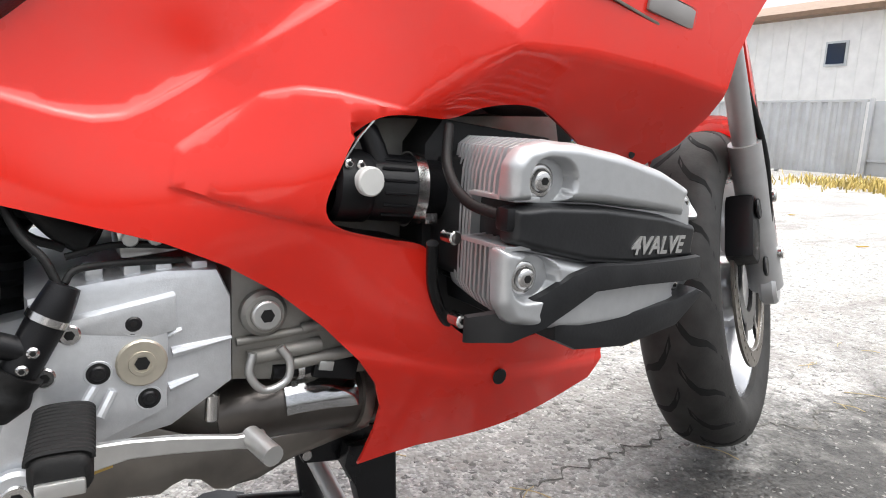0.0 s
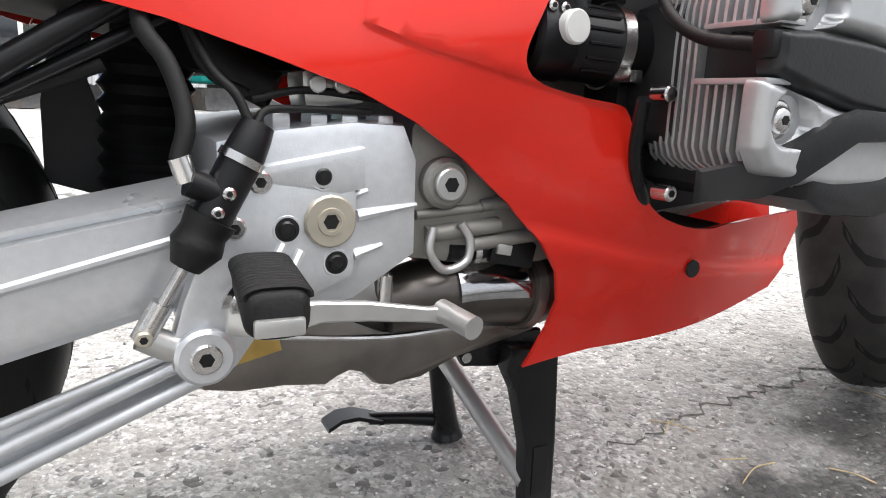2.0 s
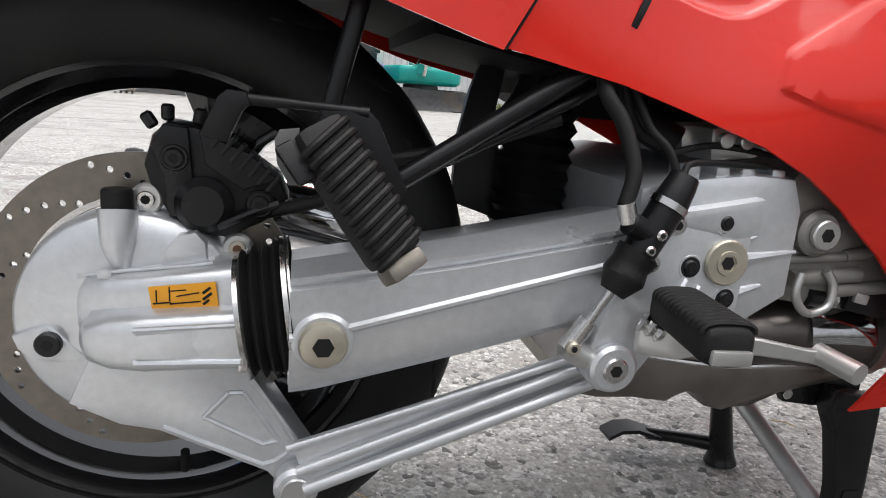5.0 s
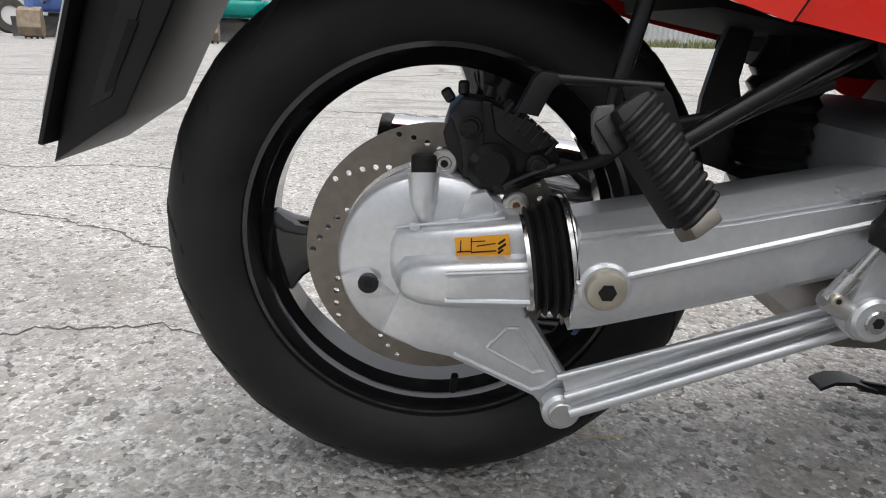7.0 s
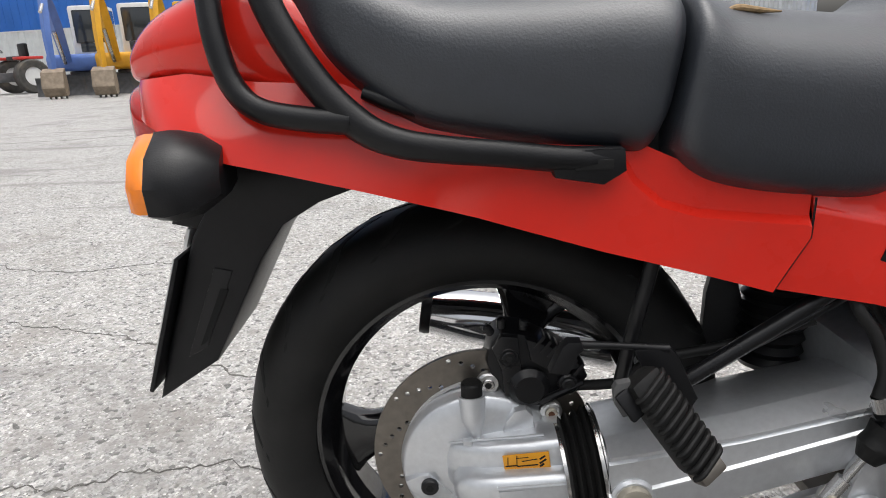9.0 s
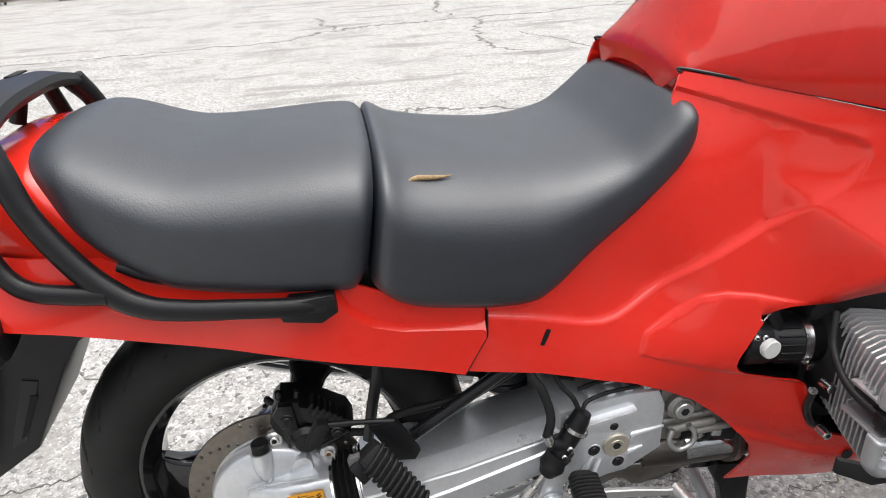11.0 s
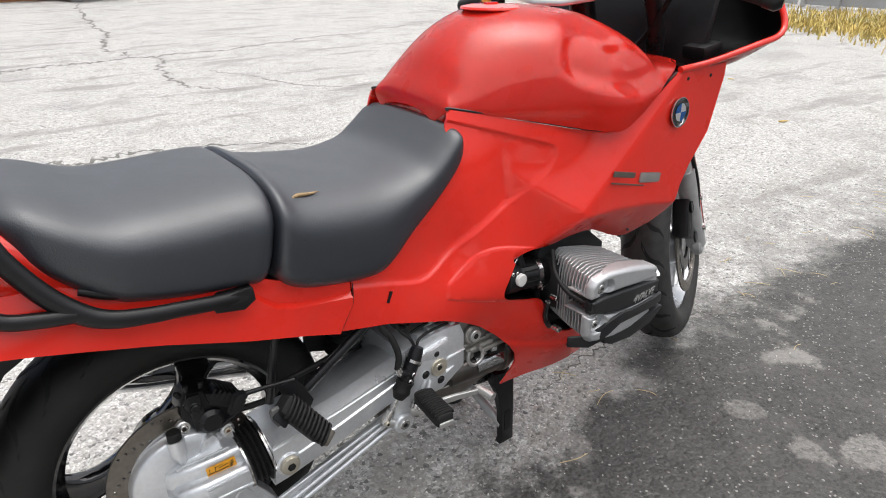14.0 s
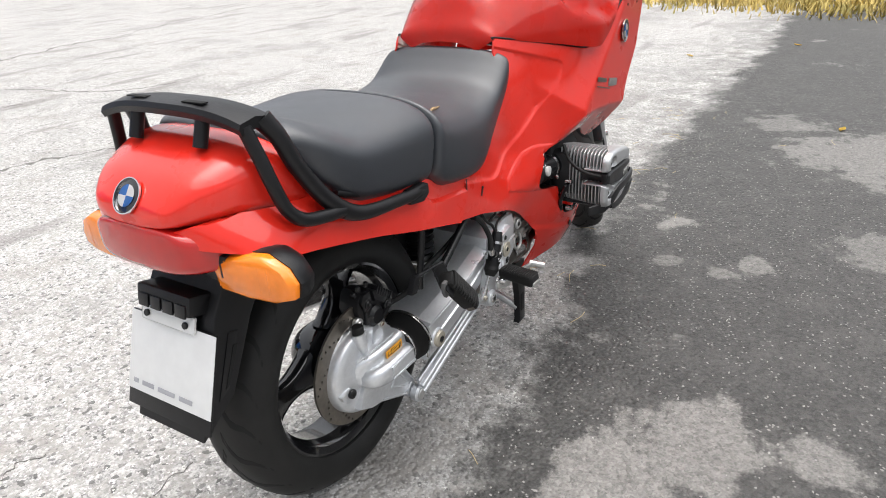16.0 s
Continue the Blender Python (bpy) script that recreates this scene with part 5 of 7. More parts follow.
part("peg_spring", lathe(B(), [(0.006, -0.012), (0.01, -0.01), (0.007, -0.006), (0.01, -0.002), (0.007, 0.002), (0.01, 0.006), (0.006, 0.01)], (0.406, -0.226, 0.338), (0.7, -0.4, -0.4), 16), STEEL, peg)
# brake pedal
b = B()
rows = []
for x, y, z, h in ((0.396, -0.218, 0.325, 0.012), (0.426, -0.232, 0.325, 0.012), (0.461, -0.236, 0.329, 0.008), (0.496, -0.238, 0.326, 0.0075), (0.546, -0.24, 0.318, 0.006), (0.571, -0.24, 0.315, 0.009)):
    rows.append([b.verts.new((x, y + s * 0.004, z + t * h)) for s, t in ((-1, -1), (1, -1), (1, 1), (-1, 1))])
skin(b, rows, True, True)
bmesh.ops.bevel(b, geom=b.edges[:], offset=0.0015, segments=1, affect="EDGES")
pedal = part("brake_pedal", b, ALLOY, bike, "bare alloy rear brake pedal")
part("pedal_toe", tube(B(), [(0.559, -0.236, 0.319), (0.568, -0.275, 0.315)], 0.0095, 14, 1), ALLOY, pedal)
b = B()
tube(b, [(0.341, -0.2, 0.314), (0.361, -0.2, 0.302), (0.382, -0.2, 0.297)], 0.011, 10, 3)
part("pedal_arm", b, ALLOY, pedal)
# rear master cylinder and lines
mc = new("master_cylinder")
mc.parent = bike
part("cylinder_body", tube(B(), [(0.424, -0.208, 0.462), (0.414, -0.21, 0.442), (0.388, -0.212, 0.395)], [0.012, 0.015, 0.0145], 18, 2), BLACK, mc, "black rear brake master cylinder")
part("rubber_boot", tube(B(), [(0.39, -0.212, 0.398), (0.384, -0.212, 0.388), (0.379, -0.212, 0.378), (0.371, -0.212, 0.364)], [0.019, 0.0165, 0.019, 0.011], 18, 3), RUBBER, mc)
part("push_rod", tube(B(), [(0.372, -0.21, 0.366), (0.35, -0.208, 0.328)], 0.0042, 10, 1), STEEL, mc)
part("clevis", tube(B(), [(0.356, -0.207, 0.338), (0.341, -0.205, 0.312)], 0.0085, 10, 1), STEEL, mc)
bolt((0.342, -0.21, 0.316), mc, 0.006, BRASSY)
part("banjo", tube(B(), [(0.394, -0.215, 0.415), (0.375, -0.218, 0.424)], 0.01, 12, 1), BLACK, mc)
part("hose_fitting", tube(B(), [(0.375, -0.218, 0.424), (0.37, -0.217, 0.44)], 0.0075, 12, 1), STEEL, mc)
for pts, r in (([(0.37, -0.217, 0.438), (0.376, -0.212, 0.465), (0.368, -0.2, 0.5), (0.354, -0.19, 0.525), (0.356, -0.17, 0.56)], 0.0065), ([(0.42, -0.205, 0.46), (0.411, -0.2, 0.482), (0.396, -0.19, 0.5), (0.381, -0.18, 0.535)], 0.0035), ([(0.424, -0.205, 0.463), (0.433, -0.2, 0.472), (0.466, -0.19, 0.473), (0.516, -0.185, 0.472)], 0.003),
               ([(0.426, -0.18, 0.479), (0.466, -0.18, 0.487), (0.526, -0.178, 0.482), (0.566, -0.17, 0.478)], 0.003), ([(0.426, -0.16, 0.483), (0.396, -0.165, 0.5), (0.376, -0.165, 0.55)], 0.004)):
    part("hose", tube(B(), pts, r, 10, 6), RUBBER, mc)
part("reservoir_clip", lathe(B(), [(0.0145, 0), (0.0165, 0), (0.0165, 0.006), (0.0145, 0.006)], (0.41, -0.2105, 0.435), (0.48, 0.04, 0.87), 24, close=True), STEEL, mc)
for x, z in ((0.4, 0.416), (0.392, 0.403)):
    bolt((x, -0.224, z), mc, 0.0045, STEEL, h=0.005)
# clutch slave and tubes on top of the gearbox
b = B()
box(b, 0.49, -0.15, 0.49, 0.05, 0.05, 0.03, 0.006, turn=(0, -6, 0))
box(b, 0.525, -0.15, 0.492, 0.03, 0.03, 0.02, 0.004)
for k in range(3):
    cyl(b, (0.475 + 0.02 * k, -0.176, 0.492), (0, -1, 0), 0.007, 0.008, 0.001, 12)
part("switch_block", b, ALLOY, bike)
part("intake_hose", tube(B(), [(0.451, -0.14, 0.485), (0.426, -0.13, 0.5), (0.406, -0.11, 0.53), (0.406, -0.1, 0.57)], 0.016, 14, 5), RUBBER, bike)
# engine block behind the fairing
ENGINE_GREY = material("dull_engine_alloy", (0.3, 0.29, 0.27), 0.5, metal=0.6, vary=0.15, scale=30, bump=0.1, stain=0.5, spots=(0.17, 0.14, 0.1))
b = B()
prism(b, [(0.56, 0.345), (0.56, 0.46), (0.6, 0.52), (0.64, 0.6), (0.95, 0.62), (0.98, 0.5), (0.95, 0.36), (0.7, 0.33), (0.62, 0.335)], 0.16, -0.168, 0.01)
block = part("engine_block", b, ENGINE_GREY, bike, "dull grey engine block with grime")
part("boss", cyl(B(), (0.59, -0.166, 0.413), (0, -1, 0), 0.0225, 0.016, 0.004, 28), ENGINE_GREY, block)
bolt((0.59, -0.182, 0.413), block, 0.0145, ALLOY, h=0.007)
for z0, z1, x0, x1, r in ((0.385, 0.391, 0.565, 0.66, 0.0045), (0.367, 0.372, 0.575, 0.65, 0.008), (0.355, 0.36, 0.62, 0.69, 0.007), (0.39, 0.4, 0.63, 0.68, 0.006)):
    part("casting_rib", tube(B(), [(x0, -0.17, z0), (x1, -0.17, z1)], r, 10, 1), ENGINE_GREY, block)
b = B()
tube(b, [(0.578, -0.18, 0.375), (0.574, -0.182, 0.355), (0.588, -0.183, 0.337), (0.61, -0.183, 0.343), (0.614, -0.182, 0.362), (0.605, -0.18, 0.378)], 0.0042, 10, 6)
part("guard_hoop", b, ALLOY, block, "bare metal wire hoop")
part("wiring", tube(B(), [(0.6, -0.165, 0.348), (0.64, -0.16, 0.345), (0.7, -0.15, 0.34)], 0.009, 10, 4), SATIN, block)
part("air_duct", box(B(), 0.82, 0, 0.615, 0.4, 0.26, 0.09, 0.02), BLACK, bike, "black plastic air duct above the cylinder")
part("sump_cover", box(B(), 0.87, 0, 0.375, 0.26, 0.3, 0.05, 0.015), BLACK, bike, "black cover below the cylinder")
conn = part("connector", box(B(), 0.668, -0.158, 0.344, 0.05, 0.03, 0.026, 0.004, turn=(0, 12, 0)), BLACK, block, "black cable connector above the exhaust")
part("connector_clip", box(B(), 0.655, -0.175, 0.349, 0.016, 0.004, 0.01, 0.001, turn=(0, 12, 0)), ALLOY, conn)
part("hose_clip", lathe(B(), [(0.0095, 0), (0.0115, 0), (0.0115, 0.007), (0.0095, 0.007)], (0.625, -0.163, 0.346), (1, 0.1, 0), 20, close=True), STEEL, conn)
# exhaust and collector box
b = B()
tube(b, [(0.555, -0.125, 0.292), (0.6, -0.13, 0.3), (0.66, -0.13, 0.298), (0.72, -0.125, 0.29), (0.78, -0.12, 0.3), (0.86, -0.14, 0.34)], [0.03, 0.036, 0.038, 0.037, 0.034, 0.026], 24, 6)
pipe = part("exhaust_pipe", b, material("sooty_pipe_steel", (0.12, 0.108, 0.1), 0.3, metal=0.9, vary=0.2, scale=20, stain=0.5, spots=(0.05, 0.045, 0.04)), bike, "heat-stained steel exhaust pipe")
b = B()
rows = []
for x, z, r in ((0.615, 0.299, 0.041), (0.63, 0.3, 0.042), (0.66, 0.299, 0.042), (0.69, 0.296, 0.041), (0.697, 0.295, 0.038)):
    rows.append([b.verts.new((x, -0.13 + r * -math.sin(q), z + r * math.cos(q))) for q in np.linspace(0.15, 1.55, 18)])
skin(b, rows, False, False)
bmesh.ops.solidify(b, geom=b.faces[:], thickness=0.002)
part("heat_shield", b, CHROME, pipe, "bright polished heat shield")
part("pipe_joint", tube(B(), [(0.70, -0.128, 0.293), (0.712, -0.127, 0.291)], 0.042, 24, 1), EXHAUST, pipe)
b = B()
prism(b, [(0.385, 0.245), (0.388, 0.226), (0.42, 0.219), (0.46, 0.218), (0.501, 0.212), (0.513, 0.219), (0.525, 0.223), (0.54, 0.218), (0.553, 0.204), (0.569, 0.2), (0.6, 0.208), (0.639, 0.219), (0.738, 0.238), (0.738, 0.268), (0.66, 0.262), (0.56, 0.262), (0.5, 0.29), (0.43, 0.285)], 0.12, -0.118, 0.012)
box_ = part("collector_box", b, EXHAUST, bike, "stained steel exhaust collector box")
part("heat_stain_plate", box(B(), 0.432, -0.1195, 0.262, 0.05, 0.002, 0.02, 0.0005, turn=(0, -12, 0)), material("yellow_stain", (0.55, 0.36, 0.1), 0.5, metal=0.3, vary=0.2), box_)
part("seam_weld", tube(B(), [(0.44, -0.119, 0.272), (0.56, -0.12, 0.256), (0.66, -0.12, 0.258), (0.735, -0.12, 0.262)], 0.003, 8, 4), STEEL, box_)
part("stud", cyl(B(), (0.545, -0.15, 0.3), (0.05, 0, 1), 0.007, 0.03, 0.002, 12), STEEL, box_)
# centre stand
b = B()
prism(b, [(0.705, 0.225), (0.7, 0.2), (0.715, 0.17), (0.732, 0.1), (0.737, 0.012), (0.73, 0.0), (0.775, 0.0), (0.772, 0.1), (0.768, 0.215)], -0.105, -0.125, 0.003)
stand = part("centre_stand", b, SATIN, bike, "black painted centre stand touching the ground")
part("stand_tab", prism(B(), [(0.65, 0.222), (0.66, 0.202), (0.7, 0.196), (0.76, 0.198), (0.76, 0.232), (0.7, 0.232)], -0.09, -0.1, 0.002), SATIN, stand)
part("tab_hole", cyl(B(), (0.663, -0.1, 0.212), (0, -1, 0), 0.006, 0.002, 0.0004, 14), STEEL, stand)
part("left_leg", tube(B(), [(0.715, 0.09, 0.215), (0.728, 0.092, 0.12), (0.745, 0.095, 0.03), (0.748, 0.095, 0.006)], [0.014, 0.014, 0.018, 0.024], 14, 4), SATIN, stand)
part("cross_tube", tube(B(), [(0.722, 0.09, 0.15), (0.745, -0.112, 0.05)], 0.0125, 14, 1), FORK_GREY, stand)
b = B()
tube(b, [(0.745, 0.1, 0.03), (0.69, 0.12, 0.033), (0.64, 0.13, 0.037)], [0.012, 0.009, 0.009], 12, 3)
rows = []
for x, y, z in ((0.655, 0.128, 0.036), (0.62, 0.135, 0.046), (0.598, 0.142, 0.042), (0.58, 0.146, 0.03)):
    rows.append([b.verts.new((x, y + s * 0.018, z + t * 0.003)) for s, t in ((-1, -1), (1, -1), (1, 1), (-1, 1))])
skin(b, rows, True, True)
part("foot_lever", b, SATIN, stand)
part("leg_tread", box(B(), 0.752, -0.126, 0.07, 0.02, 0.002, 0.06, 0.0005), RUBBER, stand)


# cylinders
def cylinder_head(s):
    """One finned cylinder with its valve cover, standing out to side s."""
    root = new("cylinder_head")
    root.parent = bike
    F = [(0.735, 0.455), (0.735, 0.508), (0.735, 0.538), (0.736, 0.56), (0.742, 0.582), (0.762, 0.59), (0.80, 0.586), (0.86, 0.572), (0.92, 0.552), (0.945, 0.53), (0.95, 0.48), (0.925, 0.44), (0.86, 0.424), (0.80, 0.425), (0.76, 0.434), (0.742, 0.443)]
    c = np.mean(F, 0)
    core = [tuple(c + (np.array(p) - c) * 0.8) for p in F]
    # near-black core: the shade in the fin gaps is put into its colour
    part("cylinder_core", prism(B(), core, s * 0.16, s * 0.364, 0.004), FIN_SHADE, root, "cast core, coloured near black for the shade between the cooling fins")
    for k in range(14):
        y = 0.236 + 0.0104 * k
        left = float(np.interp(y, (0.235, 0.25, 0.31, 0.36), (0.762, 0.756, 0.736, 0.724)))
        o = [(0.8 - (0.8 - x) * (0.8 - left) / 0.065 if x < 0.8 else x, z) for x, z in F]
        if y > 0.3:
            # the fins stand back round the plug recess
            o = o[:1] + [(left, 0.504), (left + 0.034, 0.506), (left + 0.034, 0.538), (left, 0.541)] + o[3:]
        part("cooling_fin", prism(B(), o, s * y, s * (y + 0.0028), 0.0008), COVER, root)
    U = [(0.72, 0.541), (0.719, 0.57), (0.73, 0.583), (0.752, 0.589), (0.786, 0.588), (0.838, 0.58), (0.89, 0.566), (0.925, 0.55), (0.942, 0.535), (0.944, 0.515), (0.892, 0.527), (0.82, 0.537), (0.76, 0.5405)]
    W = [(0.714, 0.505), (0.755, 0.4975), (0.808, 0.4855), (0.93, 0.481), (0.946, 0.47), (0.94, 0.448), (0.918, 0.434), (0.864, 0.427), (0.8, 0.428), (0.755, 0.434), (0.728, 0.441), (0.716, 0.458)]
    M = [(0.722, 0.508), (0.755, 0.4985), (0.808, 0.487), (0.863, 0.481), (0.937, 0.479), (0.94, 0.513), (0.892, 0.526), (0.82, 0.536), (0.76, 0.539), (0.722, 0.537)]

    # the covers reach further forward than the fins
    U, W, M = ([(x + 0.25 * max(0.0, x - 0.86), z) for x, z in o] for o in (U, W, M))

    def drop(x):
        return 0.013 * max(0.0, (x - 0.8) / 0.15) ** 2

    def cover(o, spine, y0, y1, soft, bolts, mat, nm, lab):
        """A cover with a rounded rim and sunk bolt pockets, falling away towards the front end."""
        line = np.array(resample(o, 0.0022))
        for _ in range(4):
            line = (np.roll(line, 1, 0) + 2 * line + np.roll(line, -1, 0)) / 4
        a, e = np.array(spine[0]), np.array(spine[1])
        foot = a + np.clip((line - a) @ (e - a) / ((e - a) @ (e - a)), 0, 1)[:, None] * (e - a)
        far = np.linalg.norm(foot - line, axis=1)
        b = B()
        rows = [[b.verts.new((p[0], s * (y0 - (0.004 + 0.02 * min(max((p[0] - 0.76) / 0.05, 0), 1)) - drop(p[0])), p[1])) for p in line]]
        for t in np.linspace(0, 1, 30) ** 1.4:
            row = []
            for p, q, f in zip(line, foot, far):
                x, z = p + (q - p) * t
                y = y0 + (y1 - y0) * math.sqrt(1 - (1 - min(f * t / soft, 1)) ** 2)
                for bx, bz, r, low in bolts:
                    along = min(max(x - bx, 0.0), 0.6 * r)
                    k = (math.hypot(x - bx - along, z - bz) - r) / 0.0035
                    k = min(max(k, 0.0), 1.0)
                    y -= max(0.0, y - low) * (1 - k * k * (3 - 2 * k))
                row.append(b.verts.new((x, s * (y - drop(x)), z)))
            rows.append(row)
        skin(b, rows, True, False)
        bmesh.ops.remove_doubles(b, verts=b.verts, dist=1e-5)
        return part(nm, b, mat, root, lab, sharp=70)
    ends = ((0.754, 0.557, 1.0), (0.743, 0.478, 1.0), (0.944, 0.534, 0.62), (0.94, 0.453, 0.62))
    wells = [(x, z, 0.0165 * r, 0.373 if r == 1 else 0.376) for x, z, r in ends]
    up = cover(U, ((0.752, 0.563), (0.94, 0.535)), 0.3735, 0.3885, 0.0095, (wells[0], wells[2]), COVER, "upper_cover", "silver painted valve cover")
    lo = cover(W, ((0.748, 0.47), (0.94, 0.458)), 0.3735, 0.3875, 0.0095, (wells[1], wells[3]), COVER, "lower_cover", "silver painted valve cover")
    mid = cover(M, ((0.738, 0.522), (0.94, 0.498)), 0.374, 0.389, 0.007, (), BAND, "plug_cover", "dark grey spark plug cover with raised lettering")
    for (x, z, r), o in zip(ends, (up, lo, up, lo)):
        y = 0.373 if r == 1 else 0.376 - drop(x)
        part("bolt_washer", lathe(B(), [(0.0095 * r, 0), (0.0138 * r, 0), (0.0138 * r, 0.0035 * r), (0.0126 * r, 0.0045 * r), (0.0098 * r, 0.0045 * r)], (x, s * y, z), (0, s, 0), 36, close=True), STEEL, o)
        cb = part("cover_bolt", lathe(B(), [(0, 0), (0.0095 * r, 0), (0.0095 * r, 0.0065 * r), (0.0085 * r, 0.0084 * r), (0.006 * r, 0.0096 * r), (0, 0.01 * r)], (x, s * y, z), (0, s, 0), 36), STEEL, o, "large domed steel socket bolt")
        part("bolt_socket", cyl(B(), (x, s * (y + 0.0098 * r), z), (0, s, 0), 0.0036 * r, 0.0006, 0.0001, 6), GROOVE, cb)
    for z, x in ((0.5425, 0.738), (0.5035, 0.732)):
        part("ledge", box(B(), x, s * 0.35, z, 0.026, 0.064, 0.0042, 0.0012), COVER, root, "silver ledge beside the plug recess")
    if s < 0:
        cu = bpy.data.curves.new("letters", "FONT")
        cu.body, cu.size, cu.extrude, cu.shear, cu.space_character = "4VALVE", 0.024, 0.001, 0.25, 1.0
        cu.offset = 0.0006
        tmp = bpy.data.objects.new("letters", cu)
        me = bpy.data.meshes.new_from_object(tmp)
        bpy.data.objects.remove(tmp)
        xs = [v.co.x for v in me.vertices]
        k = 0.083 / (max(xs) - min(xs))
        me.transform(Matrix.Translation((0.853, -0.3892, 0.4925)) @ pose(0, 0, 0, 90, 3, 0) @ Matrix.Diagonal((k, 0.95, 1, 1)))
        for v in me.vertices:
            v.co.y += drop(v.co.x)
        me.materials.append(ALLOY)
        tx = new("lettering", me)
        tx.parent = mid
        tx["label"] = "raised bare metal lettering 4VALVE"
    # guard bar along the lower cover
    b = B()
    rows = []
    for x, y, z, h in ((0.712, 0.36, 0.428, 0.011), (0.735, 0.392, 0.437, 0.0135), (0.76, 0.403, 0.4505, 0.015), (0.782, 0.408, 0.464, 0.0145), (0.808, 0.411, 0.4755, 0.011), (0.86, 0.411, 0.475, 0.0095), (0.925, 0.406, 0.4735, 0.0105), (0.958, 0.398, 0.4725, 0.0105), (0.972, 0.37, 0.469, 0.0105), (0.97, 0.335, 0.464, 0.0105)):
        rows.append([b.verts.new((x + dx * 0.3, s * (y + dy - 0.015), z + dz * h)) for dx, dy, dz in ((0, 0, -1), (0, -0.006, -1.1), (0, -0.006, 1.1), (0, 0, 1), (0, 0.002, 0))])
    skin(b, rows, True, True)
    part("guard_bar", b, BAND, root, "dark grey scratched cylinder guard")
    b = B()
    prism(b, [(0.772, 0.442), (0.775, 0.422), (0.8, 0.41), (0.86, 0.405), (0.93, 0.417), (0.968, 0.447), (0.955, 0.452), (0.92, 0.443), (0.86, 0.438), (0.8, 0.4395), (0.765, 0.447)], s * 0.2, s * 0.386, 0.005)
    part("guard_tray", b, BAND, root)
    # ignition lead, throttle body and clamps
    part("ignition_lead", tube(B(), [(0.745, s * 0.25, 0.598), (0.73, s * 0.275, 0.56), (0.722, s * 0.32, 0.535), (0.726, s * 0.374, 0.527)], 0.005, 10, 6), RUBBER, root)
    part("plug_cap", box(B(), 0.73, s * 0.376, 0.527, 0.026, 0.018, 0.02, 0.005), BLACK, root)
    tbody = part("throttle_body", lathe(B(), [(0.028, 0), (0.035, 0.004), (0.035, 0.034), (0.0325, 0.037), (0.033, 0.074), (0.036, 0.079), (0.036, 0.088), (0.031, 0.094), (0.031, 0.12)], (0.645, s * 0.2, 0.539), (1, s * 0.12, -0.06), 32), BLACK, root, "black throttle body with rubber sleeve")
    for k in range(6):
        a = -0.8 + k * 0.36
        part("sleeve_rib", tube(B(), [(0.686, s * (0.205 + 0.0335 * math.cos(a)), 0.5365 + 0.0335 * math.sin(a)), (0.719, s * (0.209 + 0.0335 * math.cos(a)), 0.5345 + 0.0335 * math.sin(a))], 0.0016, 6, 1), BLACK, tbody)
    part("round_cap", cyl(B(), (0.669, s * 0.232, 0.5445), (0.1, s, 0), 0.0138, 0.011, 0.0015, 32), PALE_CAP, tbody, "pale round plastic cap")
    part("hose_clamp", lathe(B(), [(0.0355, 0), (0.0375, 0), (0.0375, 0.011), (0.0355, 0.011)], (0.722, s * 0.209, 0.5345), (1, s * 0.12, -0.06), 36, close=True), STEEL, tbody)
    part("clamp_screw", box(B(), 0.733, s * 0.238, 0.509, 0.014, 0.014, 0.011, 0.002), STEEL, tbody)
    for q in ((0.652, 0.56), (0.664, 0.559)):
        bolt((q[0], s * 0.228, q[1]), tbody, 0.0045, STEEL, side=s, h=0.006)
    part("linkage", tube(B(), [(0.645, s * 0.225, 0.556), (0.665, s * 0.225, 0.585), (0.68, s * 0.222, 0.6)], 0.0016, 6, 1), STEEL, tbody)
    part("injector", tube(B(), [(0.69, s * 0.215, 0.56), (0.68, s * 0.21, 0.588), (0.665, s * 0.205, 0.6)], 0.011, 12, 2), BLACK, tbody)
    part("oil_line", tube(B(), [(0.72, s * 0.27, 0.49), (0.735, s * 0.25, 0.44), (0.76, s * 0.24, 0.4), (0.8, s * 0.2, 0.38)], 0.006, 10, 5), SATIN, root)
    bolt((0.74, s * 0.26, 0.495), root, 0.007, STEEL, side=s, h=0.02, hexed=False)
    bolt((0.752, s * 0.26, 0.413), root, 0.007, STEEL, side=s, h=0.02)
    # barrel behind the fins, in the same painted-in shade colour
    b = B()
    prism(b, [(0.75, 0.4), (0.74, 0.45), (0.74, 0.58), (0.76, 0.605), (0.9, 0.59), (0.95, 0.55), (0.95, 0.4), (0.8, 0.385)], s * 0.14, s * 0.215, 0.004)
    part("cylinder_barrel", b, FIN_SHADE, root)
    return root


PALE_CAP = material("pale_plastic", (0.6, 0.6, 0.58), 0.5, vary=0.04)
# cast alloy with the shade of the fin gaps in its base colour
FIN_SHADE = material("shaded_cast_alloy", (0.02, 0.02, 0.021), 0.6, metal=0.3, vary=0.2, bump=0.1)
COVER = material("silver_valve_cover", (0.48, 0.49, 0.5), 0.4, metal=0.6, vary=0.04, scale=90, bump=0.05, bump_scale=500, coat=0.1)
BAND = material("dark_grey_cover", (0.014, 0.0145, 0.016), 0.38, spec=0.35, vary=0.15, bump=0.08, stain=0.2, spots=(0.06, 0.06, 0.06), stain_scale=25)
for s in (-1, 1):
    cylinder_head(s)

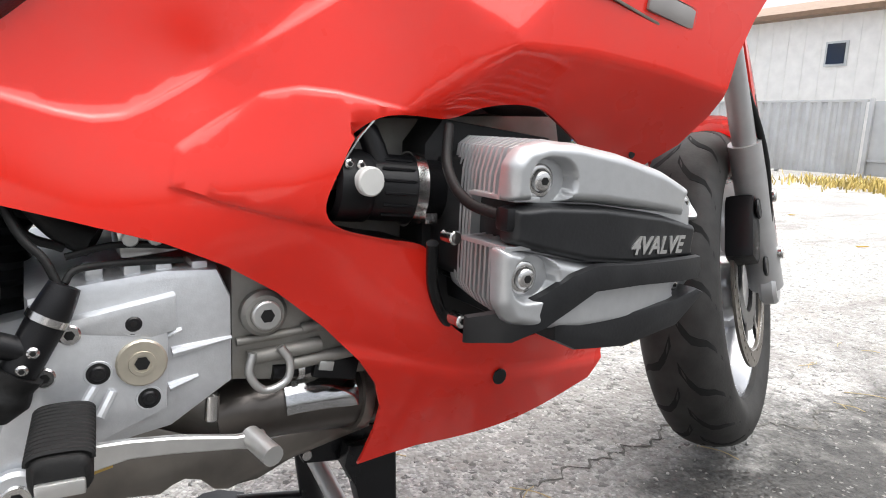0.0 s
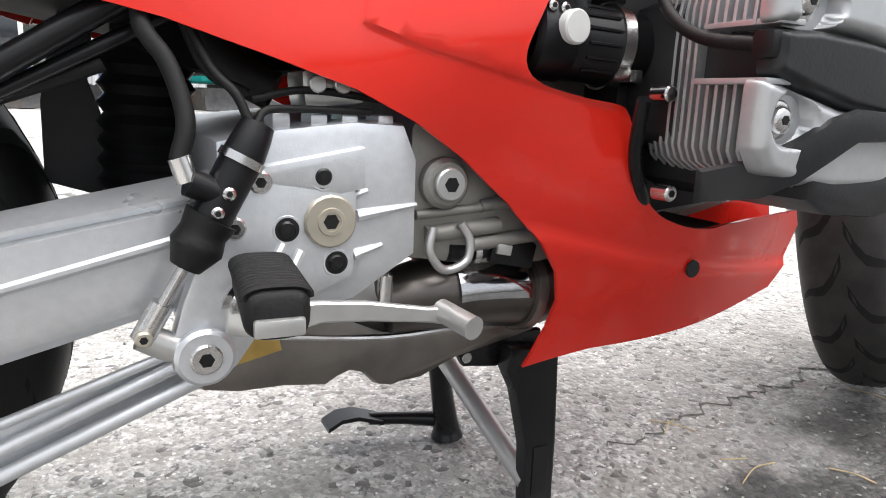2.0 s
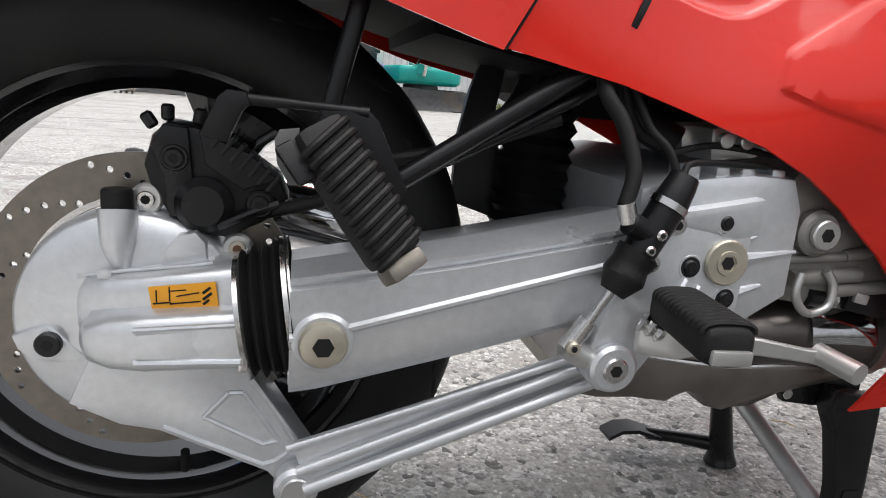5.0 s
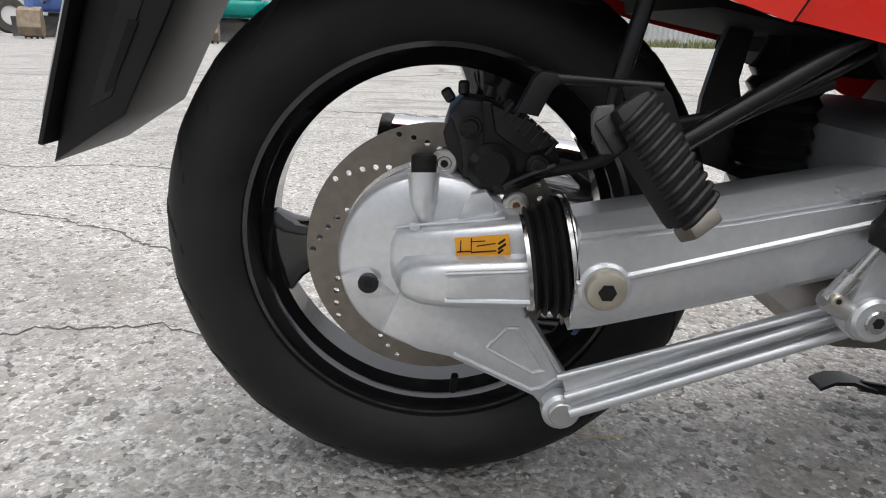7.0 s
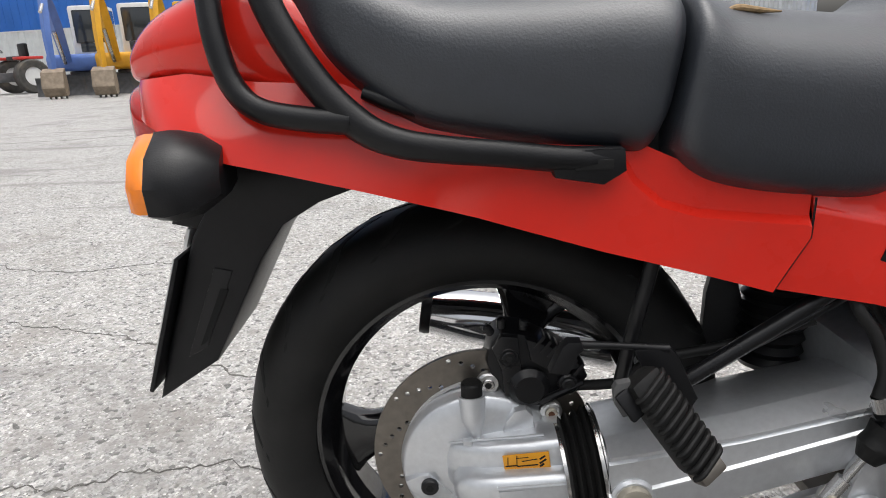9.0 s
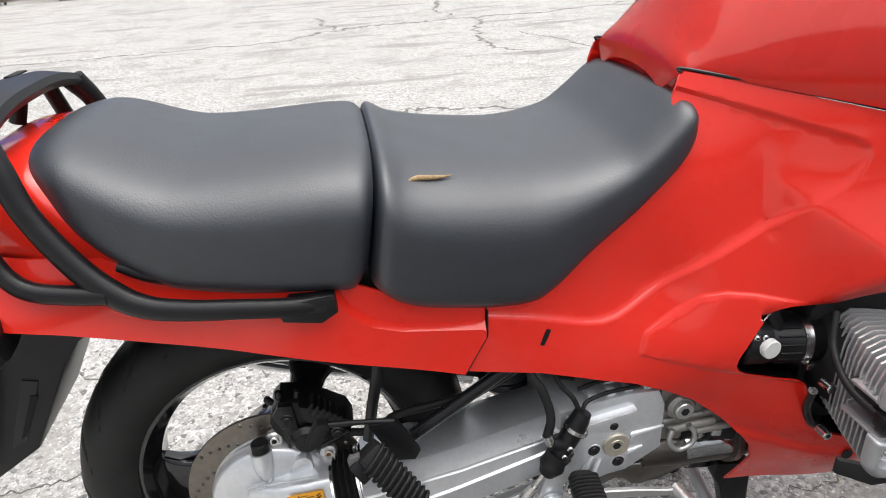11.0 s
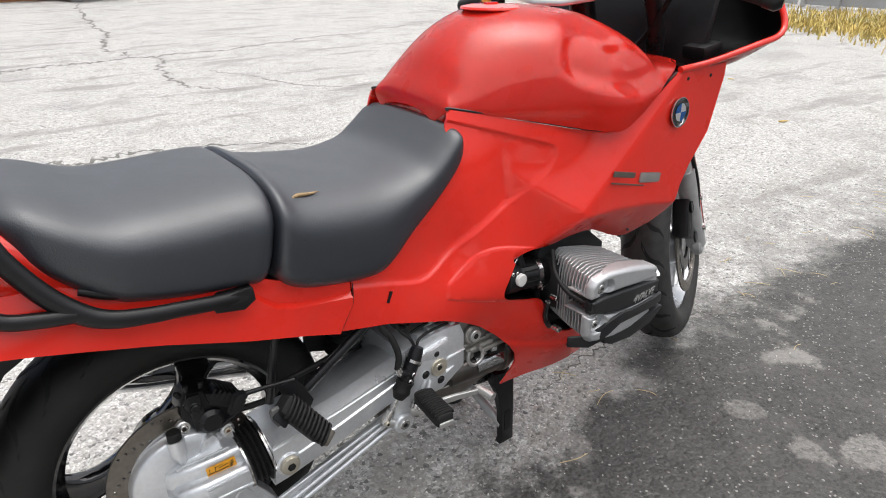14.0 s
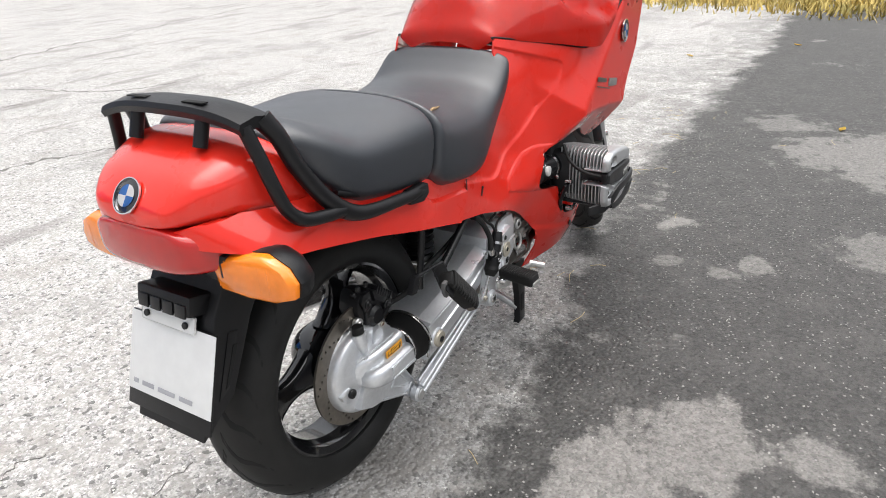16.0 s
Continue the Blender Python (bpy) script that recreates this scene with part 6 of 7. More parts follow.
# ---- motorcycle: upper fairing and cockpit ----
RIM = [(1.035, -0.303, 0.945), (1.11, -0.315, 0.953), (1.19, -0.323, 0.965), (1.28, -0.33, 0.98), (1.354, -0.331, 0.992), (1.385, -0.322, 1.02), (1.385, -0.29, 1.08), (1.365, -0.25, 1.14), (1.345, -0.2, 1.19), (1.33, -0.12, 1.23), (1.325, 0.0, 1.245)]
NOSE = [(1.2, -0.235, 0.93), (1.24, -0.23, 0.925), (1.3, -0.22, 0.92), (1.38, -0.2, 0.93), (1.45, -0.18, 0.95), (1.48, -0.16, 0.99), (1.48, -0.14, 1.04), (1.46, -0.12, 1.09), (1.44, -0.09, 1.13), (1.43, -0.05, 1.16), (1.43, 0.0, 1.17)]
INNER = [(1.09, -0.27, 0.95), (1.12, -0.2, 0.945), (1.17, -0.17, 0.935), (1.22, -0.15, 0.94), (1.27, -0.14, 0.95), (1.30, -0.13, 0.98), (1.31, -0.12, 1.03), (1.30, -0.11, 1.08), (1.29, -0.1, 1.13), (1.28, -0.06, 1.16), (1.28, 0.0, 1.17)]
for s in (-1, 1):
    rim_l, nose_l, in_l = (smooth_line([(p[0], -s * abs(p[1]) * -1, p[2]) for p in c], 4) for c in (RIM, NOSE, INNER))
    b = B()
    rows = []
    for r, n in zip(rim_l, nose_l):
        row = []
        for t in np.linspace(0, 1, 8):
            p = r + (n - r) * t
            out = 0.018 * math.sin(math.pi * min(t * 1.1, 1))
            row.append(b.verts.new((p[0] + 0.2 * out, p[1] + s * out, p[2] - out * 0.4)))
        rows.append(row)
    skin(b, rows, False, False)
    bmesh.ops.solidify(b, geom=b.faces[:], thickness=0.004)
    part("upper_fairing", b, RED, bike, "red upper fairing")
    b = B()
    tube(b, [tuple(p) for p in rim_l[::4]], 0.0075, 10, 4)
    part("fairing_rim", b, RED, bike, "rounded red rim of the upper fairing")
    b = B()
    rows = []
    for r, n in zip(rim_l, in_l):
        rows.append([b.verts.new(tuple(r + (n - r) * t + np.array((0.06 * math.sin(math.pi * t), 0, -0.03 * math.sin(math.pi * t))))) for t in np.linspace(0.0, 1, 8)])
    skin(b, rows, False, False)
    bmesh.ops.solidify(b, geom=b.faces[:], thickness=0.003)
    inner = part("inner_fairing", b, BLACK, bike, "black plastic inner cockpit panel")
    part("glove_tray", box(B(), 1.2, s * 0.24, 0.965, 0.07, 0.06, 0.03, 0.008, turn=(0, -8, 0)), BLACK, inner)
# nose between the side fairings
b = B()
rows = []
for x, z, w in ((1.187, 0.945, 0.3), (1.182, 0.92, 0.3), (1.166, 0.86, 0.3), (1.15, 0.8, 0.3), (1.12, 0.755, 0.3)):
    rows.append([b.verts.new((x + 0.24 * (1 - abs(q) ** 1.6), w * q, z)) for q in np.linspace(-1, 1, 25)])
skin(b, rows, False, False)
bmesh.ops.solidify(b, geom=b.faces[:], thickness=0.004)
part("nose_fairing", b, RED, bike)
# windscreen
GLASS = bpy.data.materials.new("tinted_screen")
GLASS.use_nodes = True
g = GLASS.node_tree.nodes["Principled BSDF"]
g.inputs["Base Color"].default_value, g.inputs["Roughness"].default_value, g.inputs["Transmission Weight"].default_value = (0.5, 0.52, 0.53, 1), 0.05, 1.0
b = B()
rows = []
for t in np.linspace(0, 1, 10):
    rows.append([b.verts.new((1.36 - 0.13 * t - 0.05 * q * q, (0.2 - 0.05 * t) * q, 1.2 + 0.26 * t)) for q in np.linspace(-1, 1, 15)])
skin(b, rows, False, False)
bmesh.ops.solidify(b, geom=b.faces[:], thickness=0.003)
part("windscreen", b, GLASS, bike, "clear curved plastic windscreen")
# handlebar, bridge and switches
bars = new("handlebar")
bars.parent = bike
b = B()
rows = []
for x, y, z, w in ((1.005, 0.19, 1.082, 0.02), (1.012, 0.15, 1.086, 0.03), (1.03, 0.08, 1.082, 0.042), (1.045, 0.0, 1.088, 0.05), (1.05, -0.08, 1.1, 0.044), (1.052, -0.16, 1.12, 0.03), (1.056, -0.21, 1.13, 0.02)):
    rows.append([b.verts.new((x + 1.15 * w * math.copysign(abs(math.cos(q)) ** 0.5, math.cos(q)), y, z - 0.004 + 0.5 * w * math.copysign(abs(math.cos(q)) ** 0.5, math.cos(q)) + 0.01 * math.copysign(abs(math.sin(q)) ** 0.6, math.sin(q)))) for q in np.linspace(0, 2 * math.pi, 20, endpoint=False)])
skin(b, rows, True, True)
part("bridge", b, ALLOY, bars, "bare alloy handlebar bridge")
part("bridge_cap", box(B(), 1.035, -0.05, 1.1, 0.034, 0.07, 0.01, 0.004, turn=(-6, -24, 0)), SATIN, bars)
for x, y, z in ((1.03, 0.1, 1.095), (1.055, -0.12, 1.122), (1.06, -0.16, 1.13)):
    part("clamp_nut", cyl(B(), (x, y, z), (0, 0.1, 1), 0.014, 0.014, 0.003, 16), SATIN, bars)
key = part("ignition_key", cyl(B(), (1.06, 0.0, 1.1), (0, 0, 1), 0.004, 0.03, 0.001, 10), STEEL, bars)
part("key_bow", lathe(B(), [(0.008, -0.002), (0.012, -0.002), (0.012, 0.002), (0.008, 0.002)], (1.06, 0.0, 1.131), (1, 0.3, 0.6), 18, close=True), STEEL, key)
part("bar_tube", tube(B(), [(1.056, -0.2, 1.128), (1.068, -0.27, 1.125), (1.085, -0.32, 1.112)], 0.012, 14, 3), SATIN, bars)
part("grip", tube(B(), [(1.078, -0.3, 1.117), (1.1, -0.355, 1.102), (1.122, -0.41, 1.088)], [0.017, 0.0165, 0.018], 18, 5), RUBBER, bars, "black rubber handlebar grip")
part("bar_weight", tube(B(), [(1.122, -0.41, 1.088), (1.13, -0.432, 1.082), (1.134, -0.442, 1.08)], [0.02, 0.021, 0.012], 18, 2), SATIN, bars)
sw = part("switch_housing", box(B(), 1.055, -0.262, 1.13, 0.05, 0.055, 0.05, 0.012, turn=(-15, 0, 18)), BLACK, bars, "black switch housing with orange buttons")
ORANGE = material("orange_button", (0.8, 0.3, 0.01), 0.35, vary=0.03)
part("indicator_button", box(B(), 1.026, -0.266, 1.142, 0.012, 0.03, 0.022, 0.005, turn=(-15, 10, 18)), ORANGE, sw)
part("indicator_lever", box(B(), 1.026, -0.275, 1.108, 0.014, 0.034, 0.014, 0.005, turn=(-15, 20, 18)), ORANGE, sw)
part("stop_switch", box(B(), 1.05, -0.285, 1.162, 0.02, 0.03, 0.008, 0.003, turn=(-15, 0, 18)), material("red_switch", (0.5, 0.02, 0.02), 0.4), sw)
part("brake_lever", tube(B(), [(1.1, -0.25, 1.12), (1.14, -0.3, 1.105), (1.16, -0.36, 1.085), (1.155, -0.42, 1.07)], [0.009, 0.008, 0.007, 0.009], 12, 5), SATIN, bars)
lsw = part("switch_housing", box(B(), 1.03, 0.29, 1.055, 0.05, 0.06, 0.05, 0.012, turn=(10, 0, -10)), BLACK, bars, "black switch housing with an orange button")
part("indicator_button", box(B(), 1.0, 0.28, 1.058, 0.012, 0.03, 0.02, 0.005), ORANGE, lsw)
part("bar_tube", tube(B(), [(1.0, 0.18, 1.082), (1.02, 0.24, 1.07), (1.03, 0.3, 1.055)], 0.012, 14, 3), ALLOY, bars)
part("grip", tube(B(), [(1.03, 0.31, 1.05), (1.03, 0.42, 1.03)], 0.017, 18, 1), RUBBER, bars)
part("cable", tube(B(), [(1.04, 0.27, 1.08), (1.06, 0.2, 1.105), (1.08, 0.1, 1.11), (1.12, 0.03, 1.08)], 0.005, 8, 6), RUBBER, bars)
part("cable", tube(B(), [(1.06, -0.25, 1.105), (1.1, -0.2, 1.06), (1.12, -0.14, 0.99), (1.11, -0.1, 0.95)], 0.006, 8, 6), RUBBER, bars)
# round mirror
mir_ = new("mirror")
mir_.parent = bike
N = Vector((-0.5, -0.86, 0.22)).normalized()
C = Vector((0.875, 0.45, 1.135))
part("mirror_shell", lathe(B(), [(0, 0.028), (0.03, 0.026), (0.05, 0.016), (0.061, 0.0), (0.063, -0.006), (0.06, -0.008), (0.057, -0.007)], C, -N, 40), BLACK, mir_, "black round mirror shell")
part("mirror_glass", lathe(B(), [(0, 0), (0.0575, 0), (0.0575, 0.002), (0, 0.002)], C + N * 0.0045, N, 40), material("mirror_silver", (0.9, 0.9, 0.9), 0.02, metal=1.0, vary=0.0), mir_)
part("mirror_stalk", tube(B(), [tuple(C - N * 0.02 + Vector((0.03, 0, -0.02))), (0.97, 0.4, 1.095), (1.03, 0.345, 1.062)], [0.014, 0.008, 0.007], 12, 4), BLACK, mir_)
# instruments
dash = new("instrument_panel")
dash.parent = bike
part("dash_body", box(B(), 1.24, -0.02, 1.13, 0.04, 0.26, 0.1, 0.012, turn=(0, -35, 0)), BLACK, dash, "black instrument panel")
part("display", box(B(), 1.214, -0.06, 1.112, 0.004, 0.1, 0.045, 0.002, turn=(0, -35, 0)), material("grey_display", (0.08, 0.09, 0.09), 0.15), dash)
for y in (-0.09, 0.01):
    d = part("dial", lathe(B(), [(0, 0), (0.043, 0), (0.043, 0.012), (0, 0.012)], (1.235, y, 1.185), (-0.75, 0, 0.66), 36), material("dial_face", (0.5, 0.5, 0.5), 0.3), dash, "round instrument dial")
    part("dial_ring", lathe(B(), [(0.042, 0), (0.048, 0), (0.048, 0.018), (0.042, 0.018)], (1.235, y, 1.185), (-0.75, 0, 0.66), 36, close=True), SATIN, d)
# steering head and frame in the dark of the cockpit
part("inner_bulkhead", box(B(), 1.205, 0, 1.01, 0.02, 0.5, 0.2, 0.006, turn=(0, 12, 0)), BLACK, bike, "black plastic bulkhead inside the cockpit")
b = B()
tube(b, [(1.1, 0, 0.9), (1.05, 0, 1.08)], 0.03, 16, 1)
box(b, 1.12, 0, 0.86, 0.2, 0.3, 0.12, 0.02)
part("steering_head", b, SATIN, bike)
for s in (-1, 1):
    part("cockpit_brace", tube(B(), [(1.08, s * 0.17, 1.1), (1.13, s * 0.16, 1.02), (1.15, s * 0.15, 0.92)], 0.02, 12, 4), SATIN, bike)

# ---- motorcycle: tail, grab rail, plate and lamps ----
for s in (-1, 1):
    b = B()
    tube(b, [(0.11, s * 0.207, 0.686), (0.06, s * 0.211, 0.688), (0.0, s * 0.213, 0.696), (-0.045, s * 0.212, 0.701), (-0.09, s * 0.208, 0.709), (-0.125, s * 0.2, 0.726), (-0.162, s * 0.19, 0.765), (-0.196, s * 0.178, 0.822), (-0.213, s * 0.166, 0.872), (-0.228, s * 0.152, 0.903)], [0.010, 0.0105, 0.0105, 0.011, 0.012, 0.0135, 0.013, 0.0125, 0.013, 0.015], 14, 6, flat=1.15)
    tube(b, [(-0.13, s * 0.203, 0.728), (-0.17, s * 0.199, 0.732), (-0.214, s * 0.194, 0.742), (-0.238, s * 0.186, 0.766), (-0.25, s * 0.178, 0.806), (-0.256, s * 0.166, 0.85), (-0.264, s * 0.152, 0.898)], 0.0105, 12, 6, flat=1.1)
    rail = part("grab_rail", b, BLACK, bike, "black plastic grab rail arm")
    part("rail_foot", prism(B(), [(0.112, 0.696), (0.114, 0.676), (0.094, 0.664), (0.05, 0.672), (0.045, 0.684), (0.06, 0.697)], s * 0.192, s * 0.218, 0.004), BLACK, rail)
    part("rail_pocket", box(B(), 0.084, s * 0.218, 0.683, 0.034, 0.002, 0.009, 0.0005), GROOVE, rail)
b = B()
rows = []
for q in np.linspace(-1, 1, 25):
    y = 0.16 * q
    zc = 0.92 - 0.02 * abs(q) ** 3
    xc = -0.252 + 0.006 * q * q
    rows.append([b.verts.new((xc + dx, y, zc + dz)) for dx, dz in ((-0.03, -0.012), (-0.034, -0.002), (-0.03, 0.006), (0.0, 0.011), (0.03, 0.006), (0.034, -0.003), (0.028, -0.012), (0, -0.006))])
skin(b, rows, True, True)
top = part("rail_crossbar", b, BLACK, bike, "black plastic crossbar of the grab rail")
for y in (0.07, -0.06):
    part("slot", box(B(), -0.266, y, 0.9285, 0.012, 0.045, 0.002, 0.0005), GROOVE, top)
for s in (-1, 1):
    part("rail_post", tube(B(), [(-0.268, s * 0.075, 0.91), (-0.285, s * 0.075, 0.865)], 0.011, 10, 1), BLACK, top)
# tail lamp
LENS = material("dark_red_lens", (0.45, 0.012, 0.01), 0.12, vary=0.05, coat=0.5)
b = B()
TL = [(-0.382, 0.06, 0.702, 0.766, 0.6), (-0.374, 0.1, 0.69, 0.766, 0.55), (-0.35, 0.12, 0.682, 0.762, 0.52), (-0.318, 0.132, 0.68, 0.752, 0.5), (-0.293, 0.14, 0.68, 0.735, 0.5)]
part("tail_lamp", body(B(), TL, 24, 36), LENS, bike, "dark red tail lamp lens")
AMBER = material("amber_lens", (0.85, 0.22, 0.01), 0.2, vary=0.06, scale=60, coat=0.5)
SIG = [(-0.1, 0.69), (-0.112, 0.708), (-0.15, 0.72), (-0.205, 0.726), (-0.24, 0.708), (-0.254, 0.685), (-0.25, 0.662), (-0.222, 0.652), (-0.17, 0.65), (-0.11, 0.657)]
for s in (-1, 1):
    sig = new("turn_signal")
    sig.parent = bike

    def ring(bm, shift, k):
        """The outline of the lens, swept back towards its outer end and scaled about its middle."""
        cy, cz = -0.178, 0.688
        return [bm.verts.new((-0.328 + shift + 0.08 * max(0, -y - 0.1), s * -(cy + (y - cy) * k), cz + (z - cz) * k)) for y, z in SIG]
    b = B()
    skin(b, [ring(b, -0.008, 0.8), ring(b, -0.004, 0.94), ring(b, 0.004, 1.0), ring(b, 0.014, 1.0)], True, True)
    lens = part("amber_lens", b, AMBER, sig, "orange indicator lens")
    for k in range(7):
        y = -0.118 - 0.016 * k
        part("lens_rib", box(B(), -0.334 + 0.08 * (-y - 0.1), s * -y, 0.688, 0.0035, 0.002, 0.046, 0.0005), AMBER, lens)
    b = B()
    skin(b, [ring(b, 0.0135, 1.04), ring(b, 0.028, 1.07), ring(b, 0.05, 0.95), ring(b, 0.068, 0.6)], True, True)
    part("signal_housing", b, BLACK, sig, "black indicator housing")
    part("signal_arm", box(B(), -0.305, s * 0.11, 0.695, 0.06, 0.06, 0.05, 0.012), BLACK, sig)
# mudguard and plate
b = B()
prism(b, [(-0.1, 0.66), (-0.19, 0.63), (-0.232, 0.606), (-0.262, 0.566), (-0.329, 0.443), (-0.406, 0.394), (-0.388, 0.448), (-0.337, 0.595), (-0.303, 0.648), (-0.29, 0.7), (-0.15, 0.69)], 0.085, -0.085, 0.004)
guard = part("rear_mudguard", b, BLACK, bike, "black plastic rear mudguard carrying the plate")
for s in (-1, 1):
    part("side_recess", prism(B(), [(-0.316, 0.56), (-0.296, 0.555), (-0.338, 0.462), (-0.362, 0.45)], s * 0.084, s * 0.0868, 0.001), SATIN, guard)
    part("recess_slot", prism(B(), [(-0.312, 0.535), (-0.303, 0.533), (-0.336, 0.47), (-0.345, 0.465)], s * 0.0866, s * 0.0878, 0.0), GROOVE, guard)
part("plate_bracket", box(B(), -0.337, 0.0, 0.618, 0.05, 0.13, 0.036, 0.006, turn=(0, 14, 0)), BLACK, guard)
for k in range(4):
    part("bracket_fin", box(B(), -0.364, 0.045 - 0.03 * k, 0.616, 0.004, 0.024, 0.022, 0.001, turn=(0, 14, 0)), SATIN, guard)
PLATE_WHITE = material("white_plate", (0.72, 0.72, 0.71), 0.45, vary=0.03, stain=0.15, spots=(0.5, 0.5, 0.5))
tilt = pose(-0.378, 0.0, 0.505, 0, 19, 0)


def on_plate(b):
    bmesh.ops.transform(b, matrix=tilt, verts=b.verts)
    return b


plate = part("number_plate", on_plate(box(B(), 0, 0, 0.006, 0.0014, 0.208, 0.142, 0.0004)), PLATE_WHITE, bike, "white number plate with grey bars")
part("plate_base", on_plate(box(B(), 0.0032, 0, -0.008, 0.005, 0.208, 0.172, 0.0015)), BLACK, plate, "black plate carrier showing below")
for k, (y, w) in enumerate(((0.084, 0.012), (0.052, 0.03), (0.005, 0.042), (-0.044, 0.032))):
    part("plate_bar", on_plate(box(B(), -0.0012, y, -0.048, 0.001, w, 0.008, 0.0002)), material("plate_grey", (0.35, 0.35, 0.37), 0.5), plate)
for y in (0.055, -0.04):
    part("plate_bolt", on_plate(cyl(B(), (-0.006, y, 0.082), (-1, 0, 0), 0.006, 0.005, 0.001, 14)), SATIN, plate)
part("plate_tab", on_plate(box(B(), -0.004, 0.006, 0.084, 0.004, 0.13, 0.03, 0.004)), PLATE_WHITE, plate)


# ---- parked machines ----
TRACK = material("track_rubber", (0.06, 0.057, 0.052), 0.85, vary=0.3, scale=8, bump=0.2, bump_scale=60, stain=0.5, spots=(0.2, 0.17, 0.13), stain_scale=3)
RUST = material("rusty_steel", (0.3, 0.13, 0.06), 0.8, vary=0.25, scale=8, stain=0.4, spots=(0.12, 0.06, 0.03), stain_scale=3)
DULL = material("worn_dark_steel", (0.13, 0.13, 0.135), 0.55, metal=0.4, vary=0.2, scale=10, stain=0.5, spots=(0.22, 0.17, 0.12), stain_scale=2)
MUD = material("muddy_steel", (0.24, 0.19, 0.14), 0.8, vary=0.25, scale=8)


def excavator(label, at, rz, paint, cab_paint, blade, arm_forward, size=1.0):
    """A mini excavator that looks along -y of its own axes: tracks, blade, house, cab and arm."""
    root = new("mini_excavator")
    root.matrix_basis = pose(*at, 0, 0, 0, rz) @ Matrix.Scale(size, 4)
    tagged(root, label, "excavator", group="parked mini excavators")
    for s in (-1, 1):
        b = B()
        prof = []
        for a in np.linspace(-math.pi / 2, math.pi / 2, 9):
            prof.append((0.85 + 0.27 * math.cos(a), 0.28 + 0.27 * math.sin(a)))
        prof += [(-x, z) for x, z in reversed(prof)]
        vs = [[b.verts.new((s * 0.78 + w, x, z)) for x, z in prof] for w in (-0.17, -0.14, 0.14, 0.17)]
        for k, sc in ((0, 0.9), (3, 0.9)):
            for v in vs[k]:
                v.co.y *= 0.97
        skin(b, vs, True, True)
        tr = part("track", b, TRACK, root, "muddy rubber crawler track")
        for k in range(11):
            part("track_lug", box(B(), s * 0.78, -0.85 + 0.17 * k, 0.56, 0.33, 0.06, 0.03, 0.005), TRACK, tr)
        for k in range(5):
            part("lug_front", box(B(), s * 0.78, -0.85 - 0.285 * math.cos(-1.2 + 0.55 * k), 0.28 + 0.285 * math.sin(-1.2 + 0.55 * k), 0.33, 0.05, 0.05, 0.005, turn=(57 * (-1.2 + 0.55 * k), 0, 0)), TRACK, tr)
    part("undercarriage", box(B(), 0, 0, 0.42, 1.2, 1.0, 0.32, 0.04), DULL, root)
    b = B()
    rows = []
    for z, y in ((0.03, -1.42), (0.14, -1.36), (0.36, -1.33), (0.54, -1.37)):
        rows.append([b.verts.new((x, y, z)) for x in np.linspace(-1.12, 1.12, 3)])
    skin(b, rows, False, False)
    bmesh.ops.solidify(b, geom=b.faces[:], thickness=0.03)
    bl = part("dozer_blade", b, blade, root, "worn steel dozer blade")
    for s in (-1, 1):
        part("blade_arm", box(B(), s * 0.38, -1.0, 0.3, 0.12, 0.55, 0.12, 0.02), paint, bl)
    part("turntable", cyl(B(), (0, 0, 0.55), (0, 0, 1), 0.5, 0.12, 0.02, 24), DULL, root)
    b = B()
    rows = []
    for z, w, y0, y1 in ((0.68, 0.86, -0.72, 1.0), (0.76, 0.92, -0.8, 1.08), (1.05, 0.93, -0.8, 1.1), (1.15, 0.9, -0.76, 1.05)):
        rows.append([b.verts.new(p + (z,)) for p in ((-w, y0 + 0.15), (-w + 0.15, y0), (w - 0.15, y0), (w, y0 + 0.15), (w, y1 - 0.5), (w - 0.45, y1), (-w + 0.45, y1), (-w, y1 - 0.5))])
    skin(b, rows, True, True)
    bmesh.ops.bevel(b, geom=b.edges[:], offset=0.02, segments=1, affect="EDGES")
    part("house", b, paint, root)
    cab = part("cab", box(B(), 0.36, 0.0, 1.8, 1.0, 1.3, 1.35, 0.08), cab_paint, root, "glazed operator cab")
    part("front_pane", box(B(), 0.36, -0.652, 1.9, 0.78, 0.02, 0.9, 0.03), PANE, cab)
    for s in (-1, 1):
        part("side_pane", box(B(), 0.36 + s * 0.5, 0.0, 1.95, 0.02, 0.9, 0.8, 0.02), PANE, cab)
    part("lower_pane", box(B(), 0.36, -0.652, 1.32, 0.6, 0.02, 0.24, 0.02), PANE, cab)
    ar = new("arm")
    ar.parent = root
    if arm_forward:
        pts = [(-0.35, -0.8, 0.95), (-0.35, -1.3, 1.9), (-0.35, -1.7, 2.5), (-0.35, -2.1, 2.6)]
        stick = [(-0.35, -2.1, 2.6), (-0.35, -2.4, 1.6), (-0.35, -2.42, 0.75)]
    else:
        pts = [(-0.35, -0.8, 0.95), (-0.35, -0.95, 1.9), (-0.35, -1.2, 2.8), (-0.35, -1.6, 3.3)]
        stick = [(-0.35, -1.6, 3.3), (-0.35, -1.95, 2.9), (-0.35, -2.0, 2.5)]
    part("boom", tube(B(), pts, [0.14, 0.17, 0.15, 0.1], 4, 3), paint, ar, "painted steel boom")
    part("stick", tube(B(), stick, [0.12, 0.11, 0.08], 4, 3), paint, ar)
    part("ram", tube(B(), [(-0.35, -1.0, 0.9), (-0.35, pts[1][1] - 0.28, 1.75)], 0.05, 10, 1), STEEL, ar)
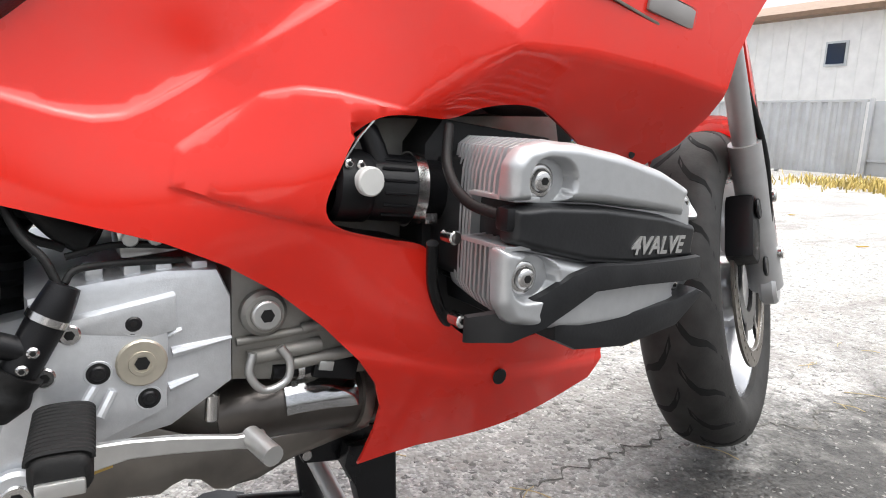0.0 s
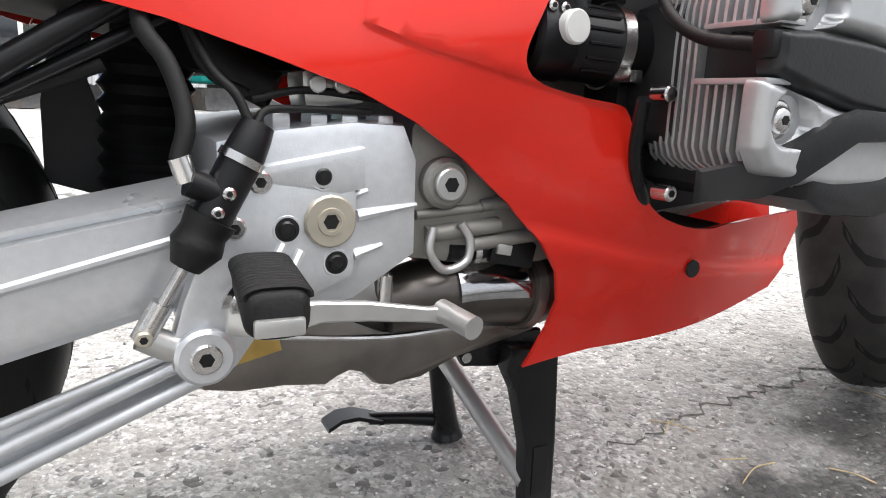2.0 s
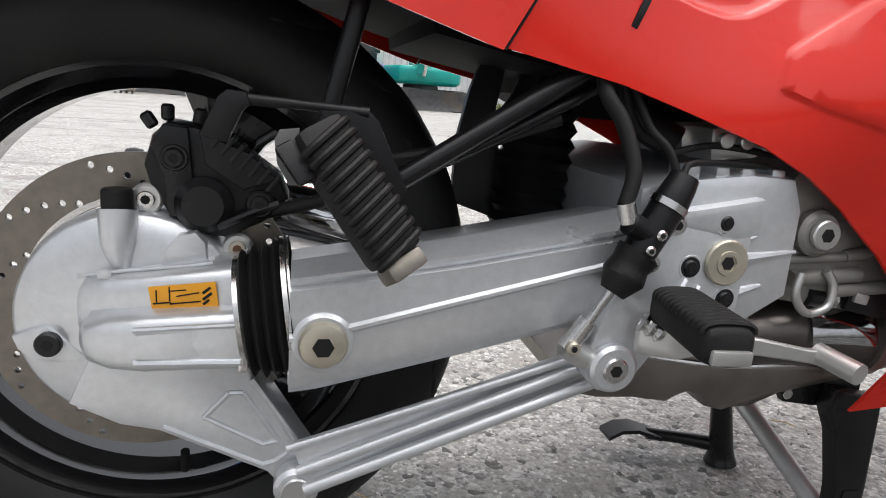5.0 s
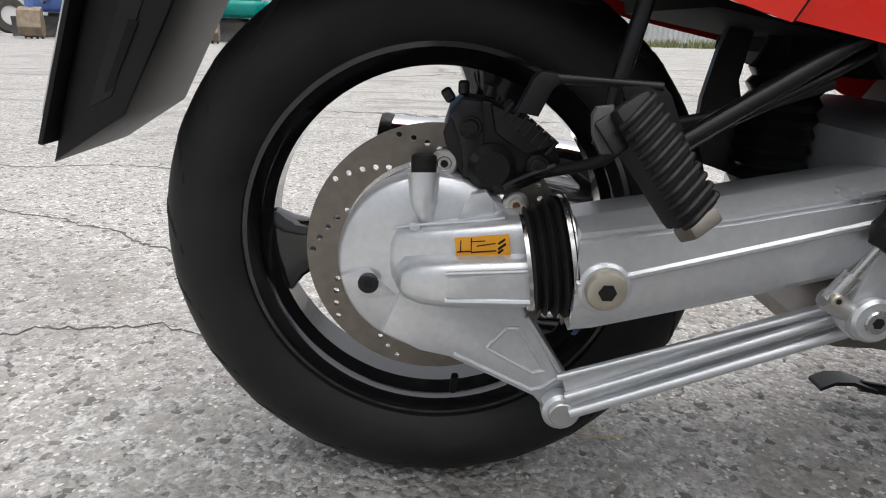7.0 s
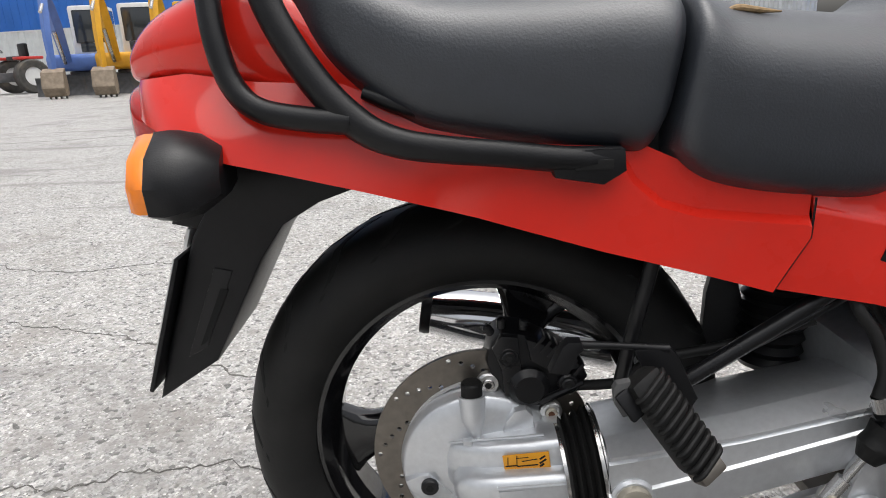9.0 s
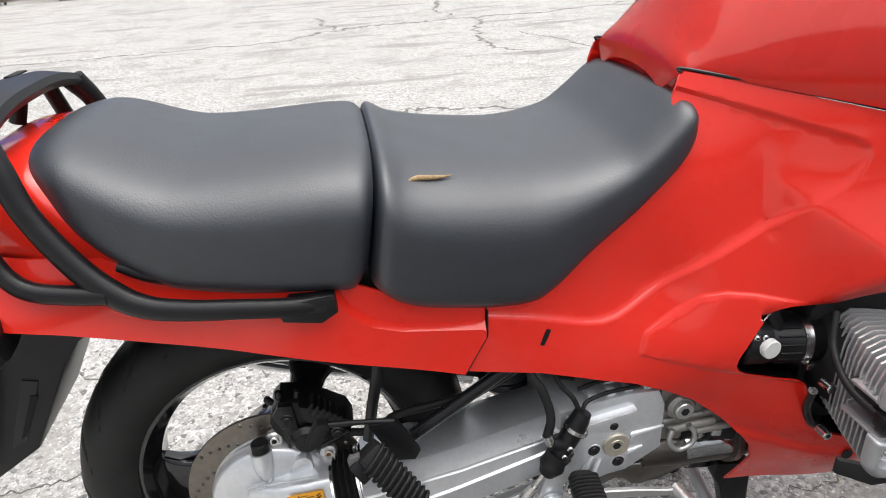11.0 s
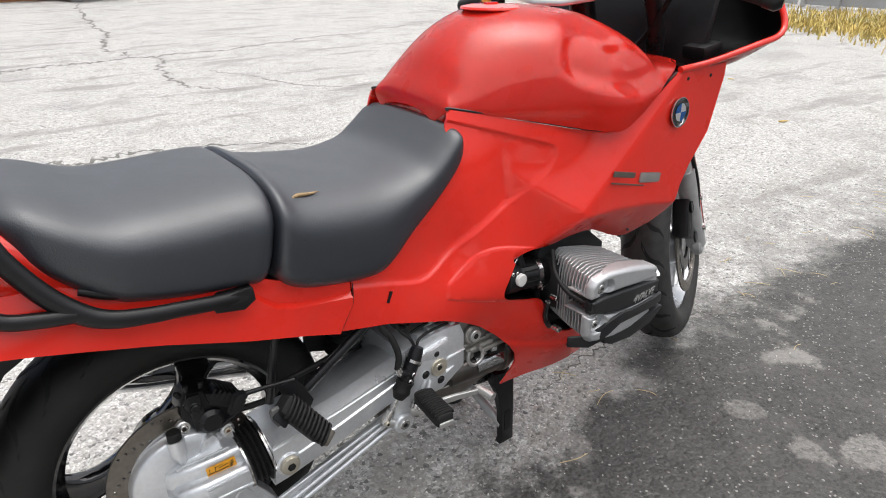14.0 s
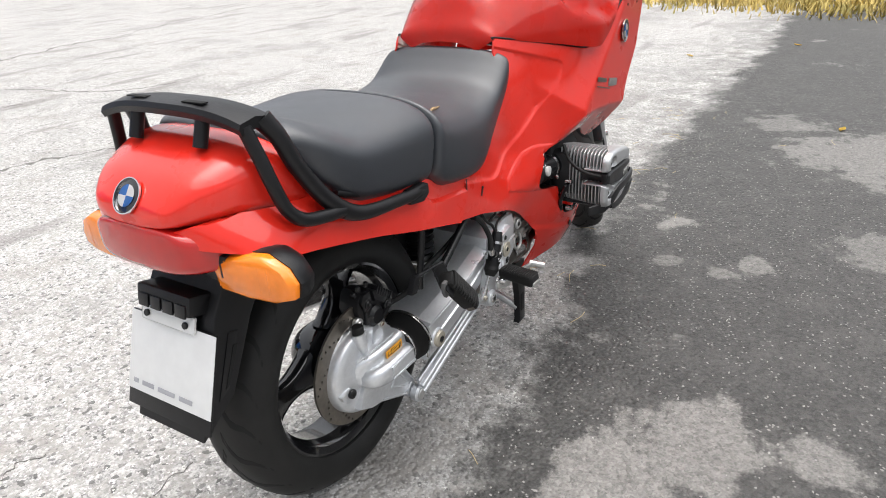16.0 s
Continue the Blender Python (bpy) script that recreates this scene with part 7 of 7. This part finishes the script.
    part("stick_ram", tube(B(), [(-0.35, pts[2][1] + 0.1, pts[2][2] + 0.28), (-0.35, stick[1][1] - 0.18, stick[1][2] + 0.6)], 0.045, 10, 1), STEEL, ar)
    ez, ey = stick[-1][2], stick[-1][1]
    b = B()
    prism(b, [(0, 0), (0.08, -0.5), (0.02, -0.68), (-0.25, -0.72), (-0.42, -0.5), (-0.3, -0.1)], -0.27, 0.27, 0.02)
    bmesh.ops.transform(b, matrix=Matrix.Translation((-0.35, ey, ez + 0.04)) @ pose(0, 0, 0, 0, 0, 90), verts=b.verts)
    bu = part("bucket", b, MUD, ar, "muddy digging bucket")
    for k in range(4):
        part("tooth", box(B(), -0.35 + (-0.2 + 0.133 * k), ey - 0.03, ez - 0.68, 0.05, 0.06, 0.14, 0.01), DULL, bu)
    return root


def paint_of(name, c):
    return material(name, c, 0.42, vary=0.08, scale=5, stain=0.3, spots=tuple(0.6 * v for v in c), stain_scale=2, coat=0.1)


GREENISH, VIOLET, TEAL = paint_of("olive_paint", (0.08, 0.1, 0.08)), paint_of("violet_paint", (0.16, 0.17, 0.5)), paint_of("teal_paint", (0.0, 0.32, 0.28))
YELLOW, BLUE_P, WHITE_P, RED_P = paint_of("yellow_paint", (0.72, 0.36, 0.02)), paint_of("blue_paint", (0.1, 0.19, 0.5)), paint_of("white_paint", (0.7, 0.7, 0.68)), paint_of("red_machine_paint", (0.55, 0.04, 0.03))
excavator("olive and white mini excavator with dark blade", (-0.97, 22.15), 8, GREENISH, WHITE_P, DULL, False, 1.1)
excavator("violet mini excavator with rusty blade", (1.51, 21.03), 12, VIOLET, WHITE_P, RUST, False, 1.1)
excavator("teal mini excavator with grey blade", (3.72, 20.12), 14, TEAL, TEAL, DULL, False, 1.1)
excavator("violet mini excavator at the end of the row", (-3.82, 22.45), 8, BLUE_P, WHITE_P, DULL, False, 1.1)
excavator("blue micro excavator with lowered muddy bucket", (-9.69, 17.82), 16, BLUE_P, WHITE_P, DULL, True, 0.9)
excavator("yellow micro excavator with lowered bucket", (-8.33, 17.69), 14, YELLOW, WHITE_P, DULL, True, 0.9)
excavator("yellow micro excavator beside another one", (-7.00, 17.98), 12, YELLOW, YELLOW, DULL, True, 0.9)
excavator("teal micro excavator with lowered bucket", (-5.50, 18.20), 10, TEAL, TEAL, DULL, True, 0.9)
excavator("teal and white micro excavator", (-3.72, 18.13), 6, TEAL, WHITE_P, DULL, True, 0.9)
excavator("pale blue micro excavator beside a teal one", (-1.85, 17.69), 4, BLUE_P, WHITE_P, DULL, True, 0.9)

# red tractor
tr = new("tractor")
tr.matrix_basis = pose(-13.32, 19.35, 0, 0, 0, -125) @ Matrix.Scale(1.08, 4)
tagged(tr, "small red farm tractor with white front rims", "tractor")
part("bonnet", box(B(), 0.6, 0, 0.75, 1.1, 0.6, 0.45, 0.08), RED_P, tr)
part("chassis", box(B(), 0.0, 0, 0.45, 2.0, 0.4, 0.25, 0.03), DULL, tr)
part("seat", box(B(), -0.7, 0, 0.95, 0.4, 0.45, 0.12, 0.04), BLACK, tr)
part("seat_back", box(B(), -0.9, 0, 1.15, 0.1, 0.45, 0.4, 0.04), BLACK, tr)
for s in (-1, 1):
    part("rear_fender", box(B(), -0.75, s * 0.55, 0.95, 0.7, 0.28, 0.08, 0.03), RED_P, tr)
    w = part("rear_tyre", lathe(B(), [(0.25, -0.13), (0.42, -0.14), (0.46, -0.1), (0.46, 0.1), (0.42, 0.14), (0.25, 0.13)], (-0.75, s * 0.6, 0.46), (0, 1, 0), 28, close=True), TRACK, tr)
    part("rear_rim", cyl(B(), (-0.75, s * 0.6 - 0.1, 0.46), (0, 1, 0), 0.26, 0.2, 0.02, 20), WHITE_P, w)
    w = part("front_tyre", lathe(B(), [(0.15, -0.08), (0.26, -0.09), (0.29, -0.06), (0.29, 0.06), (0.26, 0.09), (0.15, 0.08)], (0.95, s * 0.5, 0.29), (0, 1, 0), 24, close=True), TRACK, tr)
    part("front_rim", cyl(B(), (0.95, s * 0.5 - 0.07, 0.29), (0, 1, 0), 0.16, 0.14, 0.02, 18), WHITE_P, w)
part("steering_wheel", lathe(B(), [(0.17, -0.012), (0.19, 0), (0.17, 0.012), (0.16, 0)], (-0.2, 0, 1.2), (-0.5, 0, 0.8), 24, close=True), BLACK, tr)
part("steering_column", tube(B(), [(-0.05, 0, 0.9), (-0.2, 0, 1.2)], 0.025, 8, 1), BLACK, tr)

# ---- loose things on the ground ----
rng = random.Random(5)
GRIT = material("loose_grit", (0.34, 0.33, 0.31), 0.9, vary=0.5, scale=25)
b = B()
for k in range(2600):
    x = rng.uniform(-1.2, 3.2)
    y = rng.gauss(-0.05, 0.22) if rng.random() < 0.5 else rng.uniform(-1.0, 1.6)
    r = rng.uniform(0.0012, 0.0045) * (1.6 if rng.random() < 0.05 else 1)
    m = pose(x, y, r * 0.5, rng.uniform(0, 360), rng.uniform(0, 360), rng.uniform(0, 360)) @ Matrix.Diagonal((r, r * rng.uniform(0.6, 1), r * rng.uniform(0.5, 0.9), 1))
    vs = [b.verts.new(m @ Vector(v)) for v in ((1, 0, 0), (-1, 0, 0), (0, 1, 0), (0, -1, 0), (0, 0, 1), (0, 0, -1))]
    for i, j in ((0, 2), (2, 1), (1, 3), (3, 0)):
        b.faces.new((vs[i], vs[j], vs[4]))
        b.faces.new((vs[j], vs[i], vs[5]))
tagged(part("gravel", b, GRIT, None, smooth=False), "loose pale grit scattered over the asphalt", "gravel", kind="stuff")
STRAW = material("dry_straw", (0.45, 0.36, 0.2), 0.8, vary=0.2)
LEAF = material("yellow_leaf", (0.6, 0.42, 0.06), 0.7, vary=0.2)
for k in range(46):
    x, y = (rng.uniform(0.9, 3.6), rng.gauss(0.0, 0.18)) if k < 34 else (rng.uniform(-0.8, 3.5), rng.uniform(-1.0, 0.8))
    a, L_ = rng.uniform(0, math.pi), rng.uniform(0.015, 0.05)
    c, s = math.cos(a) * L_, math.sin(a) * L_
    tw = part("straw", tube(B(), [(-c, -s, 0.0015), (0.2 * s, 0.2 * c, 0.004), (c, s, 0.002)], 0.0011, 5, 3), STRAW, None)
    tw.location = (x, y, 0)
    tagged(tw, "short dry straw lying on the asphalt", "straw", group="straws on the ground")
for k in range(9):
    x, y = ((4.65, 1.215), (5.5, 0.4), (3.9, 1.9), (6.3, -0.4), (2.9, 1.2), (5.9, 2.4), (3.4, -0.9), (4.4, 2.9), (2.2, 0.5))[k]
    b = B()
    a = rng.uniform(0, 6.28)
    rows = []
    for t in np.linspace(0, 1, 7):
        w = 0.018 * math.sin(math.pi * min(0.97, t + 0.03))
        rows.append([b.verts.new((0.07 * (t - 0.5), q * w, 0.003 + 0.006 * abs(q) + 0.006 * t * t)) for q in (-1, 0, 1)])
    skin(b, rows, False, False)
    bmesh.ops.solidify(b, geom=b.faces[:], thickness=0.0008)
    lf = part("fallen_leaf", b, LEAF, None)
    lf.matrix_basis = pose(x, y, 0.001, 0, 0, math.degrees(a))
    tagged(lf, "small yellow fallen leaf lying on the asphalt", "leaf", group="fallen leaves")


def weeds(name, label, spots, height, mat, count, seed):
    """Many thin blades and small leaves in tufts, one joined mesh."""
    r2 = random.Random(seed)
    b = B()
    for k in range(count):
        (x0, y0), (x1, y1), wide = spots[k % len(spots)]
        t = r2.random()
        x, y = x0 + (x1 - x0) * t + r2.gauss(0, wide), y0 + (y1 - y0) * t + r2.gauss(0, wide)
        h = height * r2.uniform(0.3, 1.2)
        a, lean = r2.uniform(0, 6.28), r2.uniform(0.1, 0.9) * h
        w = 0.012 * (1 + h)
        dx, dy = math.cos(a), math.sin(a)
        p = [b.verts.new(q) for q in ((x - dy * w, y + dx * w, 0), (x + dy * w, y - dx * w, 0), (x + dx * lean * 0.5 + dy * w * 0.7, y + dy * lean * 0.5 - dx * w * 0.7, h * 0.6), (x + dx * lean * 0.5 - dy * w * 0.7, y + dy * lean * 0.5 + dx * w * 0.7, h * 0.6), (x + dx * lean, y + dy * lean, h))]
        b.faces.new(p[:4])
        b.faces.new((p[3], p[2], p[4]))
    return tagged(part(name, b, mat, None, smooth=False), label, "weeds", kind="stuff")


DRY = material("dry_grass", (0.5, 0.38, 0.12), 0.8, vary=0.5, scale=3, stain=0.6, spots=(0.2, 0.22, 0.07), stain_scale=1.2)
GREEN = material("weed_green", (0.12, 0.14, 0.05), 0.8, vary=0.5, scale=3, stain=0.7, spots=(0.32, 0.25, 0.12), stain_scale=1.5)
weeds("dry_grass", "yellow dry grass and leaf litter at the yard's edge", [((8.6, -2.6), (11.5, 5.0), 0.5), ((10.2, -2.6), (13.0, 5.0), 0.8)], 0.12, DRY, 9000, 3)
weeds("weeds", "brown and green weeds along the fence", [((8.5, 28.5), (19.0, 32.5), 0.7), ((19.0, 31.5), (28.0, 26.6), 0.4)], 0.35, GREEN, 5000, 4)
